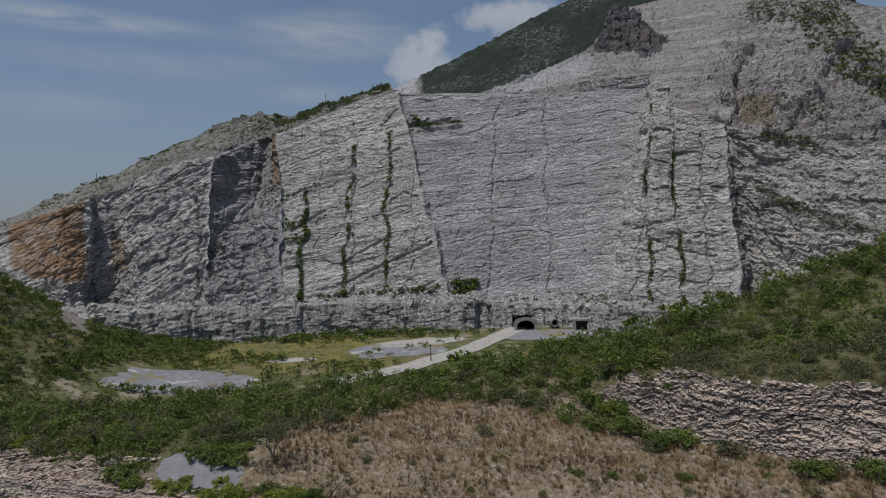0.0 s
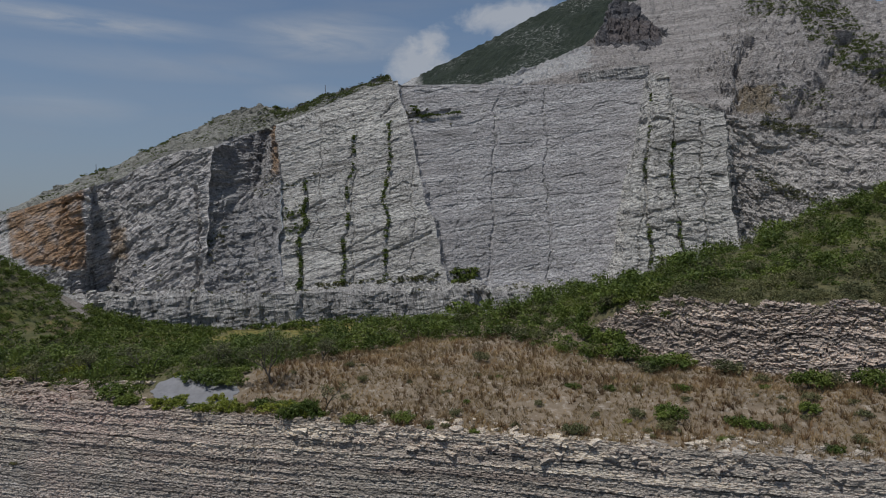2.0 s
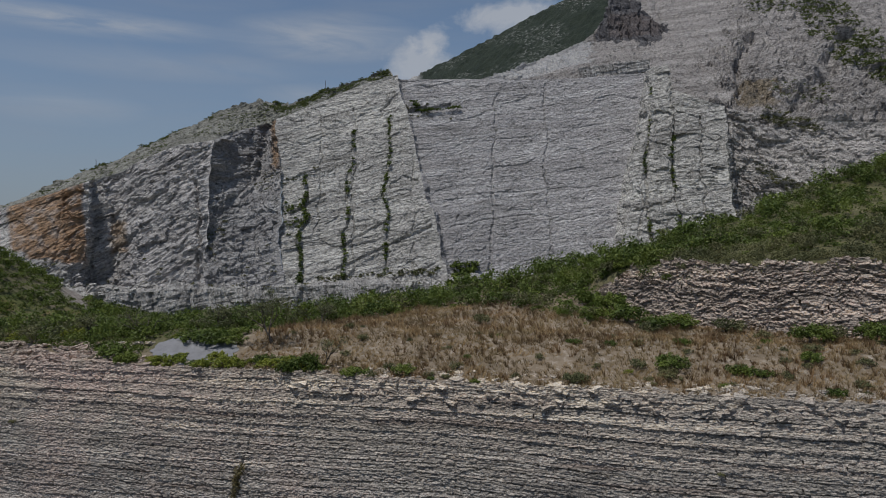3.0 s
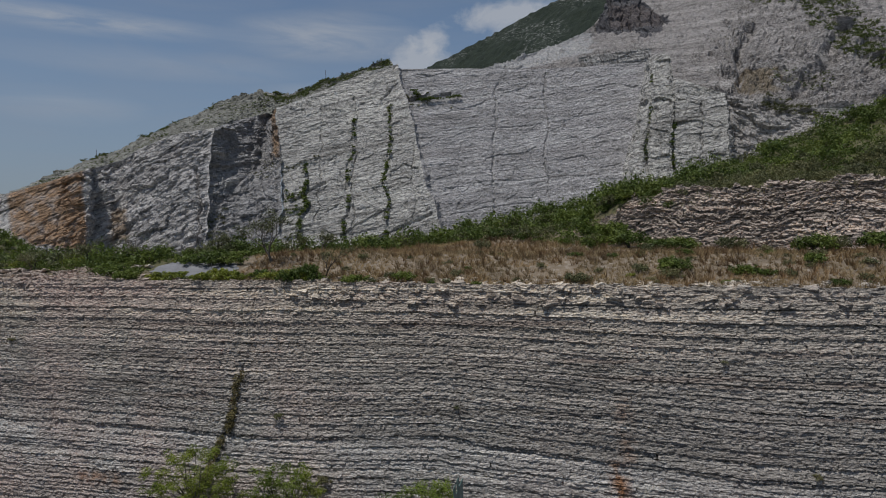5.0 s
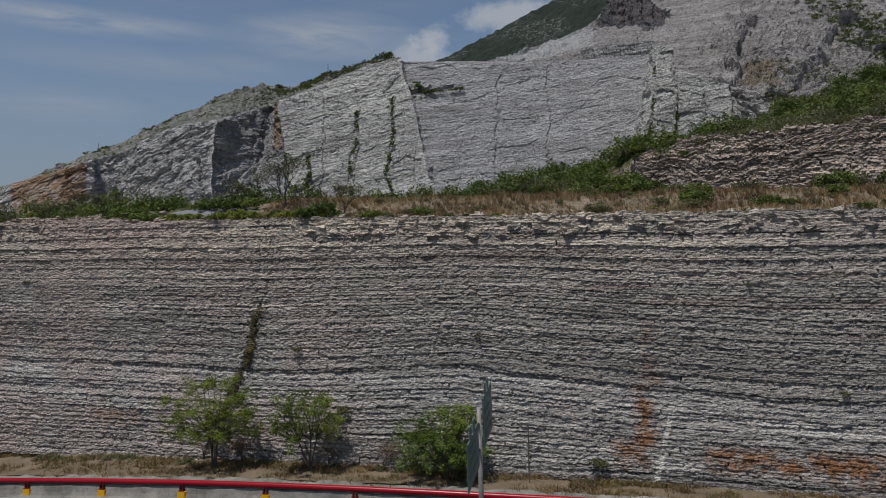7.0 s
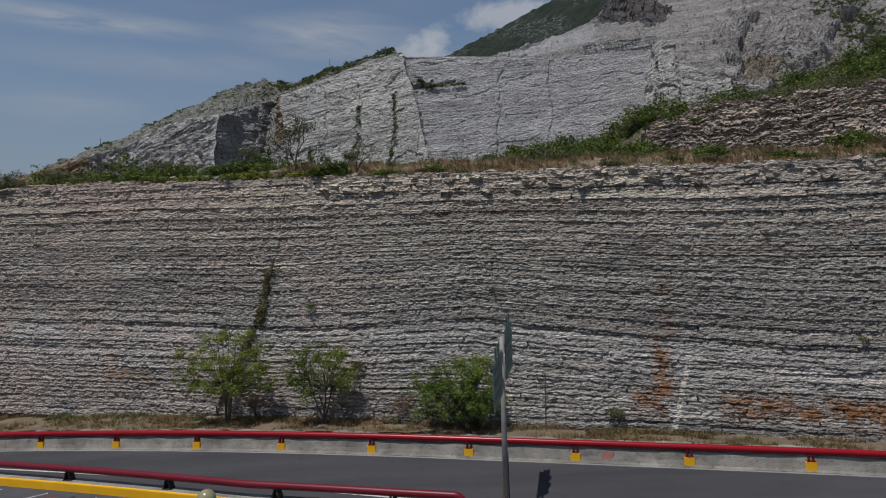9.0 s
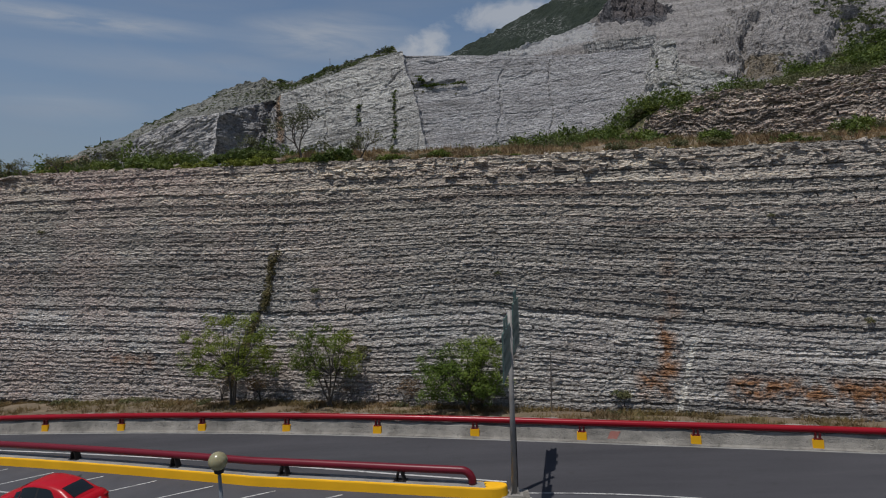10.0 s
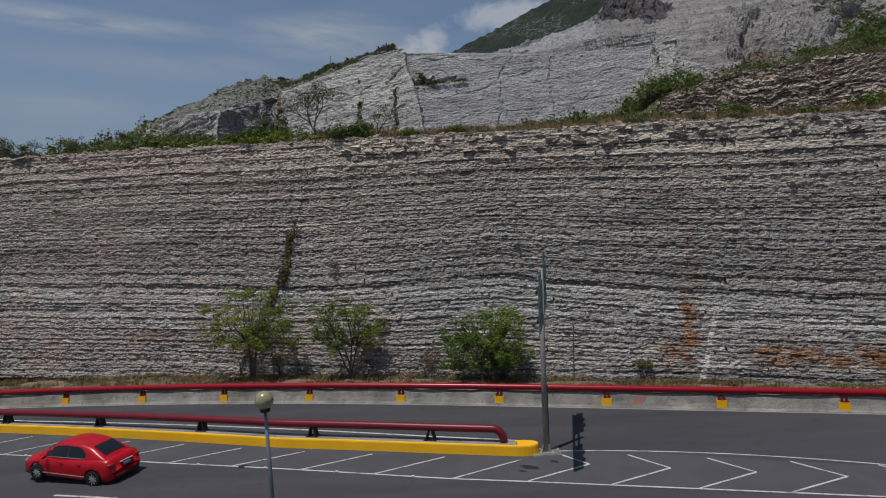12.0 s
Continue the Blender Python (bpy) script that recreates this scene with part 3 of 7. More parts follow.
# sloping concrete apron and earth verge between the road and the cliff
apron_rows = [(-0.24, -0.05), (-0.24, 0.015), (-0.15, 0.09), (-0.05, 0.30), (0.02, 0.52), (0.08, 0.63), (0.6, 0.65), (1.5, 0.56)]
ax = np.linspace(-80, 60, 561)
AY = np.array([far_kerb_y(ax) + d + 0.03 * fbm(ax * 0.8, d * 3, 3, 5) for d, h in apron_rows])
AZ = np.array([road_z(ax) + h + (0.06 * fbm(ax * 1.3, h * 9, 4, 9) if h > 0.1 else 0 * ax) for d, h in apron_rows])
tagged(sheet("pavement", np.broadcast_to(ax, AY.shape), AY, AZ, M_APRON), "stained pale concrete apron beside the road", "pavement", kind="structure")
vs = np.linspace(0, 1, 16)
vx = np.linspace(-80, 60, 421)
V0 = far_kerb_y(vx) + 1.42
V1 = cliff_y(vx) + 1.0
VY = V0 + vs[:, None] * (np.maximum(V1, V0 + 0.6) - V0)
VZ = road_z(vx) + 0.54 - 0.46 * vs[:, None] + 0.08 * fbm(vx * 0.7, vs[:, None] * 3, 4, 21)
tagged(sheet("verge", np.broadcast_to(vx, VY.shape), VY, VZ, M_VERGE), "narrow earth verge at the cliff's foot", "ground", kind="structure")


# ---------------------------------------------------------------- layered rock
def layered_face(owner, name, u, px, py, nx, ny, levels, level_z, batter, relief, jitter, depth, keep=None, joint=1.6, seed=0, material=None, cut=None, z_ref=0.0, split=0.05, chip_amp=0.11, block=lambda level: 1.0, gaps=(), worn=lambda level: 0.38):
    """Beds of rock laid one over the other along a line in plan: each bed is a part, broken by joints into blocks."""
    n = len(u)
    for i in range(len(levels) - 1):
        lo, hi = levels[i], levels[i + 1]
        th = hi - lo
        sd = seed + 31 * i
        wig = 0.22 * th * vnoise(u * 0.6, i * 7.3, sd) + 0.16 * th * vnoise(u * 3.1, i, sd + 5)
        z0 = level_z(u, lo) + wig * 0.6
        z1 = level_z(u, hi) + 0.22 * th * vnoise(u * 0.6, i * 7.3 + 7.3, sd + 31) * 0.6
        val, edge = cells(u + 0.4 * i, joint * (0.6 + 0.9 * lattice(np.array([i]), np.array([3]), seed)[0]) * (0.7 + th * 1.6), sd)
        val2, edge2 = cells(u + 1.7 * i, 0.42 + th * 0.8, sd + 99)
        bed = (lattice(np.array([i]), np.array([9]), seed)[0] - 0.5) * 2 * jitter
        if lattice(np.array([i]), np.array([23]), seed)[0] < 0.13:
            bed = bed - 2.2 * jitter
        if lo in gaps:
            bed = -0.16 * np.clip(0.55 + 0.8 * vnoise(u * 0.11, lo * 1.3, seed + 500) + 0.3 * vnoise(u * 0.7, lo, seed + 501), 0.12, 1.1)
        elif i and levels[i - 1] in gaps:
            bed = bed + 0.035
        firm = owner.name.startswith("rock_cliff") and lattice(np.array([i]), np.array([41]), seed)[0] < 0.13
        if firm:
            bed = bed + 1.1 * jitter
        big = (th / 0.25) ** 0.5
        val3, edge3 = cells(u + 0.9 * i, 0.30, sd + 123)
        val4, edge4 = cells(u + 0.37 * i, 0.17, sd + 151)
        chip = chip_amp * (0.20 * val3 + 0.13 * val4 + 0.22 * val2)
        out = bed + jitter * big * (0.7 * vnoise(u * 0.45, i * 3.7, sd + 40) + 0.5 * vnoise(u * 1.3, i * 2.1, sd + 41) + 0.3 * vnoise(u * 3.4, i * 1.9, sd + 42)) + block(lo) * jitter * (0.34 * val + 0.40 * val2) + chip
        out = out + relief * fbm(u * 0.13, lo * 0.16, 3, seed + 400) - 0.04 * (edge2 < 0.05)
        if cut is not None:
            out = out - cut(u, 0.5 * (z0 + z1))
        zs = [z0 - 0.05 * th, z0 + 0.12 * th + 0.12 * th * val4, z0 + 0.45 * th + 0.1 * th * vnoise(u * 4, i, sd + 3), z1 - 0.16 * th + 0.14 * th * val3, z1 + 0.03 * th + 0.12 * th * val2]
        rough = jitter * 0.40
        depth_i = depth * (0.25 + 1.1 * lattice(np.array([i]), np.array([15]), seed)[0] ** 1.5) * np.clip(0.45 + 0.9 * vnoise(u * 0.8, i * 2.7, sd + 60) + 0.7 * vnoise(u * 3.1, i * 1.3, sd + 61), 0.9 if firm else 0.05, 1.6) * (2.0 if firm else 1.0)

        def lump(z):
            return chip_amp * (0.5 * (0.38 - np.abs(fbm(u * 1.5, z * 3.2, 3, seed + 600))) + 0.35 * vnoise(u * 2.6, z * 3.4, seed + 610) + 0.8 * (0.38 - np.abs(fbm(u * 4.2 + z, z * 7.5, 2, seed + 620))) + 0.42 * vnoise(u * 6.5, z * 12, seed + 640))

        ds = [out - depth_i, out - rough * (0.3 + 0.6 * vnoise(u * 5, 1, sd + 1)) + 0.02 * th, out + rough * vnoise(u * 4.2, 2, sd + 2) - 0.05 * th, out - rough * (0.2 + 0.9 * np.abs(val4)) - worn(lo) * th * np.clip(0.6 + 0.9 * vnoise(u * 1.9, i * 1.7, sd + 62), 0, 1.4), out - depth_i * 0.9]
        ds = [d + lump(z) for d, z in zip(ds, zs)]
        V = np.stack([np.stack([px + nx * (d - batter * (z - z_ref)), py + ny * (d - batter * (z - z_ref)), z], -1) for d, z in zip(ds, zs)], 0).reshape(-1, 3)
        F = grid_faces(5, n)
        col = np.tile(np.arange(n - 1), 4)
        ok = np.ones(len(F), bool)
        brk = (np.abs(np.diff(val)) > 1e-9) & (lattice(np.floor(u[:-1] * 9), np.full(n - 1, i), seed + 77) < split)
        ok &= ~brk[col]
        if keep is not None:
            k = keep(u, 0.5 * (z0 + z1))
            ok &= (k[:-1] & k[1:])[col]
        if ok.sum() < 8:
            continue
        F = F[ok]
        used = np.unique(F)
        remap = np.full(len(V), -1)
        remap[used] = np.arange(len(used))
        part(name, mesh_from(name, V[used], remap[F], material), None, owner)


GAPS = (0.7, 1.25, 1.9, 2.6, 3.3, 4.2, 5.45, 6.15, 6.7, 7.35, 8.1, 8.55, 9.15, 9.75, 10.3, 10.85, 11.5, 12.15, 12.85, 13.6)


def bed_thicknesses(top, seed):
    r = np.random.default_rng(seed)
    z, out = -0.5, [-0.5]
    while z < top:
        if z < 5.0:
            t = r.uniform(0.13, 0.26) if r.random() < 0.6 else r.uniform(0.26, 0.44)
        elif z < 6.2:
            t = r.uniform(0.14, 0.34)
        elif z < 12.9:
            t = r.uniform(0.07, 0.16) if r.random() < 0.75 else r.uniform(0.16, 0.30)
        else:
            t = r.uniform(0.20, 0.40)
        z += t
        out.append(min(z, top))
    for g in GAPS:
        out = [v for v in out if not g - 0.06 < v < g + 0.14] + [g, g + 0.075]
    return sorted(out)


def crack_cut(u, z):
    line = np.interp(z, (0, 4.6, 5.7, 8.6, 9.9, 13.9, 15), (-17.3, -15.5, -14.8, -14.4, -13.8, -13.2, -13.1))
    width = np.interp(z, (0, 4.6, 6, 8.5, 9.5, 15), (0.30, 0.36, 0.34, 0.26, 0.07, 0.05))
    line = line + 0.18 * vnoise(z * 2.2, 1.0, 77)
    g = np.clip(1 - np.abs(u - line) / width, 0, 1)
    line2 = 0.1 + 0.02 * z + 0.2 * vnoise(z * 1.7, 4.0, 71)
    g2 = np.clip(1 - np.abs(u - line2) / 0.10, 0, 1) * (z > 5)
    return np.interp(z, (0, 8, 10, 15), (0.38, 0.34, 0.14, 0.10)) * np.sqrt(g) + 0.10 * g2


cu = np.arange(-44, 25, 0.084)
CZ = np.array([np.full(len(cu), -1.2), rim_z(cu) - 0.25, rim_z(cu) - 0.15])
CY = np.array([cliff_y(cu, -1.2) + 0.75, cliff_y(cu, rim_z(cu)) + 0.75, cliff_y(cu, rim_z(cu)) + 2.5])
cliff = tagged(sheet("rock_cliff", np.broadcast_to(cu, CY.shape), CY, CZ, M_CLIFF), "tall roadside cliff of thin grey and tan limestone beds", "cliff", kind="structure")
nrm = 1 / math.hypot(0.25, 1)
layered_face(cliff, "rock_layer", cu, cu, cliff_y(cu), -0.25 * nrm * 0, -1.0 + 0 * cu, bed_thicknesses(14.8, 3), bed_level, 0.3, 0.22, 0.018, 0.032, joint=1.3, seed=11, material=M_CLIFF, cut=crack_cut, chip_amp=0.075, block=lambda level: 1.5 if level < 12.9 else 3.0, gaps=GAPS, worn=lambda level: 0.26 if level < 5.4 else 0.10)


# ---------------------------------------------------------------- land behind the cliff
def rim_y(x):
    return cliff_y(x, rim_z(x))


def crest_z(x):
    return np.interp(x, (-80, -30, -15, 0, 8, 16, 26, 34, 49, 75), (14.4, 14.7, 15.4, 16.7, 18.2, 19.6, 22.1, 24.2, 29.4, 36.5))


def outcrop_y(x):
    """Foot of the upper rock outcrop in plan."""
    x = np.asarray(x, float)
    return np.where(x < 31, 42 + 11 * (np.maximum(31 - x, 0) / 17) ** 1.5, 42 - 0.3 * (x - 31))


def land_z(x, y):
    x, y = np.asarray(x, float), np.asarray(y, float)
    s = y - rim_y(x)
    base = rim_z(x) - 0.12 + 1.55 * smooth01(s / 9.0)
    cz = crest_z(x)
    w = smooth01((y - 47) / 19)
    front = base + (cz - base) * w
    # behind the outcrop the hill starts higher
    oy = outcrop_y(x)
    up = smooth01((x - 12.5) / 4.5)
    step = smooth01((y - oy - 2.0) / 1.6)
    hill = 20.4 + 0.03 * (x - 16) + (cz - 20.4) * np.clip((y - oy - 3) / np.maximum(66 - oy - 3, 4), 0, 1)
    front = front * (1 - up * step) + np.maximum(hill, front) * up * step
    drop = smooth01((y - 66) / 100) ** 0.8
    z = np.where(y < 66, front, cz + (-14 - cz) * drop)
    mound = 51 * np.exp(-((x + 183) / 38) ** 2 / 2 - ((y - 190) / 42) ** 2 / 2)
    z = z + mound * smooth01((y - 90) / 60)
    rough = smooth01(s / 3)
    return z + rough * (0.16 * fbm(x * 0.35, y * 0.35, 4, 33) + 0.5 * fbm(x * 0.06, y * 0.06, 3, 37) * smooth01((y - 60) / 30) * (1 - 0.8 * smooth01((y - 140) / 30)))


hx = np.concatenate([np.linspace(-330, -66, 50), np.arange(-64, 64, 0.6), np.linspace(66, 330, 50)])
hs = np.concatenate([np.arange(0.25, 40, 0.55), np.linspace(41, 300, 80)])
HX, HS = np.meshgrid(hx, hs)
HY = rim_y(np.clip(HX, -60, 60)) * 0 + np.where(np.abs(HX) < 60, rim_y(HX), rim_y(np.sign(HX) * 60)) + HS
tagged(sheet("land", HX, HY, land_z(HX, HY), M_GROUND, True), "dry uneven land with soil, gravel and weeds", "ground", kind="structure")

# the upper outcrop, more broken than the cliff
ou = np.arange(0, 48, 0.10)
opx = np.interp(ou, (0, 6, 13, 19.5, 25, 48), (12.8, 15.2, 20.0, 25.2, 30.8, 53))
opy = outcrop_y(opx) + 0.5
tx, ty = np.gradient(opx), np.gradient(opy)
tl = np.hypot(tx, ty)
onx, ony = ty / tl, -tx / tl
outcrop = new("rock_outcrop", None)
tagged(outcrop, "broken brown-grey rock outcrop above the grassy terrace", "rock outcrop", kind="structure")


def outcrop_level(u, level):
    return 16.0 + level + 0.5 * vnoise(u * 0.22, level * 0.4, 61) + 0.34 * vnoise(u * 0.8, level * 0.9, 63) + 0.14 * vnoise(u * 2.3, level * 2, 64)


def outcrop_keep(u, z):
    top = np.interp(u, (0, 4, 9, 20, 48), (17.2, 19.6, 21.0, 21.0, 21.7)) + 0.5 * vnoise(u * 0.5, 2, 67) + 0.3 * vnoise(u * 1.7, 2, 68)
    return z < top


r_ = np.random.default_rng(5)
olev = np.concatenate([[-0.6], -0.6 + np.cumsum(r_.uniform(0.07, 0.20, 46))])
layered_face(outcrop, "rock_layer", ou, opx, opy, onx, ony, olev, outcrop_level, 0.42, 0.5, 0.085, 0.13, keep=outcrop_keep, joint=1.1, seed=911, material=M_OUTCROP, z_ref=16.0, split=0.12, chip_amp=0.24, block=lambda level: 1.1, worn=lambda level: 0.2)


# ---------------------------------------------------------------- the quarry
def polar(az, d, z):
    a = radians(az)
    return (d * math.sin(a), d * math.cos(a), z)


GRID = {}


def facets(x, y, size, seed):
    """Broken angular blocks: each cell is a tilted plane at its own depth."""
    gx_, gy_ = np.floor(x / size), np.floor(y / size)
    best = np.full(np.shape(x), 1e9)
    out = np.zeros(np.shape(x))
    for i in (-1, 0, 1):
        for j in (-1, 0, 1):
            a, b = gx_ + i, gy_ + j
            cx, cy = (a + lattice(a, b, seed)) * size, (b + lattice(a, b, seed + 1)) * size
            dx, dy = x - cx, y - cy
            d = dx * dx + dy * dy
            h = lattice(a, b, seed + 2) - 0.5 + (1.3 * (lattice(a, b, seed + 3) - 0.5) * dx + 1.3 * (lattice(a, b, seed + 4) - 0.5) * dy) / size
            out = np.where(d < best, h, out)
            best = np.minimum(best, d)
    return out


def loft(name, rows, nu, nv, material, rough=1.0, rib=0.0, bench=0.0, seed=0, smooth=False, drop=None, dip=0.0, owner=None, cracks=(), key=None, shut=True, wander=1.0, ledge=0.15, slips=(), calm=None):
    """A surface drawn through lines of stations (bearing, distance, height), roughened towards the viewer's side."""
    R = np.array([[polar(*s) for s in row] for row in rows], float)
    m, k = R.shape[:2]
    uu, vv = np.linspace(0, k - 1, nu), np.linspace(0, m - 1, nv)
    A = np.stack([np.stack([np.interp(uu, np.arange(k), R[j, :, c]) for c in range(3)], -1) for j in range(m)], 0)
    P = np.stack([np.stack([np.interp(vv, np.arange(m), A[:, i, c]) for c in range(3)], -1) for i in range(nu)], 1)
    du = np.gradient(P, axis=1)
    dv = np.gradient(P, axis=0)
    nn = np.cross(du, dv)
    nn /= np.linalg.norm(nn, axis=-1)[..., None] + 1e-9
    nn *= -np.sign((nn * P).sum(-1))[..., None]
    along = np.cumsum(np.linalg.norm(du[nv // 2], axis=-1))[None, :] + 0 * P[..., 2]
    z = P[..., 2]
    zt = z + along * math.tan(radians(dip))
    d = rough * (1.5 * fbm(along / 22, zt / 26, 4, seed) + 0.34 * fbm(along / 6, zt / 1.7, 3, seed + 50))
    # thin beds that stand out one over the other
    lv, le = cells(zt + 0.5 * vnoise(along / 11, zt / 9, seed + 60), 2.1, seed + 61)
    lv2, le2 = cells(zt + 0.3 * vnoise(along / 7, zt / 5, seed + 63) + 40, 1.1, seed + 64)
    held = 0.5 + 0.9 * vnoise(along / 16, zt / 7, seed + 66)
    d = d + ledge * np.clip(held, 0, 1.2) * (0.9 * lv + 0.45 * lv2 - 0.9 * (le < 0.32))
    wx, wz = along + 1.5 * vnoise(along / 5, z / 5, seed + 31), zt + 1.2 * vnoise(along / 6, z / 4, seed + 32)
    d = d + rough * (1.7 * facets(wx * 0.55, wz * 1.2, 9.0, seed + 70) + 1.1 * facets(wx * 0.5, wz * 1.3, 3.6, seed + 75) + 0.6 * facets(wx * 0.6, wz * 1.3, 1.7, seed + 80))
    c3, e3 = cells(along + 0.5 * zt + 3 * vnoise(zt / 4, along / 9, seed), 3.4, seed + 21)
    d = d + rough * 0.6 * c3
    val, edge = cells(along + 0.12 * z + 2.5 * vnoise(z / 9, along / 30, seed + 4), 9.0, seed + 8)
    d = d + rib * val - rib * 1.1 * (edge < 0.8)
    val2, e2 = cells(zt + 1.5 * vnoise(along / 14, z / 30, seed + 6), 6.0, seed + 12)
    d = d + bench * val2 - bench * 0.8 * (e2 < 0.5)
    U, W = np.broadcast_arrays(uu[None, :] / (k - 1), vv[:, None] / (m - 1))
    wide = np.linalg.norm(du, axis=-1).sum(1)[:, None]
    for u0, v0, u1, v1, half, deep in cracks:
        f = np.clip((W - v0) / (v1 - v0), 0, 1)
        mid = u0 + (u1 - u0) * f + (1.0 * vnoise(W * 14, u0 * 50, seed) + 0.5 * vnoise(W * 45, u0 * 50, seed + 1)) / wide
        d = d - deep * np.clip(1.3 - np.abs(U - mid) * wide / half, 0, 1) * ((W > v0) & (W < v1))
    if calm:
        d = d * np.where((U > calm[0]) & (U < calm[1]), calm[2], 1.0)
    for u0, v0, u1, v1, half, deep in slips:
        f = np.clip((U - u0) / (u1 - u0), 0, 1)
        mid = v0 + (v1 - v0) * f + (0.5 * vnoise(U * 14, v0 * 50, seed + 2) + 0.25 * vnoise(U * 70, v0 * 50, seed + 3)) / 120
        d = d - deep * np.clip(1.3 - np.abs(W - mid) * 120 / half, 0, 1) * ((U > u0) & (U < u1))
    if shut:
        # neighbouring faces meet along their edges
        tall = np.linalg.norm(dv, axis=-1).sum(0)[None, :]
        d = d * np.clip(np.minimum(np.minimum(U, 1 - U) * wide, np.minimum(W, 1 - W) * tall * 1.5) / 3.0, 0.06, 1)
    P = P + nn * d[..., None]
    # a sideways wander that neighbouring faces share
    q = (P[..., 0] + P[..., 1]) / 60
    P[..., 0] = P[..., 0] + wander * (1.6 * fbm(P[..., 2] / 11, q, 3, 881) + 0.4 * vnoise(P[..., 2] / 2.3, q * 9, 883))
    if key:
        GRID[key] = P
    F = grid_faces(nv, nu)
    if drop is not None:
        C = P.reshape(-1, 3)[F].mean(1)
        F = F[~drop(C)]
    me = mesh_from(name, P.reshape(-1, 3), F, material, smooth)
    ob = new(name, me)
    if owner:
        ob.parent = owner
    return ob


left_top = [(-42, 362, 34), (-36.7, 358, 42), (-35.8, 352, 43), (-33.2, 350, 49), (-30.6, 348, 55), (-30.1, 362, 57), (-28.3, 364, 61), (-26.7, 356, 67), (-23.6, 350, 75), (-20.8, 345, 77)]
left_base = [(-42, 350, 6), (-36.9, 336, 4), (-35.6, 333, 4), (-33.5, 331, 3), (-31.7, 328, 0), (-31.2, 340, -2), (-29.3, 336, -5), (-28.1, 311, -8), (-24, 304, -8), (-22.4, 301, -8)]
Q = dict(kind="structure", category="quarry face")
tagged(loft("quarry_face", [left_base, left_top], 260, 210, M_QUARRY_LEFT, 1.05, 0.3, 0.2, 3, ledge=0.2, calm=(0.08, 0.36, 0.4), dip=-27, key="left", cracks=[(0.965, 0.0, 0.955, 0.75, 0.9, 2.5), (0.33, 0.25, 0.37, 1.0, 0.6, 1.6)]), "pale grey rough quarry face with slanting beds and a rust-orange slab", **Q)
notch_rows = [[(-22.4, 301, -8), (-21.2, 302, -8), (-20.2, 302, -8), (-17.8, 303, -8), (-15.4, 304, -8)],
              [(-22.0, 317, 24), (-21.5, 319, 25), (-20.8, 321.5, 27), (-18, 325, 26), (-15.35, 321, 26)],
              [(-21.5, 328, 44), (-20.4, 333, 44), (-19.4, 340, 43.6), (-17.2, 343, 47), (-15.3, 335, 48)],
              [(-21.15, 337, 61), (-19.3, 354, 60), (-17.3, 367, 58), (-16.2, 365, 63), (-15.25, 346, 64)],
              [(-20.8, 345, 77), (-18.4, 378, 88), (-15.7, 404, 98), (-15.5, 388, 96), (-15.2, 366, 93)]]
tagged(loft("quarry_face", notch_rows, 150, 210, M_QUARRY_NOTCH, 0.95, 0.4, 0.15, 13, dip=-12, key="notch"), "deep recess with scree in the quarry face, its shade coloured in", **Q)
mid_base = [(-15.4, 304, -8), (-11, 303, -8), (-7.5, 301, -8), (-3.5, 299, -8), (0.6, 295, -8)]
mid_top = [(-15.2, 366, 93), (-12.4, 368, 100), (-9.6, 370, 108), (-6.7, 371, 116), (-3.9, 372, 121)]
MID_CRACKS = [(0.31, 0.0, 0.58, 0.78, 0.9, 1.2), (0.60, 0.02, 0.86, 0.80, 0.75, 1.1), (0.08, 0.05, 0.18, 0.62, 1.0, 1.1), (0.42, 0.1, 0.62, 0.9, 0.5, 1.0), (0.75, 0.0, 0.98, 0.6, 0.5, 0.8), (0.2, 0.3, 0.36, 0.95, 0.4, 0.8)]
MID_SLIPS = [(0.30, 0.13, 0.97, 0.27, 0.8, 1.3), (0.36, 0.22, 0.68, 0.31, 0.7, 1.1), (0.80, 0.84, 0.98, 0.90, 0.7, 1.2), (0.05, 0.42, 0.3, 0.50, 0.8, 1.4), (0.55, 0.05, 0.95, 0.12, 0.5, 0.8)]
tagged(loft("quarry_face", [mid_base, mid_top], 240, 290, M_QUARRY, 0.42, 0.18, 0.2, 23, dip=-12, ledge=0.13, slips=MID_SLIPS, cracks=MID_CRACKS, key="mid"), "pale grey sawn quarry face with vertical cracks", **Q)
back_base = [(0.6, 295, -8), (1.0, 303, -8), (3.4, 308, -8), (8.8, 315, -8), (12, 315, -8), (14.9, 313, -8)]
back_top = [(-3.9, 372, 119), (-3.6, 376, 119), (2.9, 380, 119), (8, 383, 117), (13, 385, 116), (19.1, 381, 114)]
tagged(loft("quarry_face", [back_base, back_top], 260, 270, M_QUARRY_BACK, 0.34, 0.05, 0.1, 33, dip=-6, ledge=0.10, slips=[(0.01, 0.88, 0.09, 0.80, 1.3, 3.0), (0.08, 0.80, 0.26, 0.84, 1.1, 2.6), (0.24, 0.82, 0.34, 0.86, 0.9, 1.8), (0.2, 0.62, 0.62, 0.69, 0.5, 0.4), (0.3, 0.40, 0.98, 0.44, 0.5, 0.45), (0.2, 0.26, 0.6, 0.31, 0.5, 0.4), (0.6, 0.2, 0.98, 0.205, 0.5, 0.4)], cracks=[(0.43, 0.0, 0.50, 0.92, 0.55, 1.0), (0.68, 0.0, 0.68, 0.98, 0.55, 1.0), (0.25, 0.05, 0.36, 0.6, 0.4, 0.5), (0.86, 0.1, 0.84, 0.7, 0.3, 0.4)], key="back"), "smooth grey recessed back of the quarry", **Q)
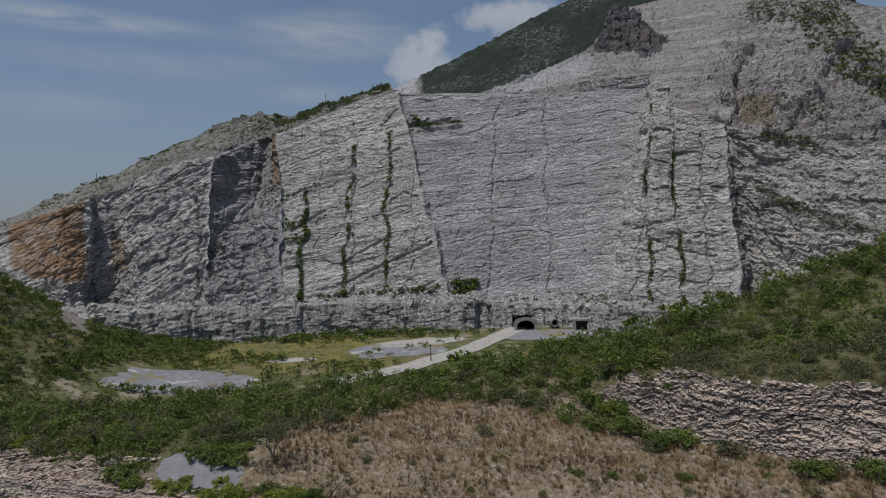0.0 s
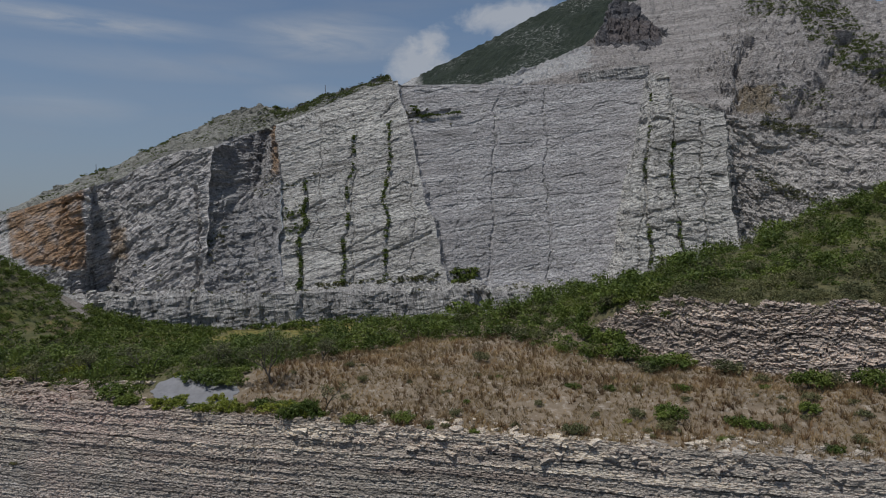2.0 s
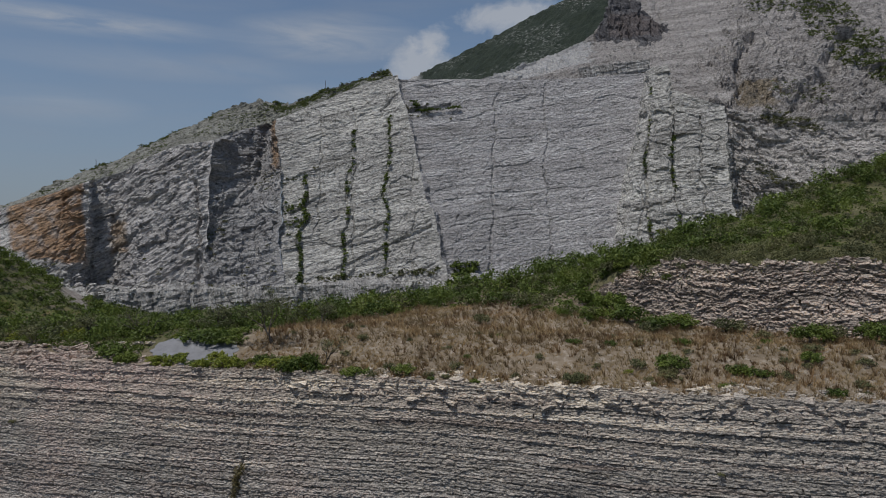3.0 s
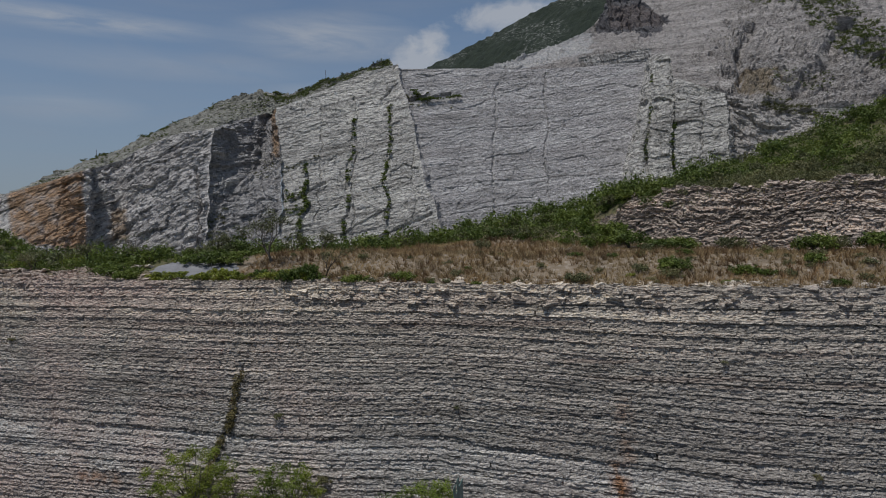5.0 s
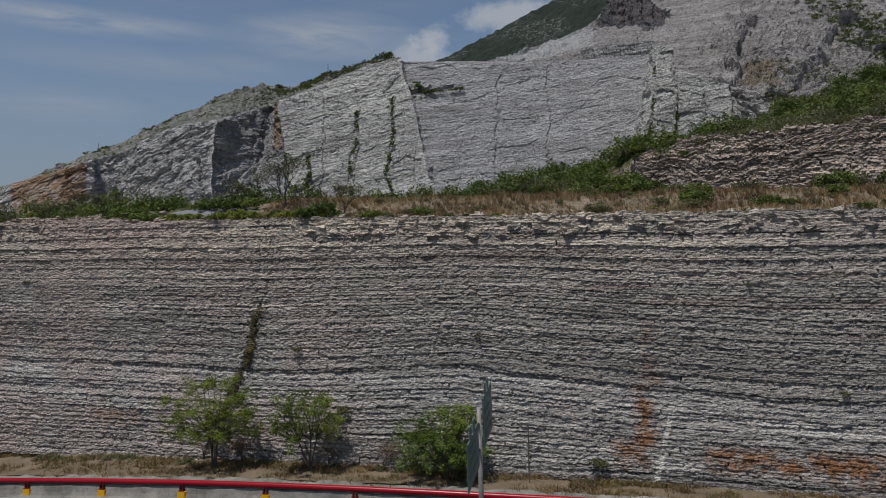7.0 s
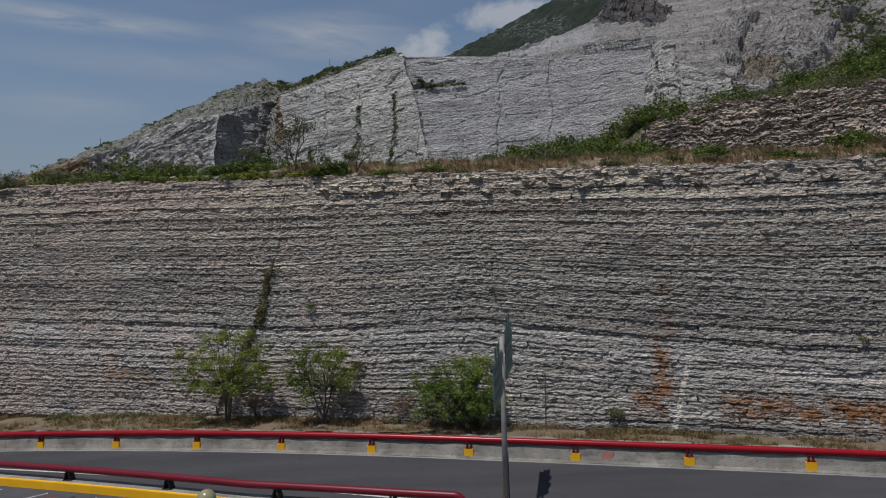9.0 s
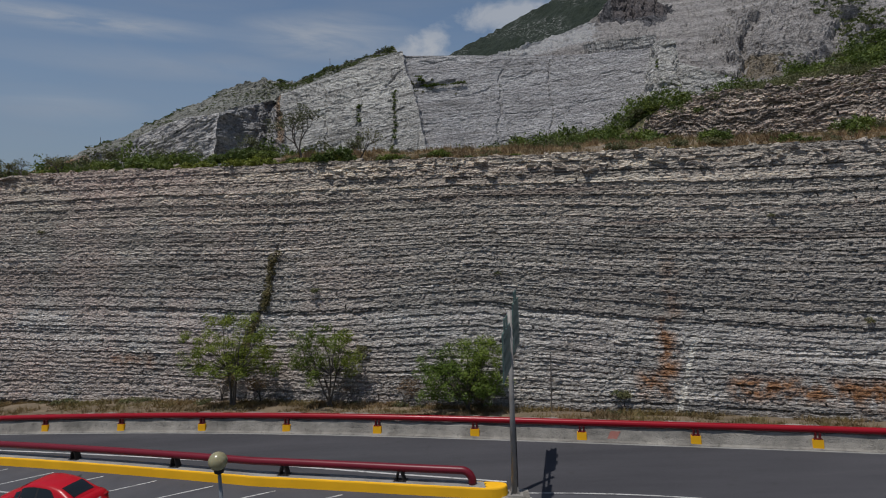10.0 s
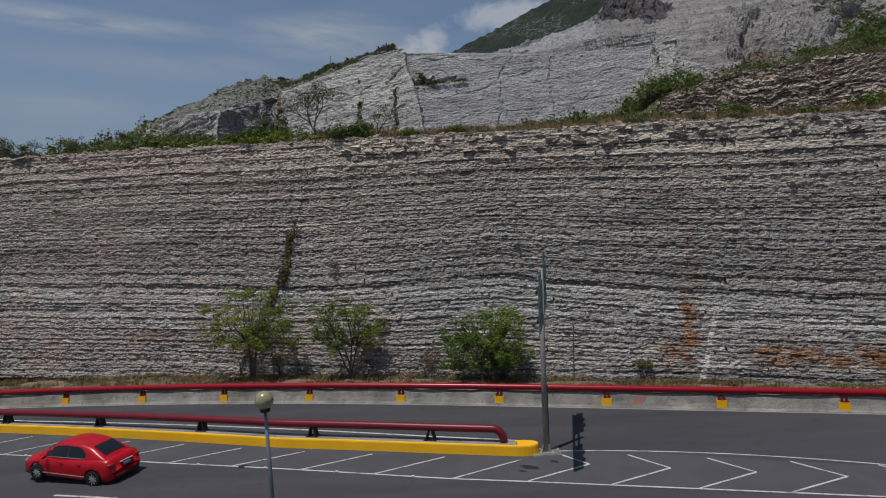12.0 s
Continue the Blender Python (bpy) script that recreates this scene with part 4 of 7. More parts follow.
tagged(loft("quarry_face", [[(14.9, 313, -8), (15.3, 304, -9), (15.8, 296, -10)], [(19.1, 381, 114), (19.5, 366, 112), (19.9, 356, 111)]], 50, 220, M_QUARRY, 0.5, 0.3, 0.2, 43), "side of the quarry's pale rock buttress", **Q)
tagged(loft("quarry_face", [[(15.8, 296, -10), (19, 293, -12), (21.9, 291, -12), (24.5, 292, -12), (26.8, 293, -10)], [(19.9, 356, 111), (21, 352, 110), (21.4, 346, 95), (23.5, 341, 88), (25.4, 338, 82)]], 190, 280, M_QUARRY, 0.5, 0.30, 0.2, 53, dip=3, ledge=0.10, slips=[(0.2, 0.30, 0.8, 0.29, 0.8, 1.2), (0.1, 0.17, 0.95, 0.16, 0.5, 0.8), (0.25, 0.60, 0.6, 0.60, 0.5, 0.9), (0.0, 0.33, 0.3, 0.38, 0.6, 1.0)], cracks=[(0.27, 0.0, 0.0, 0.9, 0.9, 2.0), (0.52, 0.0, 0.42, 0.85, 0.6, 1.5), (0.74, 0.05, 0.72, 0.9, 0.5, 1.2), (0.12, 0.0, 0.1, 0.5, 0.5, 1.0)], key="buttress"), "tall pale rock buttress cracked into columns", **Q)
tagged(loft("quarry_face", [[(26.8, 295, -4), (27.2, 312, 0)], [(25.4, 338, 82), (26, 354, 78)]], 40, 160, M_QUARRY_SHADE, 0.8, 0.5, 0.4, 63), "broken side of the rock buttress, shade put into its colour", **Q)
tagged(loft("hillside", [[(27.0, 310, -10), (32, 303, -10), (37, 298, -8), (48, 308, -4)], [(26.2, 330, 38), (31, 328, 36), (37, 332, 33), (48, 340, 28)], [(25.3, 342, 82), (30, 352, 74), (36.7, 365, 69), (48, 370, 50)]], 210, 170, M_QUARRY_PINK, 1.25, 0.5, 0.3, 73, dip=14, ledge=0.05, key="right", cracks=[(0.05, 0.5, 0.6, 0.62, 1.0, 2.5), (0.12, 0.25, 0.7, 0.1, 1.0, 2.5), (0.2, 0.75, 0.9, 0.6, 0.8, 2.0)]), "pale pinkish broken rock hillside with slanting beds", "hillside", kind="structure")
tagged(loft("hillside", [[(25.3, 342, 82), (30, 352, 74), (36.7, 365, 69), (48, 370, 50)], [(20.9, 354, 84), (27, 430, 120), (36.7, 450, 114), (48, 450, 86)], [(17.0, 665, 235), (26.4, 680, 271), (34.5, 680, 232), (48, 640, 140)]], 220, 190, M_RUBBLE, 1.9, 0.4, 0.5, 78, dip=3, ledge=0.15, cracks=[(0.16, 0.12, 0.36, 0.62, 5.0, 6.0), (0.40, 0.08, 0.62, 0.70, 6.0, 8.0), (0.72, 0.02, 0.80, 0.5, 5.0, 6.0), (0.86, 0.1, 0.94, 0.6, 5.0, 5.0)], key="heights"), "grey rubble hillside with patches of green woods", "hillside", kind="structure")
tagged(loft("hillside", [[(-4, 375, 118), (3, 381, 118), (9, 384, 116), (14, 386, 115), (19.1, 382, 112), (20.9, 355, 92), (25.6, 342, 79)], [(-4, 395, 117), (3.5, 395, 121), (7, 430, 135), (12, 470, 156), (16, 500, 170), (21, 440, 130), (26.2, 420, 116)], [(-4, 430, 90), (4, 440, 126), (8, 480, 148), (14.5, 520, 180), (17.4, 640, 250), (22, 660, 262), (27, 680, 268)]], 200, 130, M_RUBBLE, 0.8, 0.3, 0.4, 83, dip=6, key="upper"), "grey rubble slope above the quarry's rim", "hillside", kind="structure")
ridge_row0 = [(a, d + 1.5, z - 2.5) for a, d, z in [(-43, 362, 34), (-36.7, 359, 42), (-33, 350, 49), (-28.8, 364, 60), (-24.4, 352, 73), (-20.8, 346, 78), (-16.0, 403, 98), (-13.9, 369, 97), (-10.8, 370, 104), (-4.2, 373, 121)]]
ridge_row1 = [(-43, 380, 28), (-36.6, 380, 46), (-32.9, 382, 58), (-28.8, 385, 71), (-24.4, 390, 86), (-20.2, 395, 103), (-16.6, 406, 113), (-13.9, 395, 108), (-10.8, 392, 115), (-4.6, 382, 127)]
ridge_row1 = [(a, d * k, 34 + (z - 34) * k) for (a, d, z), k in zip(ridge_row1, (1.2, 1.2, 1.2, 1.18, 1.15, 1.12, 1.08, 1.06, 1.04, 1.01))]
ridge_row2 = [(a, d + 60, z - 45) for a, d, z in ridge_row1]
M_SCRUB = quarry_rock("scrubby_rock_slope", (0.30, 0.297, 0.265), (0.075, 0.082, 0.05), -22.0, (), 1.0, 1.2)
tagged(loft("ridge", [ridge_row0, ridge_row1, ridge_row2], 300, 90, M_SCRUB, 0.9, 0.0, 0.5, 93, dip=-22, ledge=0.5, key="ridge"), "rocky ridge with low scrub along its crest", "ridge", kind="structure")


def green_mountain():
    k = Mat("wooded_mountain", 0.95)
    c = k.mix(k.ramp(k.noise(0.05, 7, 0.7), [(0.35, 0.0), (0.65, 1.0)]), (0.009, 0.0165, 0.0105), (0.021, 0.030, 0.0185))
    belt = k.ramp(k.noise(0.006, 3), [(0.46, 0.0), (0.56, 0.85)])
    c = k.mix(k.math("MULTIPLY", belt, k.ramp(k.noise(0.10, 7, 0.72, k.scaled(1, 1, 1.6)), [(0.54, 0.0), (0.59, 1.0)])), c, (0.20, 0.20, 0.19))
    spur = k.span(k.math("ADD", k.math("DIVIDE", k.axis(0), k.axis(1)), k.math("MULTIPLY", k.noise(0.02, 4), 0.02)), -0.015, -0.028)
    c = k.mix(spur, c, k.mix(k.ramp(k.noise(0.08, 5, 0.7), [(0.45, 0.0), (0.6, 1.0)]), (0.36, 0.355, 0.345), (0.17, 0.165, 0.16)))
    k.bump(k.noise(0.12, 8, 0.7), 0.8, 5.0)
    return k.color(c)


M_MOUNTAIN = green_mountain()
sky_row = [(-14, 900, 160), (-9.5, 900, 198), (-4.1, 900, 245), (-0.8, 900, 271), (4.7, 900, 309), (12.2, 900, 361), (17.7, 900, 397), (26.5, 900, 420), (33.6, 900, 315), (37, 900, 262), (48, 900, 150)]
sky_row = [(a, 1700, 34 + (z - 34) * 17 / 9) for a, d, z in sky_row]
tagged(loft("mountain", [[(a, 900, 40) for a, d, z in sky_row], sky_row, [(a, 2300, z - 220) for a, d, z in sky_row]], 200, 90, M_MOUNTAIN, 2.0, 0, 0, 103, shut=False), "dark green wooded mountain behind the quarry", "mountain", kind="structure")

terrace = [(13.2, 389, 116), (13.9, 387.5, 116), (16, 387.5, 116), (18, 387, 116), (19.5, 385, 115.5)]
tagged(loft("terrace_wall", [terrace, [(a, d + 0.8, z + 7.5) for a, d, z in terrace], [(a, d + 22, z + 10) for a, d, z in terrace]], 90, 40, M_BENCH, 0.3, 0.1, 0.3, 151, shut=False, wander=0.0), "low dark rock wall of a terrace above the quarry's rim", "rock wall", kind="structure")

# lower bench wall with its tunnel
TUN = polar(7.45, 280, -14)


def tunnel_hole(C):
    return (np.abs(C[:, 0] - TUN[0]) < 4.6) & (C[:, 2] < -8.6)


bench_top = [(-36, 278, 3), (-33.4, 277, 2), (-30.2, 277, 3), (-22.7, 281, 2), (-10.2, 283, 0), (2.8, 279, -1), (3.1, 286, -2), (8, 286, -3.5), (13.4, 285, -4.5), (13.7, 273, -4), (20.9, 269, -5), (27, 268, -6)]
bench_foot = [(a, d - 5, -14.5) for a, d, z in bench_top]
tagged(loft("bench_wall", [bench_foot, bench_top], 420, 44, M_BENCH, 0.55, 0.9, 0.1, 113, ledge=0.03, drop=tunnel_hole, wander=0.0), "dark rough wall of the quarry's lower bench", "rock wall", kind="structure")
bench_back = [(-36, 345, 8), (-33.4, 335, 6), (-30.2, 322, 3), (-22.7, 306, 0), (-10.2, 306, -1), (0.6, 303, -1), (3, 312, -2), (8, 318, -3), (13.4, 318, -3), (15.8, 302, -4), (20.9, 298, -6), (27, 315, -4)]
bench_back = [(a, d + 12, z) for a, d, z in bench_back]
tagged(loft("bench_top", [bench_top, bench_back], 300, 40, M_BENCH, 1.2, 0, 0.3, 123, key="bench", wander=0.0), "rubble-strewn top of the quarry bench", "quarry bench", kind="structure")
tagged(loft("rock_knob", [[(14.6, 492, 150), (16, 488, 150), (17.5, 484, 148), (19.5, 476, 142), (21.4, 470, 132)], [(15.0, 512, 184), (16.2, 515, 205), (17.6, 520, 200), (19.4, 520, 190), (21.3, 515, 176)], [(15.4, 530, 190), (16.6, 548, 226), (18.0, 550, 218), (19.6, 545, 198), (21.2, 535, 178)]], 80, 70, M_KNOB, 0.9, 1.6, 0.5, 143, shut=False), "dark brown rock knob above the quarry", "rock", kind="structure")


# ---------------------------------------------------------------- quarry floor: portal, track and pads
def pad(name, cx, cy, rx_, ry_, turn, material, label, seed, lift=0.05, rings=9, segs=72, category="bare ground"):
    """A patch with a ragged outline that follows the land."""
    a = np.linspace(0, 2 * np.pi, segs)
    f = np.linspace(0, 1, rings)[:, None]
    edge = 1 + 0.22 * fbm(np.cos(a) * 1.5 + seed, np.sin(a) * 1.5, 4, seed)
    edge[-1] = edge[0]
    u, v = f * edge * rx_ * np.cos(a), f * edge * ry_ * np.sin(a)
    c, s_ = math.cos(radians(turn)), math.sin(radians(turn))
    X, Y = cx + u * c - v * s_, cy + u * s_ + v * c
    return tagged(sheet(name, X, Y, land_z(X, Y) + lift, material, True), label, category, kind="structure")


def ribbon(name, pts, width, material, label, lift=0.1):
    P = np.asarray(pts, float)
    t = np.linspace(0, len(P) - 1, 60)
    x, y = np.interp(t, np.arange(len(P)), P[:, 0]), np.interp(t, np.arange(len(P)), P[:, 1])
    tx, ty = np.gradient(x), np.gradient(y)
    n = np.hypot(tx, ty)
    off = np.linspace(-width / 2, width / 2, 9)[:, None]
    X, Y = x - ty / n * off, y + tx / n * off
    return tagged(sheet(name, X, Y, land_z(X, Y) + lift, material, True), label, "track", kind="structure")


pad("bare_pad", -84, 189, 23, 13, 12, M_PAD, "flat grey gravel pad on the quarry floor", 3, 0.16)
pad("bare_pad", -20, 236, 19, 15, 30, M_PAD, "flat grey gravel pad on the quarry floor", 7, 0.16)
pad("bare_pad", -12, 250, 20, 9, 20, M_TRACK, "pale dusty ground beside the track", 8, 0.20)
pad("bare_pad", 44, 258, 22, 14, 5, M_PAD, "grey gravel yard before the tunnels", 9, 0.16)
pad("bare_pad", -58, 222, 9, 4, 10, M_TRACK, "pale dusty patch among the weeds", 11, 0.16)
pad("bare_pad", -19.8, 46.0, 4.2, 2.4, -32, M_SLAB, "flat grey concrete slab on the terrace", 13, 0.06)
ribbon("dirt_track", [(-36, 188), (-13, 206), (8, 232), (34, 278)], 10.0, M_TRACK, "pale straight track leading to the tunnel", 0.28)


def tunnel_portal():
    ob = thing("tunnel_portal", (TUN[0], TUN[1] - 6.5, -14.2), "pale concrete tunnel portal in the bench wall", "tunnel", rz=-4)
    n = 17
    a = np.linspace(0, math.pi, n)
    inner = [(-3.9, 0.0)] + [(-3.9 * math.cos(t), 2.2 + 2.6 * math.sin(t)) for t in a] + [(3.9, 0.0)]
    outer = [(-5.2, 0.0)] + [(-5.2 * math.cos(t) * (1.0 if 0.3 < t < 2.8 else 1), 3.2 + 2.9 * math.sin(t) ** 0.7) for t in a] + [(5.2, 0.0)]
    R = np.array([[(x, 0.0, z) for x, z in outer], [(x, -0.6, z) for x, z in outer], [(x, -0.6, z) for x, z in inner], [(x, 1.2, z) for x, z in inner]])
    part("frame", mesh_from("frame", R.reshape(-1, 3), grid_faces(4, n + 2), M_CONCRETE), None, ob, "pale concrete arch frame")
    # lining and end wall are black: the tunnel's darkness is painted on
    T = np.array([[(x, y, z) for x, z in inner] for y in (1.2, 10, 30)])
    part("lining", mesh_from("lining", T.reshape(-1, 3), grid_faces(3, n + 2), M_BLACK), None, ob, "tunnel lining coloured black for the darkness inside")
    bm = bmesh.new()
    box(bm, -4.2, 4.2, 30, 30.3, -0.2, 5.5)
    part("end_wall", bm, M_BLACK, ob)
    return ob


tunnel_portal()


def round_opening():
    ob = thing("round_culvert", (polar(10.35, 278, 0)[0], polar(10.35, 278, 0)[1], -11.2), "round concrete culvert mouth in the bench wall", "culvert")
    R = np.array([[(r * math.cos(t), y, r * math.sin(t)) for t in np.linspace(0, 2 * math.pi, 25)] for r, y in ((1.9, 3.0), (1.9, -1.6), (1.35, -1.6), (1.35, 1.0), (0.0, 1.0))])
    part("ring", mesh_from("ring", R[:4].reshape(-1, 3), grid_faces(4, 25), M_CONCRETE), None, ob, "pale concrete ring")
    # flat black disc in place of the shade deeper in the pipe
    part("hollow", mesh_from("hollow", R[3:].reshape(-1, 3), grid_faces(2, 25), M_BLACK), None, ob, "black disc for the shade in the culvert")


round_opening()


def shed():
    p = polar(12.9, 273, -14.2)
    ob = thing("portal_shed", p, "small concrete portal in the bench wall", "portal", rz=-10)
    bm = bmesh.new()
    box(bm, -3.6, -2.6, -1.5, 4, 0, 4.6, 0.05)
    part("pier", bm, M_CONCRETE, ob)
    bm = bmesh.new()
    box(bm, 2.6, 3.6, -1.5, 4, 0, 4.6, 0.05)
    part("pier", bm, M_CONCRETE, ob)
    bm = bmesh.new()
    box(bm, -3.6, 3.6, -1.5, 4, 4.6, 5.4, 0.05)
    part("lintel", bm, M_CONCRETE, ob)
    # black panel across the opening that stands for the shade behind it
    bm = bmesh.new()
    box(bm, -2.6, 2.6, 1.0, 1.4, 0, 4.6)
    part("doorway_shade", bm, M_BLACK, ob)


shed()


def utility_pole(at, h, arm=True):
    ob = thing("utility_pole", at, "slim dark wooden utility pole", "pole", "utility poles")
    part("pole", quads_to_mesh("pole", tube([(0, 0, -0.5), (0, 0, h)], [0.22, 0.14], 8), M_TWIG), None, ob)
    if arm:
        bm = bmesh.new()
        box(bm, -1.0, 1.0, -0.07, 0.07, h - 0.7, h - 0.55)
        part("cross_arm", bm, M_TWIG, ob)


utility_pole((-6.0, 213.7, float(land_z(-6.0, 213.7))), 6.5)
utility_pole((-37.3, 193.7, float(land_z(-37.3, 193.7))), 6.0)

utility_pole((-227.6, 394.0, 70.5), 8.2, False)
utility_pole((-74.8, 398.0, 114.5), 11.5, False)


# ---------------------------------------------------------------- plants
def leaf_cloud(centres, radius, per, leaf, seed, lift=0.3, narrow=0.5, three=False):
    """Leaves as small bent quads scattered round clump centres."""
    r = np.random.default_rng(seed)
    C = np.repeat(np.asarray(centres, float), per, axis=0)
    n = len(C)
    d = r.normal(size=(n, 3))
    d /= np.linalg.norm(d, axis=1)[:, None]
    rad = np.repeat(np.broadcast_to(np.asarray(radius, float), (len(centres),)), per)
    P = C + d * (rad * r.uniform(0.25, 1.0, n) ** 0.6)[:, None]
    nrm = d * 0.6 + r.normal(size=(n, 3)) * 0.55 + np.array([0, 0, lift])
    nrm /= np.linalg.norm(nrm, axis=1)[:, None]
    t = np.cross(nrm, r.normal(size=(n, 3)))
    t /= np.linalg.norm(t, axis=1)[:, None] + 1e-9
    b = np.cross(nrm, t)
    s = leaf * r.uniform(0.6, 1.35, n)[:, None]
    if three:
        return np.stack([P - t * s, P + t * s * 0.6 + b * s * narrow, P + t * s * 0.6 - b * s * narrow * 1.2], 1).reshape(-1, 3), np.arange(3 * n).reshape(-1, 3)
    V = np.stack([P - t * s, P + b * s * narrow, P + t * s, P - b * s * narrow], 1).reshape(-1, 3)
    return V, np.arange(4 * n).reshape(-1, 4)


def clump_centres(n, size, seed, hollow=0.7, lobes=3):
    """Uneven crown: clump centres in a few lobes of a flattened dome standing on the ground."""
    r = np.random.default_rng(seed)
    L = np.stack([r.uniform(-0.45, 0.45, lobes), r.uniform(-0.45, 0.45, lobes), r.uniform(0.25, 0.6, lobes)], -1)
    k = r.integers(0, lobes, n)
    d = r.normal(size=(n, 3))
    d /= np.linalg.norm(d, axis=1)[:, None]
    d[:, 2] = np.abs(d[:, 2]) * 0.9 - 0.12
    P = L[k] * 1.0 + d * r.uniform(hollow, 1.0, n)[:, None] * r.uniform(0.4, 0.75, n)[:, None]
    P[:, 2] = np.maximum(P[:, 2], 0.06)
    return P * np.asarray(size)


def stems(n, spread, height, radius, seed):
    r = np.random.default_rng(seed)
    out = []
    for i in range(n):
        a = r.uniform(0, 2 * math.pi)
        tip = np.array([math.cos(a) * spread * r.uniform(0.3, 1), math.sin(a) * spread * r.uniform(0.3, 1), height * r.uniform(0.6, 1)])
        mid = tip * np.array([0.35, 0.35, 0.55]) + r.normal(size=3) * 0.05 * height
        out.append(tube([(0, 0, -0.1), mid, tip], [radius, radius * 0.7, radius * 0.25], 5))
    return join(out)


def make_bush(seed, size, leafy, per, leaf, material, label, sparse=0.0):
    r = np.random.default_rng(seed)
    ob = thing("bush", (0, 0, 0), label, "bush", "bushes on the terrace")
    c = clump_centres(leafy, size, seed)
    part("foliage", mesh_from("foliage", *leaf_cloud(c, 0.20 * size[0] * r.uniform(0.7, 1.2, leafy), per, leaf * 1.15, seed + 1, three=True), material), None, ob)
    part("stems", quads_to_mesh("stems", stems(7, size[0] * 0.6, size[2] * 0.9, 0.025, seed + 2), M_TWIG), None, ob)
    return ob


def limbs(seed, height, radius, levels=4, spread=0.55, fork=0.32):
    """A branching tree: tubes, and the tips of its twigs."""
    r = np.random.default_rng(seed)
    tubes, tips = [], []

    def grow(p, d, length, rad, lev):
        pts = [p]
        q = p
        for s in range(3):
            d = d + r.normal(size=3) * 0.16 + np.array([0, 0, 0.06])
            d /= np.linalg.norm(d)
            q = q + d * length / 3
            pts.append(q)
        tubes.append(tube(pts, np.linspace(rad, rad * 0.62, 4), 6 if lev > 1 else 4, cap=False))
        if lev == 0:
            tips.append(q)
            return
        for k in range(r.integers(2, 4)):
            nd = d + r.normal(size=3) * spread
            nd[2] = abs(nd[2]) * 0.75 + 0.12
            nd /= np.linalg.norm(nd)
            grow(pts[r.integers(2, 4)], nd, length * r.uniform(0.6, 0.85), rad * 0.58, lev - 1)

    for k in range(r.integers(1, 3) if fork else 1):
        d = np.array([r.normal() * 0.25, r.normal() * 0.25, 1.0])
        grow(np.array([0.06 * k, 0, -0.1]), d / np.linalg.norm(d), height * fork, radius, levels)
    return join(tubes), np.array(tips)


def make_tree(name, at, seed, height, radius, leaf, per, clump, material, label, levels=4, spread=0.55, fork=0.3, category="tree"):
    ob = thing(name, at, label, category)
    VF, tips = limbs(seed, height, radius, levels, spread, fork)
    part("trunk", quads_to_mesh("trunk", VF, M_TWIG, True), None, ob)
    if per:
        part("crown", mesh_from("crown", *leaf_cloud(tips, clump, per, leaf, seed + 3, 0.5), material), None, ob)
    return ob


def on_land(x, y, sink=0.05):
    return (x, y, float(land_z(x, y)) - sink)


# bushes that stand apart on the terrace
GREEN, OLIVE, LIGHT = "dense green thorn bush on dry soil", "greyish olive bush on dry soil", "low yellow-green bush at the cliff's rim"
M_LEAF_LIGHT = leaf_mat("yellow_green_leaves", (0.16, 0.20, 0.022), (0.24, 0.26, 0.045))
kinds = [
    make_bush(1, (1.25, 1.15, 1.15), 60, 26, 0.075, M_LEAF, GREEN),
    make_bush(2, (1.1, 1.2, 0.95), 55, 24, 0.075, M_LEAF, GREEN),
    make_bush(3, (1.15, 1.1, 1.05), 48, 22, 0.07, M_LEAF_OLIVE, OLIVE),
    make_bush(4, (1.0, 1.0, 0.75), 44, 24, 0.07, M_LEAF_LIGHT, LIGHT),
    make_bush(5, (0.9, 0.95, 0.8), 30, 18, 0.065, M_LEAF_OLIVE, OLIVE),
]
used = set()


def plant(k, x, y, scale, turn):
    src = kinds[k]
    y = max(y, float(rim_y(x)) + 0.55 * scale)
    m = pose(*on_land(x, y), 0, 0, turn) @ Matrix.Diagonal((scale, scale, scale * (0.9 + 0.2 * math.sin(turn)), 1))
    if k in used:
        ob = copy_thing(src, m)
        ob.scale = m.to_scale()
    else:
        src.matrix_basis = m
        used.add(k)


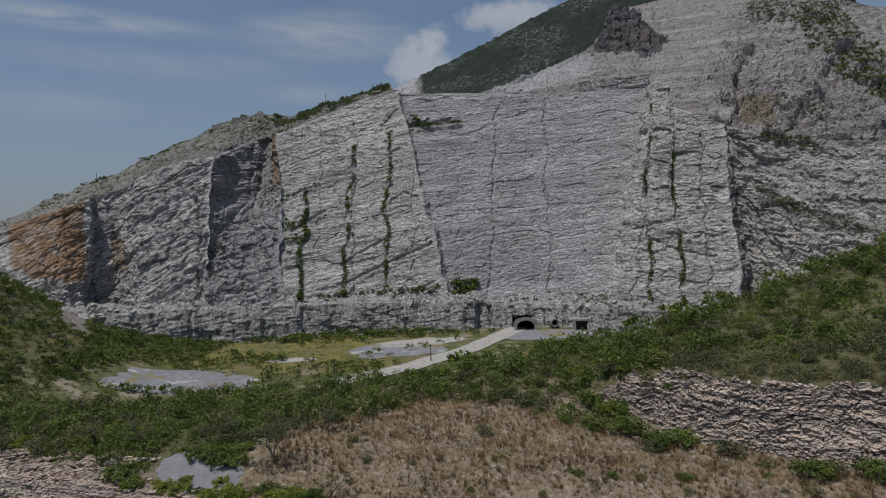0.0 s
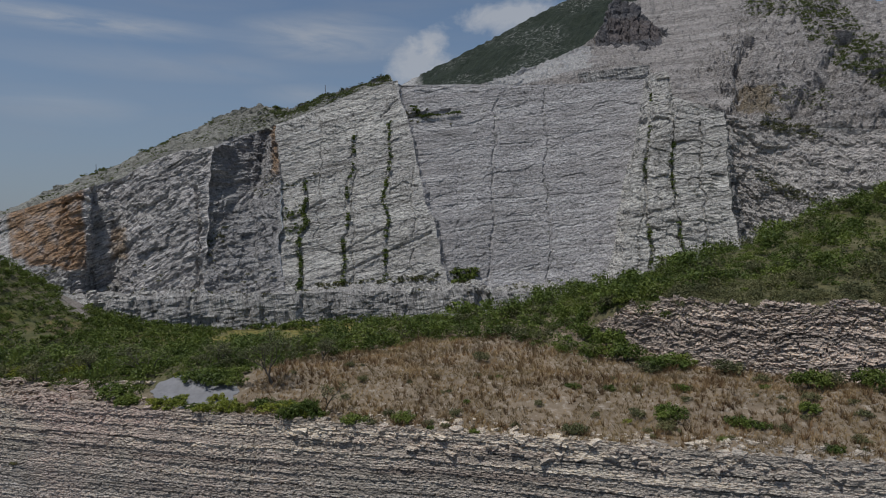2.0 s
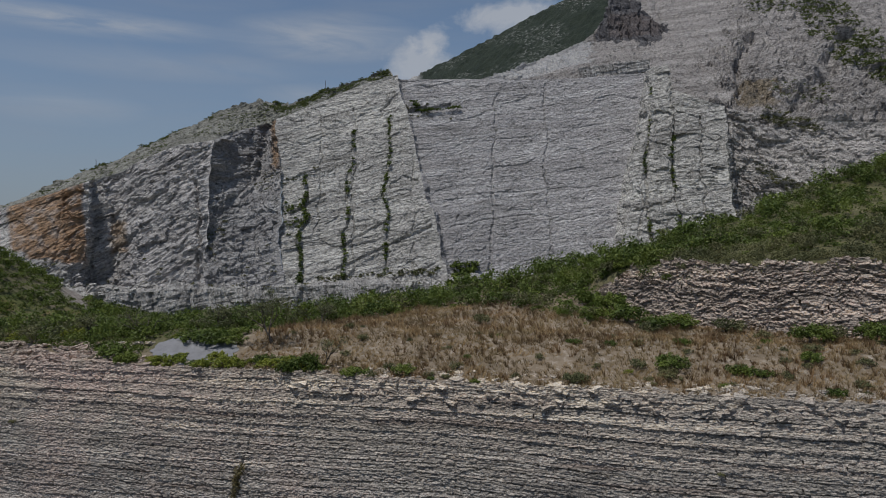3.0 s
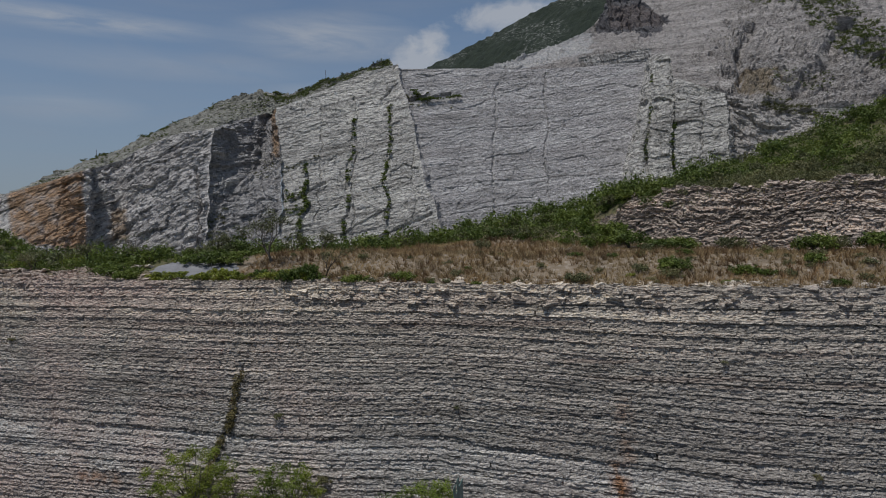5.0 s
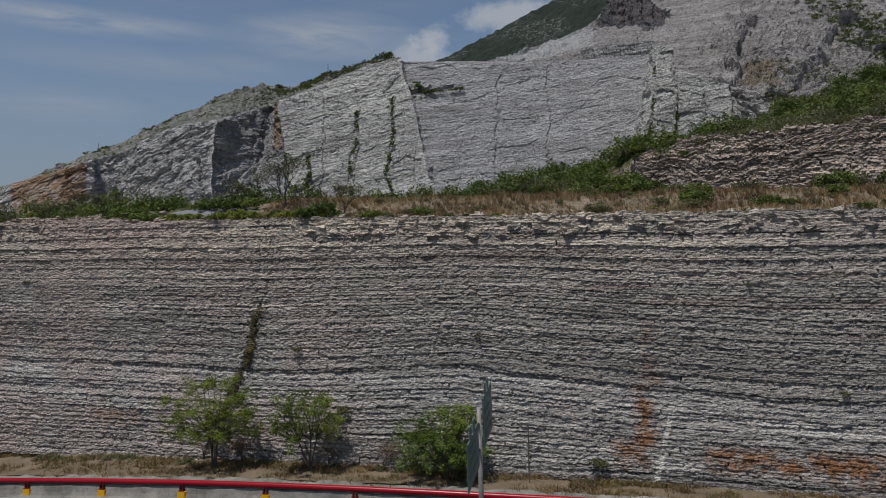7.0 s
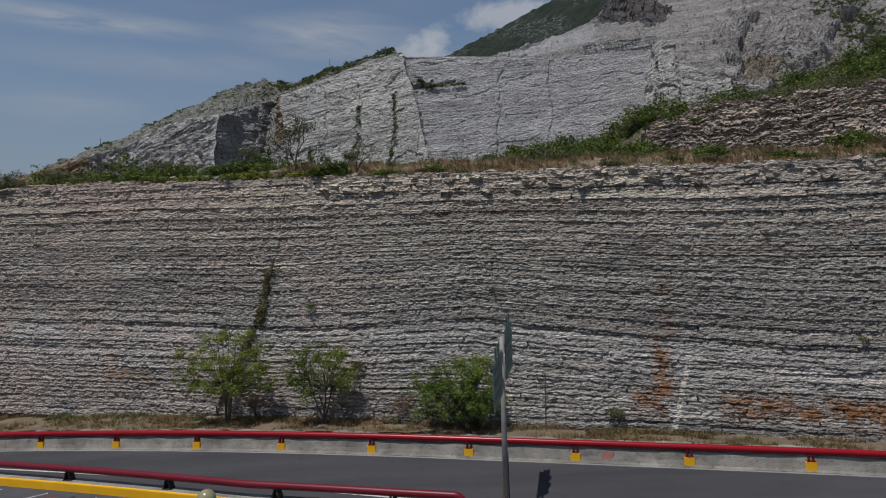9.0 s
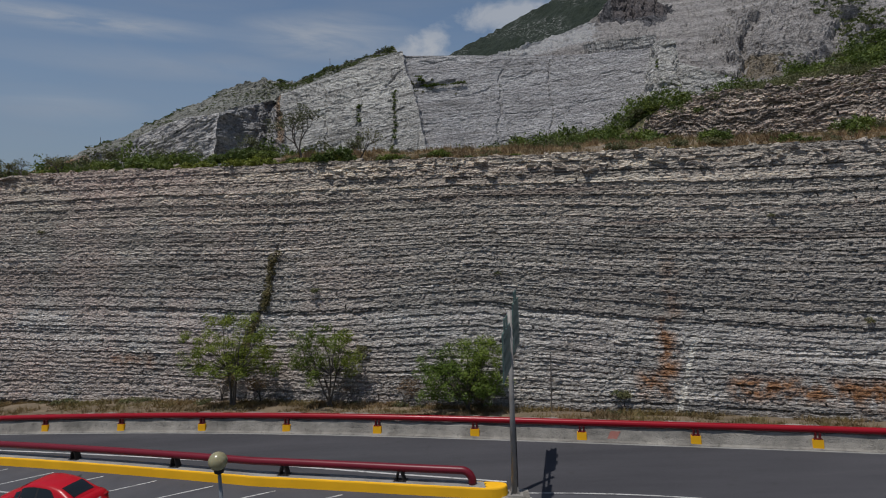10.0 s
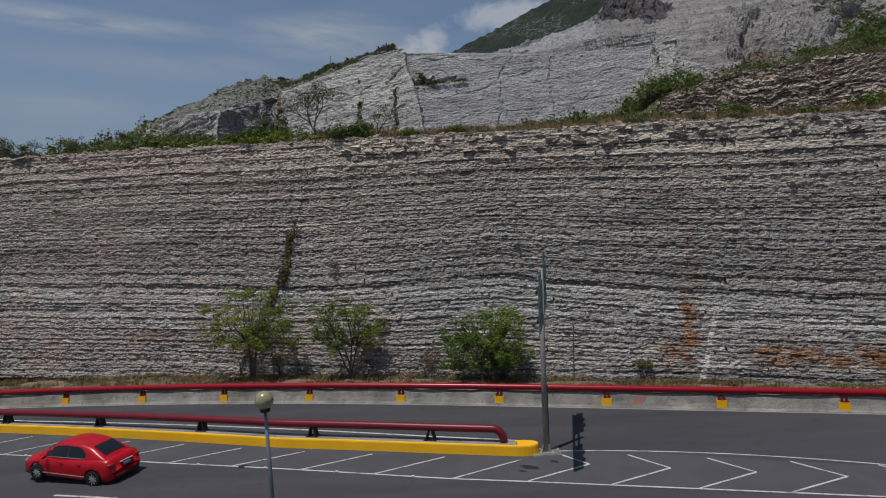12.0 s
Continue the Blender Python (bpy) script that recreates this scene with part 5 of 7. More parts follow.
# bush kind, x, y, size
for i, (k, x, y, s) in enumerate([(0, 14.2, 37.4, 1.0), (2, 13.6, 36.6, 0.8), (0, -2.9, 39.4, 0.85), (1, -6.4, 39.6, 0.95), (4, -5.2, 38.9, 0.7), (2, 7.6, 36.6, 0.8), (4, 8.6, 36.9, 0.7), (1, 18.2, 36.6, 0.85), (4, 9.7, 38.6, 0.5),
                                  (0, 15.0, 49.5, 1.5), (1, 17.0, 47.9, 1.6), (0, 19.0, 47.8, 1.5), (2, 16.0, 47.0, 1.1), (2, 21.4, 45.4, 1.3), (0, 25.3, 41.2, 1.3), (2, 26.6, 41.0, 1.1), (4, 23.3, 43.2, 0.9), (0, 29.0, 40.2, 1.2), (2, 32.0, 39.5, 1.1),
                                  (3, -18.0, 40.4, 1.05), (3, -13.3, 42.0, 1.05), (3, -20.5, 41.2, 1.1), (3, -21.6, 41.6, 1.0), (3, -15.9, 40.3, 1.1), (1, -11.0, 39.8, 1.0), (0, -10.0, 41.0, 0.95), (1, -24.4, 42.4, 0.8), (1, -11.6, 42.4, 0.8), (0, -18.6, 46.6, 1.5), (0, -17.0, 46.0, 1.2), (1, -20.6, 48.2, 1.4), (0, -25.6, 45.6, 1.3), (1, -24.3, 44.6, 1.0), (2, 2.8, 50.0, 0.8), (0, 14.3, 52.3, 1.5), (1, 13.4, 54.8, 1.4), (2, 15.6, 56.0, 1.3), (0, 12.6, 51.0, 1.2), (1, 16.6, 54.6, 1.1),
                                  (1, -10.0, 41.3, 0.6), (4, -7.7, 43.5, 0.6), (4, 4.2, 38.2, 0.5), (2, 12.2, 38.4, 0.6), (4, 20.5, 35.6, 0.7), (1, 22.8, 37.2, 0.8), (4, 26.0, 36.5, 0.8), (2, 24.0, 38.6, 0.7), (1, 28.2, 35.8, 0.8), (4, 16.0, 39.8, 0.6), (3, 11.4, 38.0, 0.4), (1, -1.2, 38.2, 0.35), (1, 1.6, 37.4, 0.35)]):
    plant(k, x, y, s, 37.0 * i)
r_ = np.random.default_rng(12)
n_rim = 0
while n_rim < 46:
    x = r_.uniform(-48, -15)
    y = float(rim_y(x)) + (1.2 if x > -22 else 4.4) + 9 * r_.random() ** 1.3
    if -23.5 < x < -14.5 and y < 48:
        continue
    plant(int(r_.choice([0, 1, 2, 3, 3, 1])), x, y, r_.uniform(0.55, 1.25), 50.0 * n_rim)
    n_rim += 1
for i in range(18):
    x = r_.uniform(-24.5, -8.5)
    plant(3 if i % 3 else 1, x, float(rim_y(x)) + r_.uniform(0.7, 2.2), r_.uniform(0.45, 0.85), 43.0 * i)
for i in range(60):
    x = r_.uniform(-13, 34)
    y = float(rim_y(x)) + 0.8 + 10 * r_.random()
    if y < outcrop_y(x) - 1:
        plant(int(r_.choice([4, 2, 4, 1])), x, y, r_.uniform(0.3, 0.6), 61.0 * i)

# the two thin trees and others on the terrace
make_tree("thin_tree", on_land(-8.9, 41.9), 21, 3.4, 0.065, 0.07, 9, 0.26, M_LEAF_OLIVE, "small nearly bare tree on the terrace", 4, 0.55, 0.34)
make_tree("thin_tree", on_land(-13.6, 45.8), 25, 4.5, 0.09, 0.07, 22, 0.36, M_LEAF_OLIVE, "thin sparse grey tree on the terrace", 4, 0.6, 0.34)
for i, (x, y, h) in enumerate([(-25.6, 50.0, 3.4), (-19.5, 50.5, 2.9), (-38.5, 50.5, 2.6), (-35.0, 50.0, 2.5), (-31.0, 51.0, 2.4), (-41.5, 51.0, 2.8), (-11.0, 52.0, 2.8)]):
    make_tree("thin_tree", on_land(x, y), 40 + i, h, 0.07, 0.06, 14 if i else 6, 0.28, M_LEAF_OLIVE, "small scrubby tree behind the cliff's rim", 4, 0.6, 0.32)


def scatter_mass(name, pts, scales, variants, material, label, seed, category="shrubs"):
    """Many shrubs joined into one cover."""
    r = np.random.default_rng(seed)
    V, F, o = [], [], 0
    for (x, y, z), s in zip(pts, scales):
        v, f = variants[r.integers(len(variants))]
        a = r.uniform(0, 2 * math.pi)
        c, sn = math.cos(a) * s, math.sin(a) * s
        V.append(np.stack([v[:, 0] * c - v[:, 1] * sn + x, v[:, 0] * sn + v[:, 1] * c + y, v[:, 2] * s * r.uniform(0.8, 1.15) + z], -1))
        F.append(f + o)
        o += len(v)
    return tagged(new(name, mesh_from(name, np.vstack(V), np.vstack(F), material)), label, category, kind="stuff")


def shrub_variants(n, size, clumps, per, leaf, seed):
    return [leaf_cloud(clump_centres(clumps, size, seed + i), 0.22 * size[0], per, leaf, seed + 50 + i, three=True) for i in range(n)]


def belt_y(x):
    """Where the dry grass gives way to green scrub."""
    return np.interp(x, (-30, -16, -13, -2.6, 5.7, 12.4, 15, 80), (44, 46, 53, 60, 56.5, 49.5, 53, 53))


def scrub_points(n, seed, x0, x1, y0, y1, test, gap):
    r = np.random.default_rng(seed)
    x, y = r.uniform(x0, x1, n), r.uniform(y0, y1, n)
    ok = test(x, y) & (fbm(x / gap, y / gap, 3, seed) > -0.95)
    x, y = x[ok], y[ok]
    return np.stack([x, y, land_z(x, y) - 0.05], -1)


def behind(x, y):
    hill = (x > 12.5) & (y > outcrop_y(x) + 2.9)
    flat = (((x + 19.8) / 4.4) ** 2 + ((y - 46.0) / 2.8) ** 2 > 1) & (x <= 13.5) & (y > np.maximum(belt_y(x), rim_y(x) + np.where(x < -22, 3.0, 1.5)))
    return hill | flat


near_vars = shrub_variants(7, (1.15, 1.15, 1.2), 29, 9, 0.092, 300)
P = scrub_points(2300, 5, -56, 54, 42, 70, behind, 5.0)
r_ = np.random.default_rng(77)
olive = (r_.random(len(P)) < 0.38) & (fbm(P[:, 0] / 6, P[:, 1] / 6, 3, 66) > -0.15)
edge_ = (P[:, 0] > 20) & (P[:, 1] < outcrop_y(P[:, 0]) + 10)
E_ = P[edge_]
scatter_mass("shrub_cover", E_, 0.6 + 0.07 * np.maximum(E_[:, 1] - outcrop_y(E_[:, 0]) - 3, 0), near_vars, M_LEAF_OLIVE, "low brownish-olive scrub above the outcrop", 8)
P, olive = P[~edge_], olive[~edge_]
scatter_mass("shrub_cover", P[~olive], 0.45 + 1.5 * r_.random((~olive).sum()) ** 2.2, near_vars, M_LEAF, "dense green thorny scrub on the hill", 1)
scatter_mass("shrub_cover", P[olive], 0.5 + 1.2 * r_.random(olive.sum()) ** 2, near_vars, M_LEAF_OLIVE, "patches of grey-olive scrub on the hill", 2)
low_vars = shrub_variants(4, (1.0, 1.0, 0.5), 13, 8, 0.10, 340)
P = scrub_points(3200, 15, -56, 54, 42, 69, behind, 3.0)
edge_ = (P[:, 0] > 20) & (P[:, 1] < outcrop_y(P[:, 0]) + 8)
scatter_mass("shrub_cover", P[edge_], r_.uniform(0.5, 1.0, edge_.sum()), low_vars, M_LEAF_OLIVE, "thin olive scrub above the outcrop", 10)
P = P[~edge_]
scatter_mass("shrub_cover", P, r_.uniform(0.5, 1.1, len(P)), low_vars, M_LEAF, "low green scrub covering the slope", 3)


# scrub and trees on the quarry's floor and on the spoil mound
def bare_floor(x, y):
    slab = (np.abs(x + 85) < 23) & (np.abs(y - 190 - 0.1 * (x + 85)) < 13)
    t = np.clip((y - 195) / 85, 0, 1)
    track = np.abs(x - (-20 + 56 * t)) < 7
    apron = (x > 14) & (x < 66) & (y > 236)
    wide = (x > -45) & (x < 20) & (y > 215) & (y < 262) & (x > -60 + (y - 215) * 0.6)
    meadow = (y > 205) & (x > -92) & (x < -30) & (y < 258) & (fbm(x / 18, y / 12, 3, 8) > -0.2)
    return slab | track | apron | wide | meadow


def scree(x, y):
    """The bare stony flank of the spoil mound."""
    return (x / y > -0.652) & (x / y < -0.605) & (y > 205) & (y < 262)


def floor_scrub(x, y):
    lip = crest_z(x * 66 / y) + 1.0
    seen = land_z(x, y) + 4.0 > 34 - y * (34 - lip) / 66
    # the slope before the gravel pad carries low scrub only
    az = x / y
    tall = (az > -0.66) & (az < -0.29) & (y < 172) & (land_z(x, y) + 2.4 > 34 - 48 * y / 172)
    thin = (y < 140) & (lattice(np.floor(x * 10), np.floor(y * 10), 3) < 0.35)
    return (y > 72) & ~bare_floor(x, y) & (y < 276) & seen & ~tall & ~thin & ~scree(x, y)


floor_vars = shrub_variants(6, (1.3, 1.3, 1.2), 12, 7, 0.18, 420)
far_vars = shrub_variants(6, (1.3, 1.3, 1.2), 8, 5, 0.34, 400)
P = scrub_points(5400, 25, -250, 110, 72, 276, floor_scrub, 14.0)
scatter_mass("far_scrub", P, r_.uniform(0.7, 2.2, len(P)), floor_vars, M_LEAF, "green trees and scrub on the quarry floor", 4, "scrub")
P = scrub_points(2300, 35, -230, -112, 130, 225, lambda x, y: (land_z(x, y) > -6) & (land_z(x, y) + 0.45 * (y - 190) < 60) & ~scree(x, y), 0.5)
scatter_mass("far_scrub", P, r_.uniform(0.8, 1.9, len(P)), floor_vars, M_LEAF, "green scrub on a spoil mound", 6, "scrub")


P = scrub_points(2200, 37, -135, -25, 74, 172, lambda x, y: (x / y > -0.86) & (x / y < -0.27) & (land_z(x, y) + 2.4 > 34 - 48 * y / 172), 2.0)
scatter_mass("far_scrub", P, r_.uniform(0.6, 1.1, len(P)), low_vars, M_LEAF, "low green scrub on the slope above the quarry floor", 7, "scrub")
P = scrub_points(1000, 39, -150, -60, 172, 276, lambda x, y: ~bare_floor(x, y) & ~scree(x, y) & (land_z(x, y) < -2), 6.0)
scatter_mass("far_scrub", P, r_.uniform(0.9, 2.7, len(P)), floor_vars, M_LEAF, "green thicket at the foot of the quarry bench", 9, "scrub")
P = scrub_points(150, 49, -112, -6, 262, 281, lambda x, y: ~bare_floor(x, y) & ~scree(x, y), 5.0)
scatter_mass("far_scrub", P, np.random.default_rng(50).uniform(1.6, 3.4, len(P)), floor_vars, M_LEAF, "taller bushes against the rough terrace wall", 10, "scrub")

P = scrub_points(420, 45, -100, -25, 202, 262, lambda x, y: ((x + 20) / 20) ** 2 + ((y - 236) / 16) ** 2 > 1, 6.0)
scatter_mass("far_scrub", P, r_.uniform(0.4, 0.9, len(P)), low_vars, M_LEAF_OLIVE, "low olive weeds on the meadow", 47, "scrub")

# small trees round the gravel pads
P = np.array([(-31, 226), (-27, 230), (-22, 224), (-16, 233), (-11, 240), (-3, 247), (4, 252), (-38, 262), (-30, 266), (-58, 262), (-72, 258), (20, 266), (-96, 216), (-76, 214), (-58, 200), (-110, 196), (-66, 178), (-74, 176), (-50, 214), (-46, 208)], float)
P = np.column_stack([P, land_z(P[:, 0], P[:, 1]) - 0.05])
scatter_mass("floor_trees", P, np.random.default_rng(41).uniform(1.4, 2.6, len(P)), floor_vars, M_LEAF, "small green trees round the gravel pads", 43, "trees")


# dry grass on the terrace and at the cliff's foot
def grass_tufts(pts, heights, blades, seed, width=0.012, lean=0.5):
    r = np.random.default_rng(seed)
    n = len(pts)
    P = np.repeat(pts, blades, axis=0)
    h = np.repeat(heights, blades) * r.uniform(0.55, 1.1, n * blades)
    a = r.uniform(0, 2 * np.pi, n * blades)
    off = np.stack([np.cos(a), np.sin(a), 0 * a], -1)
    base = P + off * (0.10 * r.random(n * blades))[:, None]
    tip = base + off * (h * lean * r.random(n * blades))[:, None] + np.stack([0 * a, 0 * a, h], -1)
    side = np.stack([-np.sin(a + 0.6), np.cos(a + 0.6), 0 * a], -1) * (width * (1 + h))[:, None]
    V = np.stack([base - side, base + side, tip], 1).reshape(-1, 3)
    return V, np.arange(3 * n * blades).reshape(-1, 3)


def grass_points(n, seed):
    r = np.random.default_rng(seed)
    x = r.uniform(-30, 36, n)
    y = rim_y(x) + 0.6 + r.uniform(0, 26, n)
    ok = (y < np.minimum(belt_y(x) + 1.5, np.where(x > 13, outcrop_y(x) + 0.3, 99))) & (fbm(x / 2.4, y / 2.4, 3, seed) > -1.0)
    ok &= ((x + 19.8) / 4.6) ** 2 + ((y - 46.0) / 3.4) ** 2 > 1
    return np.stack([x[ok], y[ok], land_z(x[ok], y[ok]) - 0.02], -1)


P = grass_points(26000, 3)
tagged(new("dry_grass", mesh_from("dry_grass", *grass_tufts(P, np.random.default_rng(4).uniform(0.12, 0.42, len(P)), 9, 5, 0.014, 0.9), M_DRY)), "dry straw-brown grass tufts on the terrace", "grass", kind="stuff")
P = grass_points(3600, 13)
P = P[fbm(P[:, 0] / 3, P[:, 1] / 3, 2, 14) > -0.1]
M_DEAD = leaf_mat("dead_brown_weeds", (0.15, 0.092, 0.048), (0.24, 0.165, 0.085), 0.2)
tagged(new("dead_weeds", mesh_from("dead_weeds", *grass_tufts(P, np.random.default_rng(6).uniform(0.25, 0.75, len(P)), 14, 15, 0.016, 0.7), M_DEAD)), "dead brown weed tufts standing on the terrace", "weeds", kind="stuff")
vr = np.random.default_rng(8)
x = vr.uniform(-50, 34, 9000)
y = far_kerb_y(x) + 0.75 + vr.random(9000) ** 0.6 * (np.maximum(cliff_y(x) + 0.1, far_kerb_y(x) + 1.7) - far_kerb_y(x) - 0.75)
ok = fbm(x / 1.7, y, 3, 9) > -0.25
P = np.stack([x, y, road_z(x) + 0.46 - 0.40 * np.clip((y - far_kerb_y(x) - 1.4) / np.maximum(cliff_y(x) + 1.0 - far_kerb_y(x) - 1.4, 0.6), 0, 1)], -1)[ok]
M_WEED = leaf_mat("yellowed_weeds", (0.26, 0.175, 0.09), (0.15, 0.13, 0.05), 0.25)
tagged(new("verge_grass", mesh_from("verge_grass", *grass_tufts(P, vr.uniform(0.10, 0.40, len(P)), 8, 6, 0.018, 1.2), M_WEED)), "dry weeds along the cliff's foot", "grass", kind="stuff")

# low half-dry bushes along the verge
vr = np.random.default_rng(18)
for i in range(30):
    x = (-28.3, -27.4, -35.2, -34.3, 5.9)[i] if i < 5 else float(vr.uniform(-46, 24))
    y = float(np.maximum(cliff_y(x) - 0.25, far_kerb_y(x) + 1.5)) - 0.5 * vr.random()
    s_ = float(vr.uniform(0.3, 0.62))
    ob = copy_thing(kinds[2] if i % 3 else kinds[4], pose(x, y, float(road_z(x)) + 0.05, 0, 0, 47 * i))
    ob.scale = (s_ * 1.2, s_, s_ * 0.8)
    tagged(ob, "low half-dry bush at the cliff's foot", "bush", "bushes along the verge")

# trees at the cliff's foot
def umbrella_tree(at, reach, z0, z1, clumps, per, leaf, clump, material, label, seed, shift=(0.0, 0.0)):
    """Several thin stems that fan out into flat leafy tiers."""
    r = np.random.default_rng(seed)
    ob = thing("roadside_tree", at, label, "tree", "trees at the cliff's foot")
    a = r.uniform(0, 2 * np.pi, clumps)
    rad = reach * np.sqrt(r.uniform(0.03, 1.0, clumps))
    tier = np.round(r.random(clumps) * 3) / 3
    z = z0 + (z1 - z0) * np.clip(tier * (1 - 0.45 * (rad / reach) ** 2) + r.normal(size=clumps) * 0.07, 0, 1)
    C = np.stack([rad * np.cos(a) + shift[0], 0.75 * rad * np.sin(a) + shift[1], z], -1)
    tubes = []
    forks = []
    for k in range(4):
        b = np.array([r.normal() * 0.5 * reach * 0.4 + shift[0] * 0.5, r.normal() * 0.3, z0 * r.uniform(0.75, 1.1)])
        tubes.append(tube([(0.08 * k - 0.1, 0, -0.1), b * np.array([0.45, 0.45, 0.5]) + r.normal(size=3) * 0.06, b], [0.07, 0.055, 0.042], 6, cap=False))
        forks.append(b)
    forks = np.array(forks)
    for c in C:
        b = forks[np.argmin(np.linalg.norm(forks - c, axis=1))]
        mid = (b + c) / 2 + r.normal(size=3) * 0.12
        tubes.append(tube([b, mid, c], [0.032, 0.02, 0.009], 4, cap=False))
    part("trunk", quads_to_mesh("trunk", join(tubes), M_TWIG, True), None, ob)
    sub = np.repeat(C, 3, axis=0) + r.normal(size=(3 * clumps, 3)) * np.array([clump, clump, clump * 0.3]) * 0.7
    V, F = leaf_cloud(sub, clump * 0.55, per // 3, leaf, seed + 3, 0.9, 0.38)
    V[:, 2] = V[:, 2]
    part("crown", mesh_from("crown", V, F, material), None, ob)
    return ob


umbrella_tree((-16.0, 35.2, 0.2), 2.35, 2.1, 5.3, 66, 250, 0.06, 0.55, M_LEAF_TREE, "feathery light-green tree at the cliff's foot", 61, (0.15, 0.0))
umbrella_tree((-9.9, 33.9, 0.38), 1.95, 1.9, 4.7, 46, 220, 0.06, 0.5, M_LEAF_TREE, "thin feathery light-green tree at the cliff's foot", 68)
umbrella_tree((-2.0, 32.0, 0.42), 2.2, 0.9, 4.2, 90, 210, 0.065, 0.55, leaf_mat("fresh_green_leaves", (0.075, 0.128, 0.016), (0.135, 0.19, 0.03), 0.3), "dense dark-green roadside tree at the cliff's foot", 73, (-0.3, 0.0))
umbrella_tree((-38.8, 41.4, -0.85), 1.6, 0.9, 3.4, 40, 150, 0.07, 0.5, M_LEAF, "leafy green tree at the cliff's foot", 79)

for x, sd, h in ((-17.2, 91, 2.5), (-14.6, 93, 2.1), (-9.0, 95, 1.9), (-1.2, 97, 1.8), (-5.6, 99, 2.3)):
    make_tree("dead_bush", (x, float(cliff_y(x)) - 0.5, 0.25), sd, h, 0.04, 0.05, 5, 0.3, M_DEAD, "dry brown twiggy bush at the cliff's foot", 4, 0.7, 0.3, "bush")

# plants rooted in the cliff's crack and on its ledges
r_ = np.random.default_rng(31)
cz = r_.uniform(0.8, 9.2, 130)
cx = np.interp(cz, (0, 4.6, 5.7, 8.6, 9.9), (-17.3, -15.5, -14.8, -14.4, -13.8)) + r_.normal(size=130) * 0.12
cc = np.stack([cx, cliff_y(cx, cz) + r_.uniform(-0.15, 0.45, 130), cz], -1)
tagged(new("crack_plants", mesh_from("crack_plants", *leaf_cloud(cc, 0.22, 34, 0.06, 32), leaf_mat("dull_brown_green_leaves", (0.22, 0.165, 0.085), (0.15, 0.14, 0.05)))), "dull green plants growing in the cliff's crack", "plants", kind="stuff")
for i, (x, z, s_) in enumerate([(-11.2, 6.6, 0.35), (0.0, 7.6, 0.3), (-8.2, 3.1, 0.5), (18.2, 4.9, 0.42), (6.1, 0.9, 0.55), (14.8, 10.4, 0.3), (-33.0, 11.0, 0.35)]):
    ob = copy_thing(kinds[4] if i % 2 else kinds[2], pose(x, float(cliff_y(x, z)) - 0.15, z - 0.1, 0, 0, 40 * i) @ Matrix.Diagonal((s_, s_, s_, 1)))
    ob.scale = (s_, s_, s_)
    tagged(ob, "small bush rooted on a ledge of the cliff", "bush", "bushes on the cliff")


# loose slabs along the cliff's rim
def slab_meshes(n, seed):
    r = np.random.default_rng(seed)
    out = []
    for i in range(n):
        bm = bmesh.new()
        bmesh.ops.create_cube(bm, size=1.0)
        bmesh.ops.subdivide_edges(bm, edges=bm.edges[:], cuts=1)
        for v in bm.verts:
            v.co += Vector(r.normal(size=3) * 0.085)
        me = bpy.data.meshes.new("rock_slab")
        bm.to_mesh(me)
        bm.free()
        me.materials.append(M_CLIFF)
        out.append(me)
    return out


slabs = slab_meshes(10, 91)
r_ = np.random.default_rng(92)
for i in range(290):
    x = r_.uniform(-42, 24)
    low = r_.random() < 0.72
    z = float(rim_z(x)) - (r_.uniform(0.0, 1.25) if low else -0.05)
    y = float(cliff_y(x, z)) + 0.26 + (0 if low else r_.uniform(0.2, 1.6))
    if not low:
        z = float(land_z(x, y)) + 0.03
    ob = part("rock_slab", slabs[i % 10], None, cliff)
    w = r_.uniform(0.3, 0.9)
    ob.matrix_basis = pose(x, y, z, r_.normal() * 12, r_.normal() * 15, r_.normal() * 30) @ Matrix.Diagonal((w, w * r_.uniform(0.5, 0.9), r_.uniform(0.12, 0.30), 1))
r_ = np.random.default_rng(95)
V, F, o = [], [], 0
for i in range(2100):
    x = r_.uniform(-42, 26) if i < 1400 else r_.uniform(-46, -20)
    y = float(rim_y(x)) + 0.1 + (2.4 * r_.random() ** 2 if i < 1400 else 4.5 * r_.random())
    if ((x + 19.8) / 4.6) ** 2 + ((y - 46.0) / 3.4) ** 2 < 1:
        continue
    me = slabs[i % 10]
    v = np.empty(len(me.vertices) * 3, np.float32)
    me.vertices.foreach_get("co", v)
    v = v.reshape(-1, 3) * r_.uniform(0.06, 0.26) * np.array([1, 0.8, 0.5])
    a = r_.uniform(0, 6.28)
    v = np.stack([v[:, 0] * math.cos(a) - v[:, 1] * math.sin(a) + x, v[:, 0] * math.sin(a) + v[:, 1] * math.cos(a) + y, v[:, 2] + float(land_z(x, y)) + 0.02], -1)
    f = np.array([p.vertices[:] for p in me.polygons])
    V.append(v)
    F.append(f + o)
    o += len(v)
tagged(new("loose_stones", mesh_from("loose_stones", np.vstack(V), np.vstack(F), M_CLIFF)), "loose broken stones along the cliff's rim", "stones", kind="stuff")


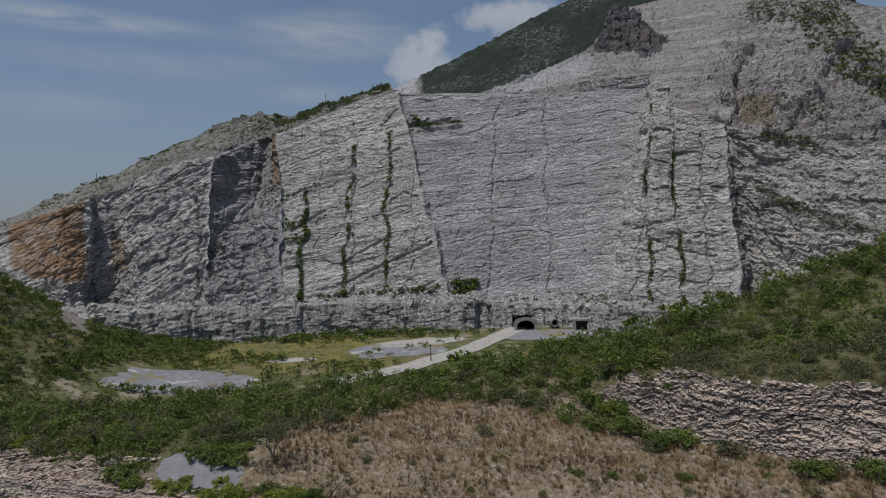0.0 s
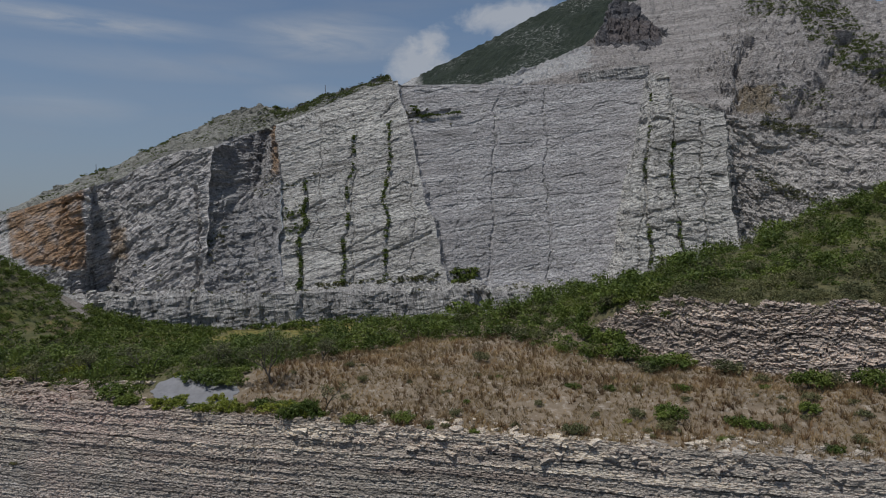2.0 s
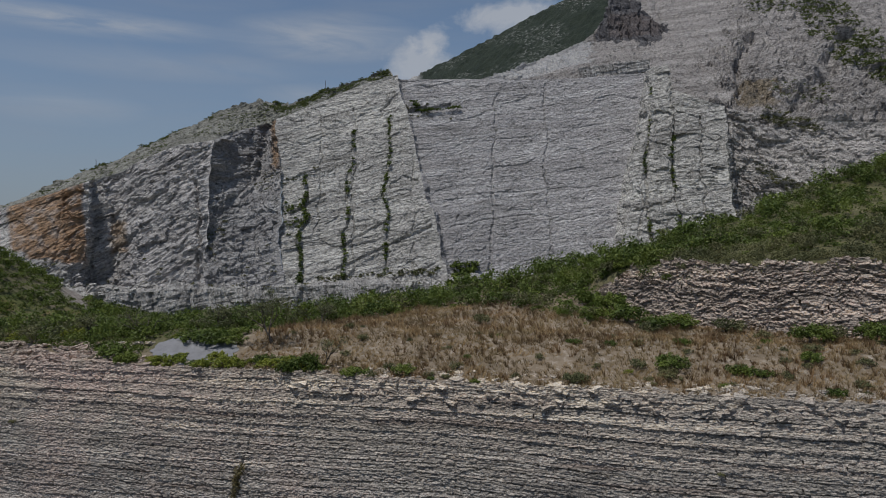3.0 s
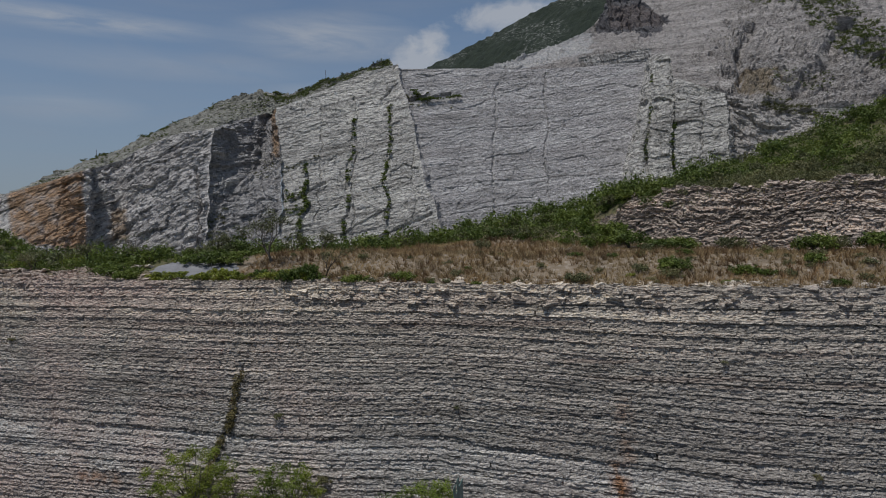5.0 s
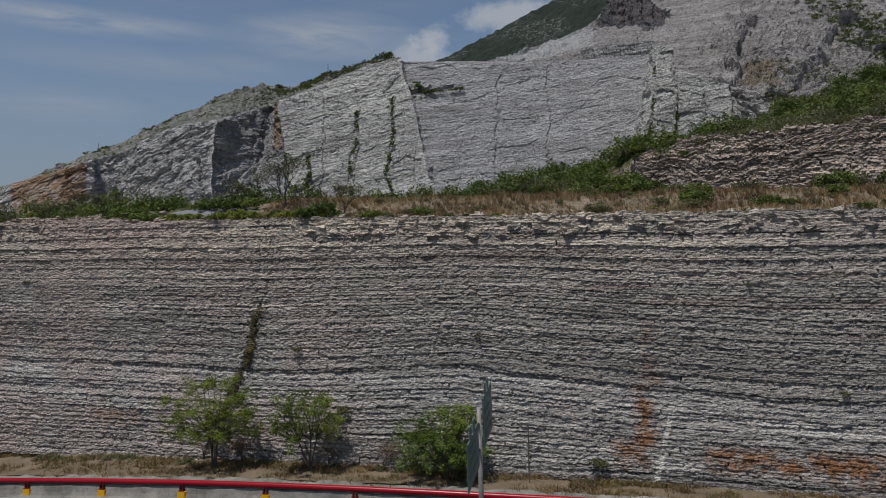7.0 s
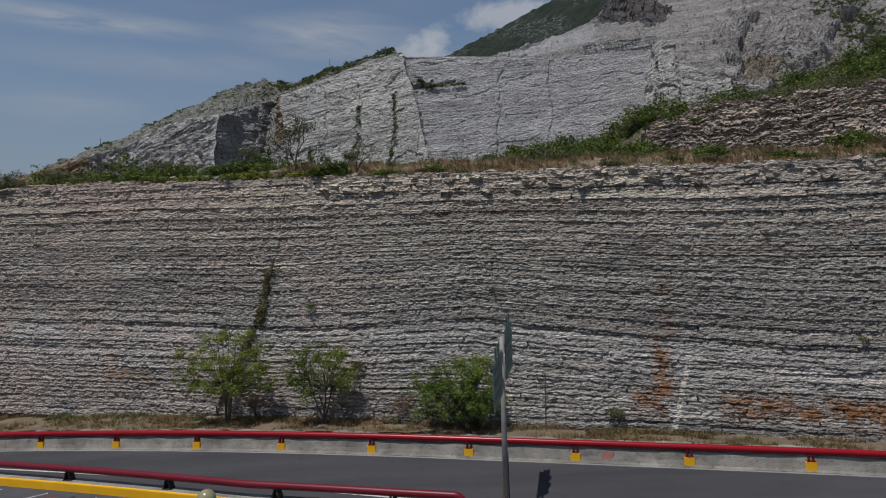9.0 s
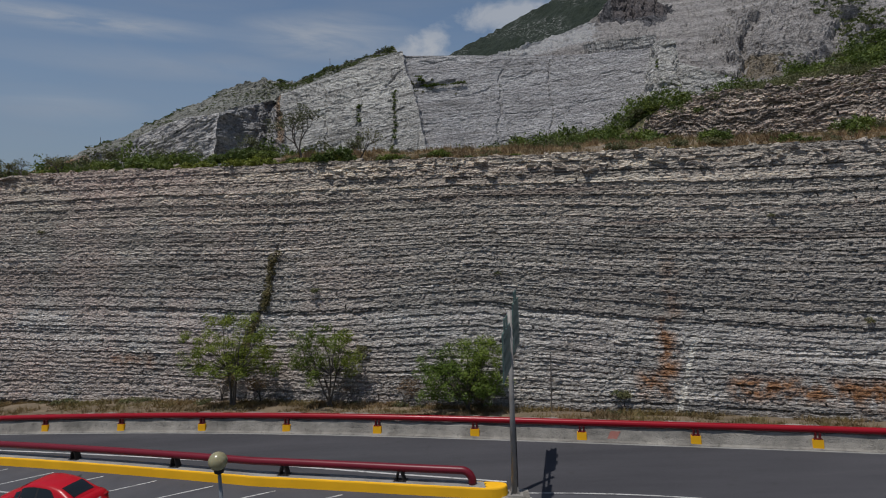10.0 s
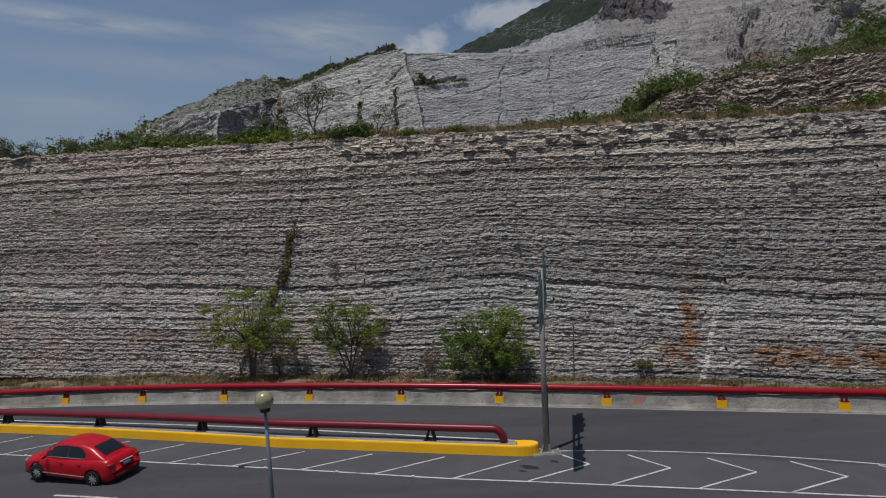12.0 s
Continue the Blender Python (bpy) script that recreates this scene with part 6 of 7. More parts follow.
# broken tilted plates where the cliff's top falls back
r_ = np.random.default_rng(97)
V, F, o = [], [], 0
for i in range(620):
    x = r_.uniform(-46, -19)
    y = float(rim_y(x)) + 0.15 + 4.2 * r_.random() ** 1.2
    if ((x + 19.8) / 5.0) ** 2 + ((y - 46.0) / 3.4) ** 2 < 1:
        continue
    me = slabs[i % 10]
    v = np.empty(len(me.vertices) * 3, np.float32)
    me.vertices.foreach_get("co", v)
    w = r_.uniform(0.35, 1.05)
    m = np.array(Euler((radians(-18 + 9 * r_.normal()), radians(10 * r_.normal()), radians(25 * r_.normal()))).to_matrix())
    V.append((v.reshape(-1, 3) * np.array([w, 0.75 * w, r_.uniform(0.10, 0.22)])) @ m.T + np.array([x, y, float(land_z(x, y)) + 0.05]))
    F.append(np.array([p.vertices[:] for p in me.polygons]) + o)
    o += len(v) // 3
tagged(new("broken_plates", mesh_from("broken_plates", np.vstack(V), np.vstack(F), M_CLIFF)), "tilted broken rock plates along the cliff's top", "stones", kind="stuff")


# scrub on the far rock
def scrub_on(key, n, v0, v1, u0, u1, size, seed, label, material=M_LEAF, patch=0.0, scale=20.0):
    G = GRID[key]
    r = np.random.default_rng(seed)
    rows, cols = G.shape[:2]
    i = (r.uniform(v0, v1, n) * (rows - 1)).astype(int)
    j = (r.uniform(u0, u1, n) * (cols - 1)).astype(int)
    P = G[i, j]
    ok = fbm(P[:, 0] / scale, P[:, 2] / scale * 1.5, 3, seed) > patch
    P = P[ok] - np.array([0, 0, 0.3])
    if len(P):
        scatter_mass("far_scrub", P, r.uniform(0.5, 1.0, len(P)) * size, far_vars, material, label, seed, "scrub")


def scrub_in_cracks(key, lines, per, size, seed, out=0.0):
    G = GRID[key]
    r = np.random.default_rng(seed)
    rows, cols = G.shape[:2]
    P = []
    for u0, v0, u1, v1, half, deep in lines:
        f = r.random(per) ** 1.2
        v = v0 + (v1 - v0) * f
        u = u0 + (u1 - u0) * f + r.normal(size=per) * 0.004
        P.append(G[(v * (rows - 1)).astype(int), np.clip((u * (cols - 1)).astype(int), 0, cols - 1)])
    P = np.vstack(P)
    P = P[vnoise(P[:, 2] / 7, P[:, 0] / 20, seed) > -0.35] + np.array([0, -out, 0.2])
    scatter_mass("far_scrub", P, r.uniform(0.35, 1.0, len(P)) * size, far_vars, M_LEAF, "plants growing in cracks of the quarry face", seed, "scrub")


scrub_in_cracks("mid", MID_CRACKS[:3], 150, 1.5, 501, 1.2)
scrub_in_cracks("back", [(0.43, 0.0, 0.50, 0.92, 1, 1), (0.68, 0.0, 0.68, 0.98, 1, 1)], 30, 0.4, 502, 0.5)
scrub_in_cracks("buttress", [(0.27, 0.0, 0.0, 0.9, 1, 1), (0.52, 0.0, 0.44, 0.75, 1, 1)], 130, 1.3, 503, 1.0)
scrub_in_cracks("back", [(0.20, 0.92, 0.24, 0.83, 1, 1), (0.24, 0.82, 0.38, 0.84, 1, 1)], 60, 1.6, 508, 1.8)
scrub_on("back", 46, 0.06, 0.11, 0.21, 0.37, 2.7, 510, "dark green trees at the foot of the quarry face", M_LEAF, -1)
scrub_on("mid", 130, 0.075, 0.098, 0.05, 0.95, 1.6, 512, "bushes along the foot of the pale quarry face", M_LEAF_OLIVE, 0.0, 9)
scrub_on("mid", 40, 0.3, 0.5, 0.02, 0.16, 1.9, 505, "bushes on a ledge of the quarry face")
scrub_on("back", 60, 0.78, 0.86, 0.12, 0.36, 1.3, 507, "dark scrub on a slipped ledge of the quarry", M_LEAF_OLIVE, 0.1, 12)
scrub_on("ridge", 1700, 0.42, 0.52, 0.0, 1.0, 1.25, 509, "low scrub along the ridge's crest", M_LEAF_FAR)
scrub_on("ridge", 2200, 0.06, 0.46, 0.0, 0.95, 0.9, 511, "patchy scrub on the ridge's slope", M_LEAF_FAR, 0.0, 12)
scrub_on("ridge", 1300, 0.22, 0.53, 0.72, 1.0, 1.15, 513, "dense green scrub on the ridge's top", M_LEAF_FAR, -0.7)


def scrub_band(key, a0, e0, a1, e1, half, n, size, seed, label, material=M_LEAF):
    """Scrub on a ledge between two bearings and elevations as seen from over the road."""
    G = GRID[key].reshape(-1, 3)
    az = np.degrees(np.arctan2(G[:, 0], G[:, 1]))
    el = np.degrees(np.arctan2(G[:, 2] - 34, np.hypot(G[:, 0], G[:, 1])))
    f = np.clip(((az - a0) * (a1 - a0) + (el - e0) * (e1 - e0)) / ((a1 - a0) ** 2 + (e1 - e0) ** 2), 0, 1)
    off = np.hypot(az - a0 - f * (a1 - a0), el - e0 - f * (e1 - e0)) + 0.35 * half * fbm(az * 1.5, el * 1.5, 3, seed)
    P = G[off < half]
    if len(P):
        r = np.random.default_rng(seed)
        P = P[r.integers(0, len(P), n)] - np.array([0, 0, 0.3])
        scatter_mass("far_scrub", P, r.uniform(0.5, 1.0, n) * size, far_vars, material, label, seed, "scrub")


scrub_band("heights", 27.97, 16.8, 33.0, 15.7, 0.75, 520, 1.7, 531, "green woods near the mountain's top", M_LEAF_FAR)
scrub_band("heights", 22.0, 17.0, 26.3, 14.3, 1.7, 330, 0.8, 529, "olive scrub in streaks on the upper slope", M_LEAF_OLIVE)
scrub_band("heights", 32.45, 15.3, 34.8, 11.85, 1.5, 1050, 1.75, 533, "green woods on the upper hillside", M_LEAF_FAR)
scrub_band("heights", 34.8, 11.85, 37.5, 9.5, 1.2, 600, 1.6, 535, "green woods on the upper hillside", M_LEAF_FAR)
scrub_band("heights", 29.65, 9.46, 32.57, 8.4, 0.8, 170, 1.1, 537, "green scrub among the rubble", M_LEAF_FAR)
scrub_band("heights", 28.83, 7.07, 31.96, 5.65, 0.55, 150, 1.2, 539, "brownish-green scrub on a ledge", M_LEAF_OLIVE)
scrub_band("right", 28.83, 7.07, 31.96, 5.65, 0.55, 150, 1.2, 540, "brownish-green scrub on a ledge", M_LEAF_OLIVE)
scrub_band("right", 29.42, 1.49, 36.1, -1.83, 0.5, 260, 1.0, 541, "olive scrub along a slanting ledge", M_LEAF_OLIVE)
scrub_band("right", 28.0, 2.62, 29.42, 1.49, 0.4, 60, 1.0, 543, "olive scrub along a slanting ledge", M_LEAF_OLIVE)
scrub_band("mid", -16.0, 2.86, -11.84, 4.35, 0.3, 26, 1.2, 545, "scrub on a ledge of the quarry face", M_LEAF_OLIVE)
scrub_band("notch", -16.8, 3.2, -15.4, 4.2, 0.7, 40, 1.1, 547, "bushes on the scree of the recess", M_LEAF_OLIVE)
scrub_on("bench", 260, 0.05, 0.9, 0.1, 0.9, 1.3, 521, "scattered scrub on the quarry bench", M_LEAF_OLIVE, 0.0)
scrub_on("left", 160, 0.0, 0.3, 0.2, 0.95, 1.5, 523, "bushes at the foot of the quarry face", M_LEAF_OLIVE, 0.1)
scrub_on("notch", 90, 0.0, 0.35, 0.2, 0.95, 1.4, 525, "bushes on scree below the recess", M_LEAF_OLIVE, 0.1)


# fallen blocks on the bench and below the rust-stained slab
def fallen_blocks(key, n, v0, v1, u0, u1, lo, hi, seed, label, material):
    G = GRID[key]
    r = np.random.default_rng(seed)
    rows, cols = G.shape[:2]
    V, F, o = [], [], 0
    for i in range(n):
        c = G[int(r.uniform(v0, v1) * (rows - 1)), int(r.uniform(u0, u1) * (cols - 1))]
        me = slabs[i % 10]
        v = np.empty(len(me.vertices) * 3, np.float32)
        me.vertices.foreach_get("co", v)
        m = np.array(Euler(r.uniform(0, 6.28, 3)).to_matrix())
        v = (v.reshape(-1, 3) * np.array([1, r.uniform(0.6, 1), r.uniform(0.5, 0.9)])) @ m.T * (lo + (hi - lo) * r.random() ** 2.5) + c
        V.append(v)
        F.append(np.array([p.vertices[:] for p in me.polygons]) + o)
        o += len(v)
    tagged(new("fallen_blocks", mesh_from("fallen_blocks", np.vstack(V), np.vstack(F), material)), label, "rubble", kind="stuff")


fallen_blocks("bench", 420, 0.0, 0.55, 0.02, 0.98, 0.8, 3.6, 601, "pale fallen blocks along the quarry bench", M_QUARRY)
fallen_blocks("left", 480, 0.03, 0.16, 0.10, 0.40, 0.8, 3.6, 603, "heap of pale fallen blocks below the slab", M_QUARRY)


# ---------------------------------------------------------------- road furniture
def strip(points, width, z=0.006, step=0.5):
    """A painted line along points in plan, laid on the road."""
    P = np.asarray(points, float)
    seg = np.r_[0, np.cumsum(np.hypot(*np.diff(P, axis=0).T))]
    s = np.linspace(0, seg[-1], max(2, int(seg[-1] / step) + 1))
    x, y = np.interp(s, seg, P[:, 0]), np.interp(s, seg, P[:, 1])
    tx, ty = np.gradient(x), np.gradient(y)
    n = np.hypot(tx, ty) + 1e-9
    w = width / 2 * (1 + 0.12 * vnoise(s * 3, 1, 5))
    L = np.stack([x - ty / n * w, y + tx / n * w, road_z(x) + z], -1)
    R = np.stack([x + ty / n * w, y - tx / n * w, road_z(x) + z], -1)
    k = len(s)
    i = np.arange(k - 1)
    return np.vstack([L, R]), np.stack([i, i + 1, i + k + 1, i + k], -1)


def bay_line_y(x):
    return np.interp(x, (-60, -24.2, -15.6, -4.6, 6.76, 30), (38.5, 26.0, 23.46, 20.58, 18.44, 14.0))


def median_front_y(x):
    return np.interp(x, (-60, -26.9, -11.3, -4.6, -1.7), (43, 29.5, 24.45, 22.9, 22.3))


lane_x = np.linspace(-60, 30, 120)
lane_far = np.interp(lane_x, (-60, -26.9, -11.3, -4.6, -0.4, 3.25, 7.8, 10.7, 30), (43, 29.5, 24.45, 22.9, 22.6, 22.2, 20.9, 20.2, 15.6))
lane_rows = np.array([bay_line_y(lane_x) + f * (lane_far - bay_line_y(lane_x)) for f in np.linspace(0, 1, 6)])
k_ = Mat("grey_parking_asphalt", 0.9)
lane_c = k_.mix(k_.ramp(k_.noise(0.5, 6, 0.6), [(0.35, 0.0), (0.7, 1.0)]), (0.077, 0.076, 0.083), (0.058, 0.057, 0.063))
lane_c = k_.mix(k_.ramp(k_.noise(1.1, 4), [(0.66, 0.0), (0.74, 0.6)]), lane_c, (0.045, 0.043, 0.042))
k_.bump(k_.noise(55, 3), 0.4, 0.01)
tagged(sheet("parking_lane", np.broadcast_to(lane_x, lane_rows.shape), lane_rows, road_z(np.broadcast_to(lane_x, lane_rows.shape)) + 0.003, k_.color(lane_c), True), "lighter grey asphalt of the hatched parking lane", "road", kind="structure")
MARK = dict(category="road marking", kind="structure")
lx = np.linspace(-45, 26, 60)
tagged(new("road_marking", mesh_from("road_marking", *strip(np.stack([lx, bay_line_y(lx)], -1), 0.085), M_WHITE)), "long white line along the parking lane", **MARK)
for i in range(-9, 5):
    x0 = -4.26 + 2.85 * i
    if x0 > -3:
        continue
    y0 = float(bay_line_y(x0))
    x1 = x0 + 2.6
    y1 = float(median_front_y(x1)) - 0.35
    tagged(new("road_marking", mesh_from("road_marking", *strip([(x0, y0), (x1, y1)], 0.075, 0.008), M_WHITE)), "thin slanted white hatching line", **MARK)
for i in range(7):
    x0, yb = -0.35 + 2.72 * i, 0.6 * i
    tip = (x0 + 1.1, 21.3 - yb)
    tagged(new("road_marking", mesh_from("road_marking", *join([strip([(x0, 22.6 - yb * 0.95), tip], 0.08, 0.008), strip([tip, (x0 - 1.3, float(bay_line_y(x0 - 1.3)) + 0.04)], 0.08, 0.010)]), M_WHITE)), "white chevron painted on the asphalt", **MARK)
fx = np.linspace(-0.4, 26, 40)
tagged(new("road_marking", mesh_from("road_marking", *strip(np.stack([fx, 22.66 - 0.06 * fx - 0.016 * fx ** 2 * (fx < 99) * 0.9], -1), 0.075), M_WHITE)), "worn white line edging the chevrons", **MARK)
wx = np.linspace(-60, -0.8, 60)
tagged(new("road_marking", mesh_from("road_marking", *strip(np.stack([wx, np.interp(wx, (-60, -27, -5.4, -0.8), (45, 31.3, 24.95, 23.75))], -1), 0.12), M_WHITE)), "white edge line behind the median", **MARK)
for x0 in (-24.5, -18.6, -12.7):
    tagged(new("road_marking", mesh_from("road_marking", *strip([(x0, 20.67 - 0.24 * (x0 + 17.07)), (x0 + 2.6, 20.67 - 0.24 * (x0 + 19.67))], 0.11), M_WHITE)), "short white lane dash", **MARK)
tagged(new("road_marking", mesh_from("road_marking", *strip([(ax_, float(far_kerb_y(ax_)) - 0.34) for ax_ in np.linspace(-60, 40, 80)], 0.16), concrete_mat("dusty_gutter", (0.30, 0.29, 0.27), (0.20, 0.195, 0.18)))), "dusty pale gutter strip along the apron", **MARK)


def build_median():
    """Low island with a yellow front kerb and a rounded nose."""
    ob = thing("median_kerb", (0, 0, 0), "low median island with a yellow painted kerb", "kerb")
    xs = np.linspace(-60, -1.75, 140)
    front = np.stack([xs, median_front_y(xs)], -1)
    a = np.linspace(-math.pi / 2, math.pi / 2, 13)
    c = np.array([-1.5, 22.63])
    nose = np.stack([c[0] + 0.62 * np.cos(a), c[1] + 0.34 * np.sin(a)], -1)
    xb = np.linspace(-1.75, -60, 140)
    rear = np.stack([xb, median_front_y(xb) + 0.66], -1)
    line = np.vstack([front, nose, rear])
    t = np.gradient(line, axis=0)
    t /= np.linalg.norm(t, axis=1)[:, None]
    inn = np.stack([-t[:, 1], t[:, 0]], -1)
    rows = []
    for off, h in ((-0.03, -0.04), (0.0, 0.34), (0.02, 0.385), (0.06, 0.40), (0.17, 0.40), (0.18, 0.34)):
        q = line + inn * off
        rows.append(np.stack([q[:, 0], q[:, 1], road_z(q[:, 0]) + h + 0.006 * vnoise(np.arange(len(q)) * 0.7, off * 50, 3)], -1))
    P = np.array(rows)
    n = P.shape[1]
    part("kerb", mesh_from("kerb", P[:4].reshape(-1, 3), grid_faces(4, n), M_YELLOW), None, ob, "yellow painted kerb face")
    cf = grid_faces(3, n)
    at_nose = (P[3:].reshape(-1, 3)[cf].mean(1)[:, 0] > -1.65)
    part("coping", mesh_from("coping", P[3:].reshape(-1, 3), cf[~at_nose], M_CONCRETE), None, ob, "pale bare concrete coping")
    part("nose_coping", mesh_from("nose_coping", P[3:].reshape(-1, 3), cf[at_nose], M_YELLOW), None, ob, "yellow painted coping")
    m = len(xs)
    fill = np.array([np.stack([xs, median_front_y(xs) + d, road_z(xs) + 0.385], -1) for d in (0.15, 0.34, 0.52)])
    part("infill", mesh_from("infill", fill.reshape(-1, 3), grid_faces(3, m), M_CONCRETE), None, ob, "pale dusty concrete top")
    aa = np.linspace(-math.pi / 2, math.pi / 2, 13)
    tip = np.array([[(-1.75, 22.63, 0.392)] * 13, [(c[0] - 0.12 + 0.60 * math.cos(v), c[1] + 0.22 * math.sin(v), 0.394) for v in aa]])
    part("nose_cap", mesh_from("nose_cap", tip.reshape(-1, 3), grid_faces(2, 13), M_YELLOW), None, ob, "yellow painted top of the nose")
    return ob


build_median()


def pipe_rail(name, label, line, height, radius, posts, block, end=None, paint=M_RED):
    """A guard rail made of one thick pipe on short posts; line gives the plan, end bends it down to the ground."""
    ob = thing(name, (0, 0, 0), label, "guard rail")
    P = np.stack([line[:, 0], line[:, 1], road_z(line[:, 0]) + height], -1)
    if end is not None:
        d = P[-1] - P[-2]
        d /= np.linalg.norm(d)
        r = 0.42
        bend = [P[-1] + d * r * math.sin(a) + np.array([0, 0, -r * (1 - math.cos(a))]) for a in np.linspace(0.15, math.pi / 2, 8)]
        P = np.vstack([P, bend, [bend[-1] + np.array([0, 0, -(height - r - end)])]])
    part("pipe", quads_to_mesh("pipe", tube(P, radius, 20), paint, True), None, ob, "glossy dark-red steel pipe")
    for x, y, turn in posts:
        g = float(road_z(x))
        m = pose(x, y, g, 0, 0, turn)
        base = 0.0
        if block:
            bm = bmesh.new()
            box(bm, -0.24, 0.24, -0.22, 0.22, -0.1, 0.44, 0.02)
            for v in bm.verts:
                if v.co.z > 0.3:
                    v.co.x *= 0.9
                    v.co.y *= 0.85
            part("block", bm, M_YELLOW, ob, "yellow painted concrete block").matrix_basis = m
            base = 0.44
            for sx in (-0.09, 0.09):
                bm = bmesh.new()
                box(bm, sx - 0.035, sx + 0.035, -0.15, -0.03, base - 0.02, height - radius * 0.8, 0.006)
                part("post", bm, M_REDDARK, ob).matrix_basis = m
            bm = bmesh.new()
            box(bm, -0.18, 0.18, -0.18, 0.02, base, base + 0.035, 0.006)
            part("base_plate", bm, M_REDDARK, ob).matrix_basis = m
        else:
            for sx in (-0.075, 0.075):
                bm = bmesh.new()
                box(bm, sx - 0.025, sx + 0.025, -0.16, 0.16, 0.36, height - radius * 0.75, 0.006)
                for v in bm.verts:
                    if v.co.z < 0.45:
                        v.co.x += 0.10 * (1 if sx > 0 else -1)
                part("saddle_plate", bm, M_BLACK, ob).matrix_basis = m
            bm = bmesh.new()
            box(bm, -0.26, 0.26, -0.18, 0.18, 0.385, 0.41, 0.005)
            part("base_plate", bm, M_BLACK, ob).matrix_basis = m
    return ob


M_REDDARK = paint_mat("dark_red_post_paint", (0.13, 0.012, 0.015), (0.05, 0.012, 0.01), 0.5, 0.6)
px_ = np.array([-62, -57, -52, -46.9, -41.7, -36.6, -31.3, -26.4, -21.45, -16.49, -11.6, -6.7, -1.78, 3.25, 8.25, 13.22, 18.2, 23.2, 28.2, 33.2, 38.2])
rail_line_x = np.linspace(-64, 40, 210)
pipe_rail("pipe_guardrail", "long dark-red pipe rail on yellow concrete blocks beside the road", np.stack([rail_line_x, far_kerb_y(rail_line_x) + 0.12], -1), 0.83, 0.15, [(x, float(far_kerb_y(x)) + 0.04, -11.5) for x in px_], True)
nx_ = np.linspace(-60, -2.62, 140)
near_posts = [-5.05, -10.0, -15.3, -20.9, -26.7, -32.5, -38.5]
pipe_rail("pipe_guardrail", "dull dark-red pipe rail bent down at its end on the median", np.stack([nx_, median_front_y(nx_) + 0.40], -1), 0.90, 0.155, [(x, float(median_front_y(x)) + 0.40, -13) for x in near_posts], False, end=0.36, paint=M_RED_OLD)

# splash of red paint on the apron
bm = bmesh.new()
vs_ = [bm.verts.new((x, y, z)) for x, y, z in ((4.30, float(far_kerb_y(4.30)) - 0.15, 0.04), (4.72, float(far_kerb_y(4.72)) - 0.15, 0.04), (5.0, float(far_kerb_y(5.0)) - 0.005, 0.50), (4.55, float(far_kerb_y(4.55)) - 0.005, 0.50))]
bm.faces.new(vs_)
tagged(part("paint_patch", bm, paint_mat("faded_red_paint", (0.36, 0.15, 0.12), (0.36, 0.33, 0.30), 0.9, 0.5)), "faded red paint patch on the concrete apron", "paint patch", kind="structure")


# ---------------------------------------------------------------- sign pole, lamp, thin pipe
M_FAINT = plain_mat("faded_sign_letters", (0.11, 0.16, 0.14), 0.6)


def sign_pole():
    ob = thing("sign_pole", (-0.6, 22.63, 0), "tall grey steel road-sign pole with two green sign boards", "road sign")
    steel = plain_mat("weathered_grey_steel", (0.31, 0.29, 0.265), 0.65, 0.2, 0.4, 0.6, 2.0)
    green = plain_mat("dull_green_sign", (0.11, 0.185, 0.16), 0.5, 0.1, 0.5, 0.4, 2.0)
    part("pole", quads_to_mesh("pole", tube([(0, 0, 0), (0.0, 0, 3.5), (0.02, 0, 7.1)], [0.12, 0.10, 0.085], 14), steel, True), None, ob)
    bm = bmesh.new()
    box(bm, -0.3, 0.3, -0.3, 0.3, -0.02, 0.05, 0.01)
    part("base_plate", bm, steel, ob)
    bm = bmesh.new()
    box(bm, -0.55, 0.55, -0.42, 0.36, -0.06, 0.03, 0.02)
    part("footing", bm, M_APRON, ob, "pale concrete footing")
    for a in range(4):
        bm = bmesh.new()
        box(bm, -0.012, 0.012, 0.12, 0.27, 0.04, 0.32, 0.003)
        for v in bm.verts:
            if v.co.z > 0.2 and v.co.y > 0.2:
                v.co.y = 0.15
        part("gusset", bm, steel, ob).matrix_basis = pose(0, 0, 0, 0, 0, 45 + 90 * a)
    part("conduit", quads_to_mesh("conduit", tube([(0.125, -0.03, 0.3), (0.115, -0.03, 2.6)], 0.018, 6), M_BLACK), None, ob)
    ax_ = 0.205
    ay_ = 0.979
    for h in (5.5, 6.5):
        part("cross_arm", quads_to_mesh("cross_arm", tube([(-ax_ * 3.0, -ay_ * 3.0, h), (ax_ * 3.3, ay_ * 3.3, h)], 0.05, 8), M_BLACK), None, ob)
    turn = math.degrees(math.atan2(ay_, ax_))
    for lo, hi, z0, z1, tab in ((-3.0, -0.55, 5.1, 6.75, -1), (0.75, 3.3, 5.25, 7.25, 1)):
        bm = bmesh.new()
        box(bm, lo, hi, -0.02, 0.02, z0, z1, 0.012)
        board = part("sign_board", bm, green, ob, "dull green sign board seen nearly edge-on")
        board.matrix_basis = pose(0.05, -0.08, 0, 0, 0, turn)
        for k in range(3):
            bm = bmesh.new()
            box(bm, lo + 0.3, hi - 0.4 - 0.25 * k, -0.034, -0.024, z0 + 0.35 + 0.45 * k, z0 + 0.52 + 0.45 * k)
            part("lettering_bar", bm, M_FAINT, board, "pale unreadable lettering bar")
        for k in range(2):
            bm = bmesh.new()
            box(bm, lo + 0.55 + 0.75 * k, lo + 0.95 + 0.75 * k, -0.018, 0.018, z1 - 0.02, z1 + 0.42, 0.01)
            part("sign_tab", bm, green, board)
    return ob


sign_pole()


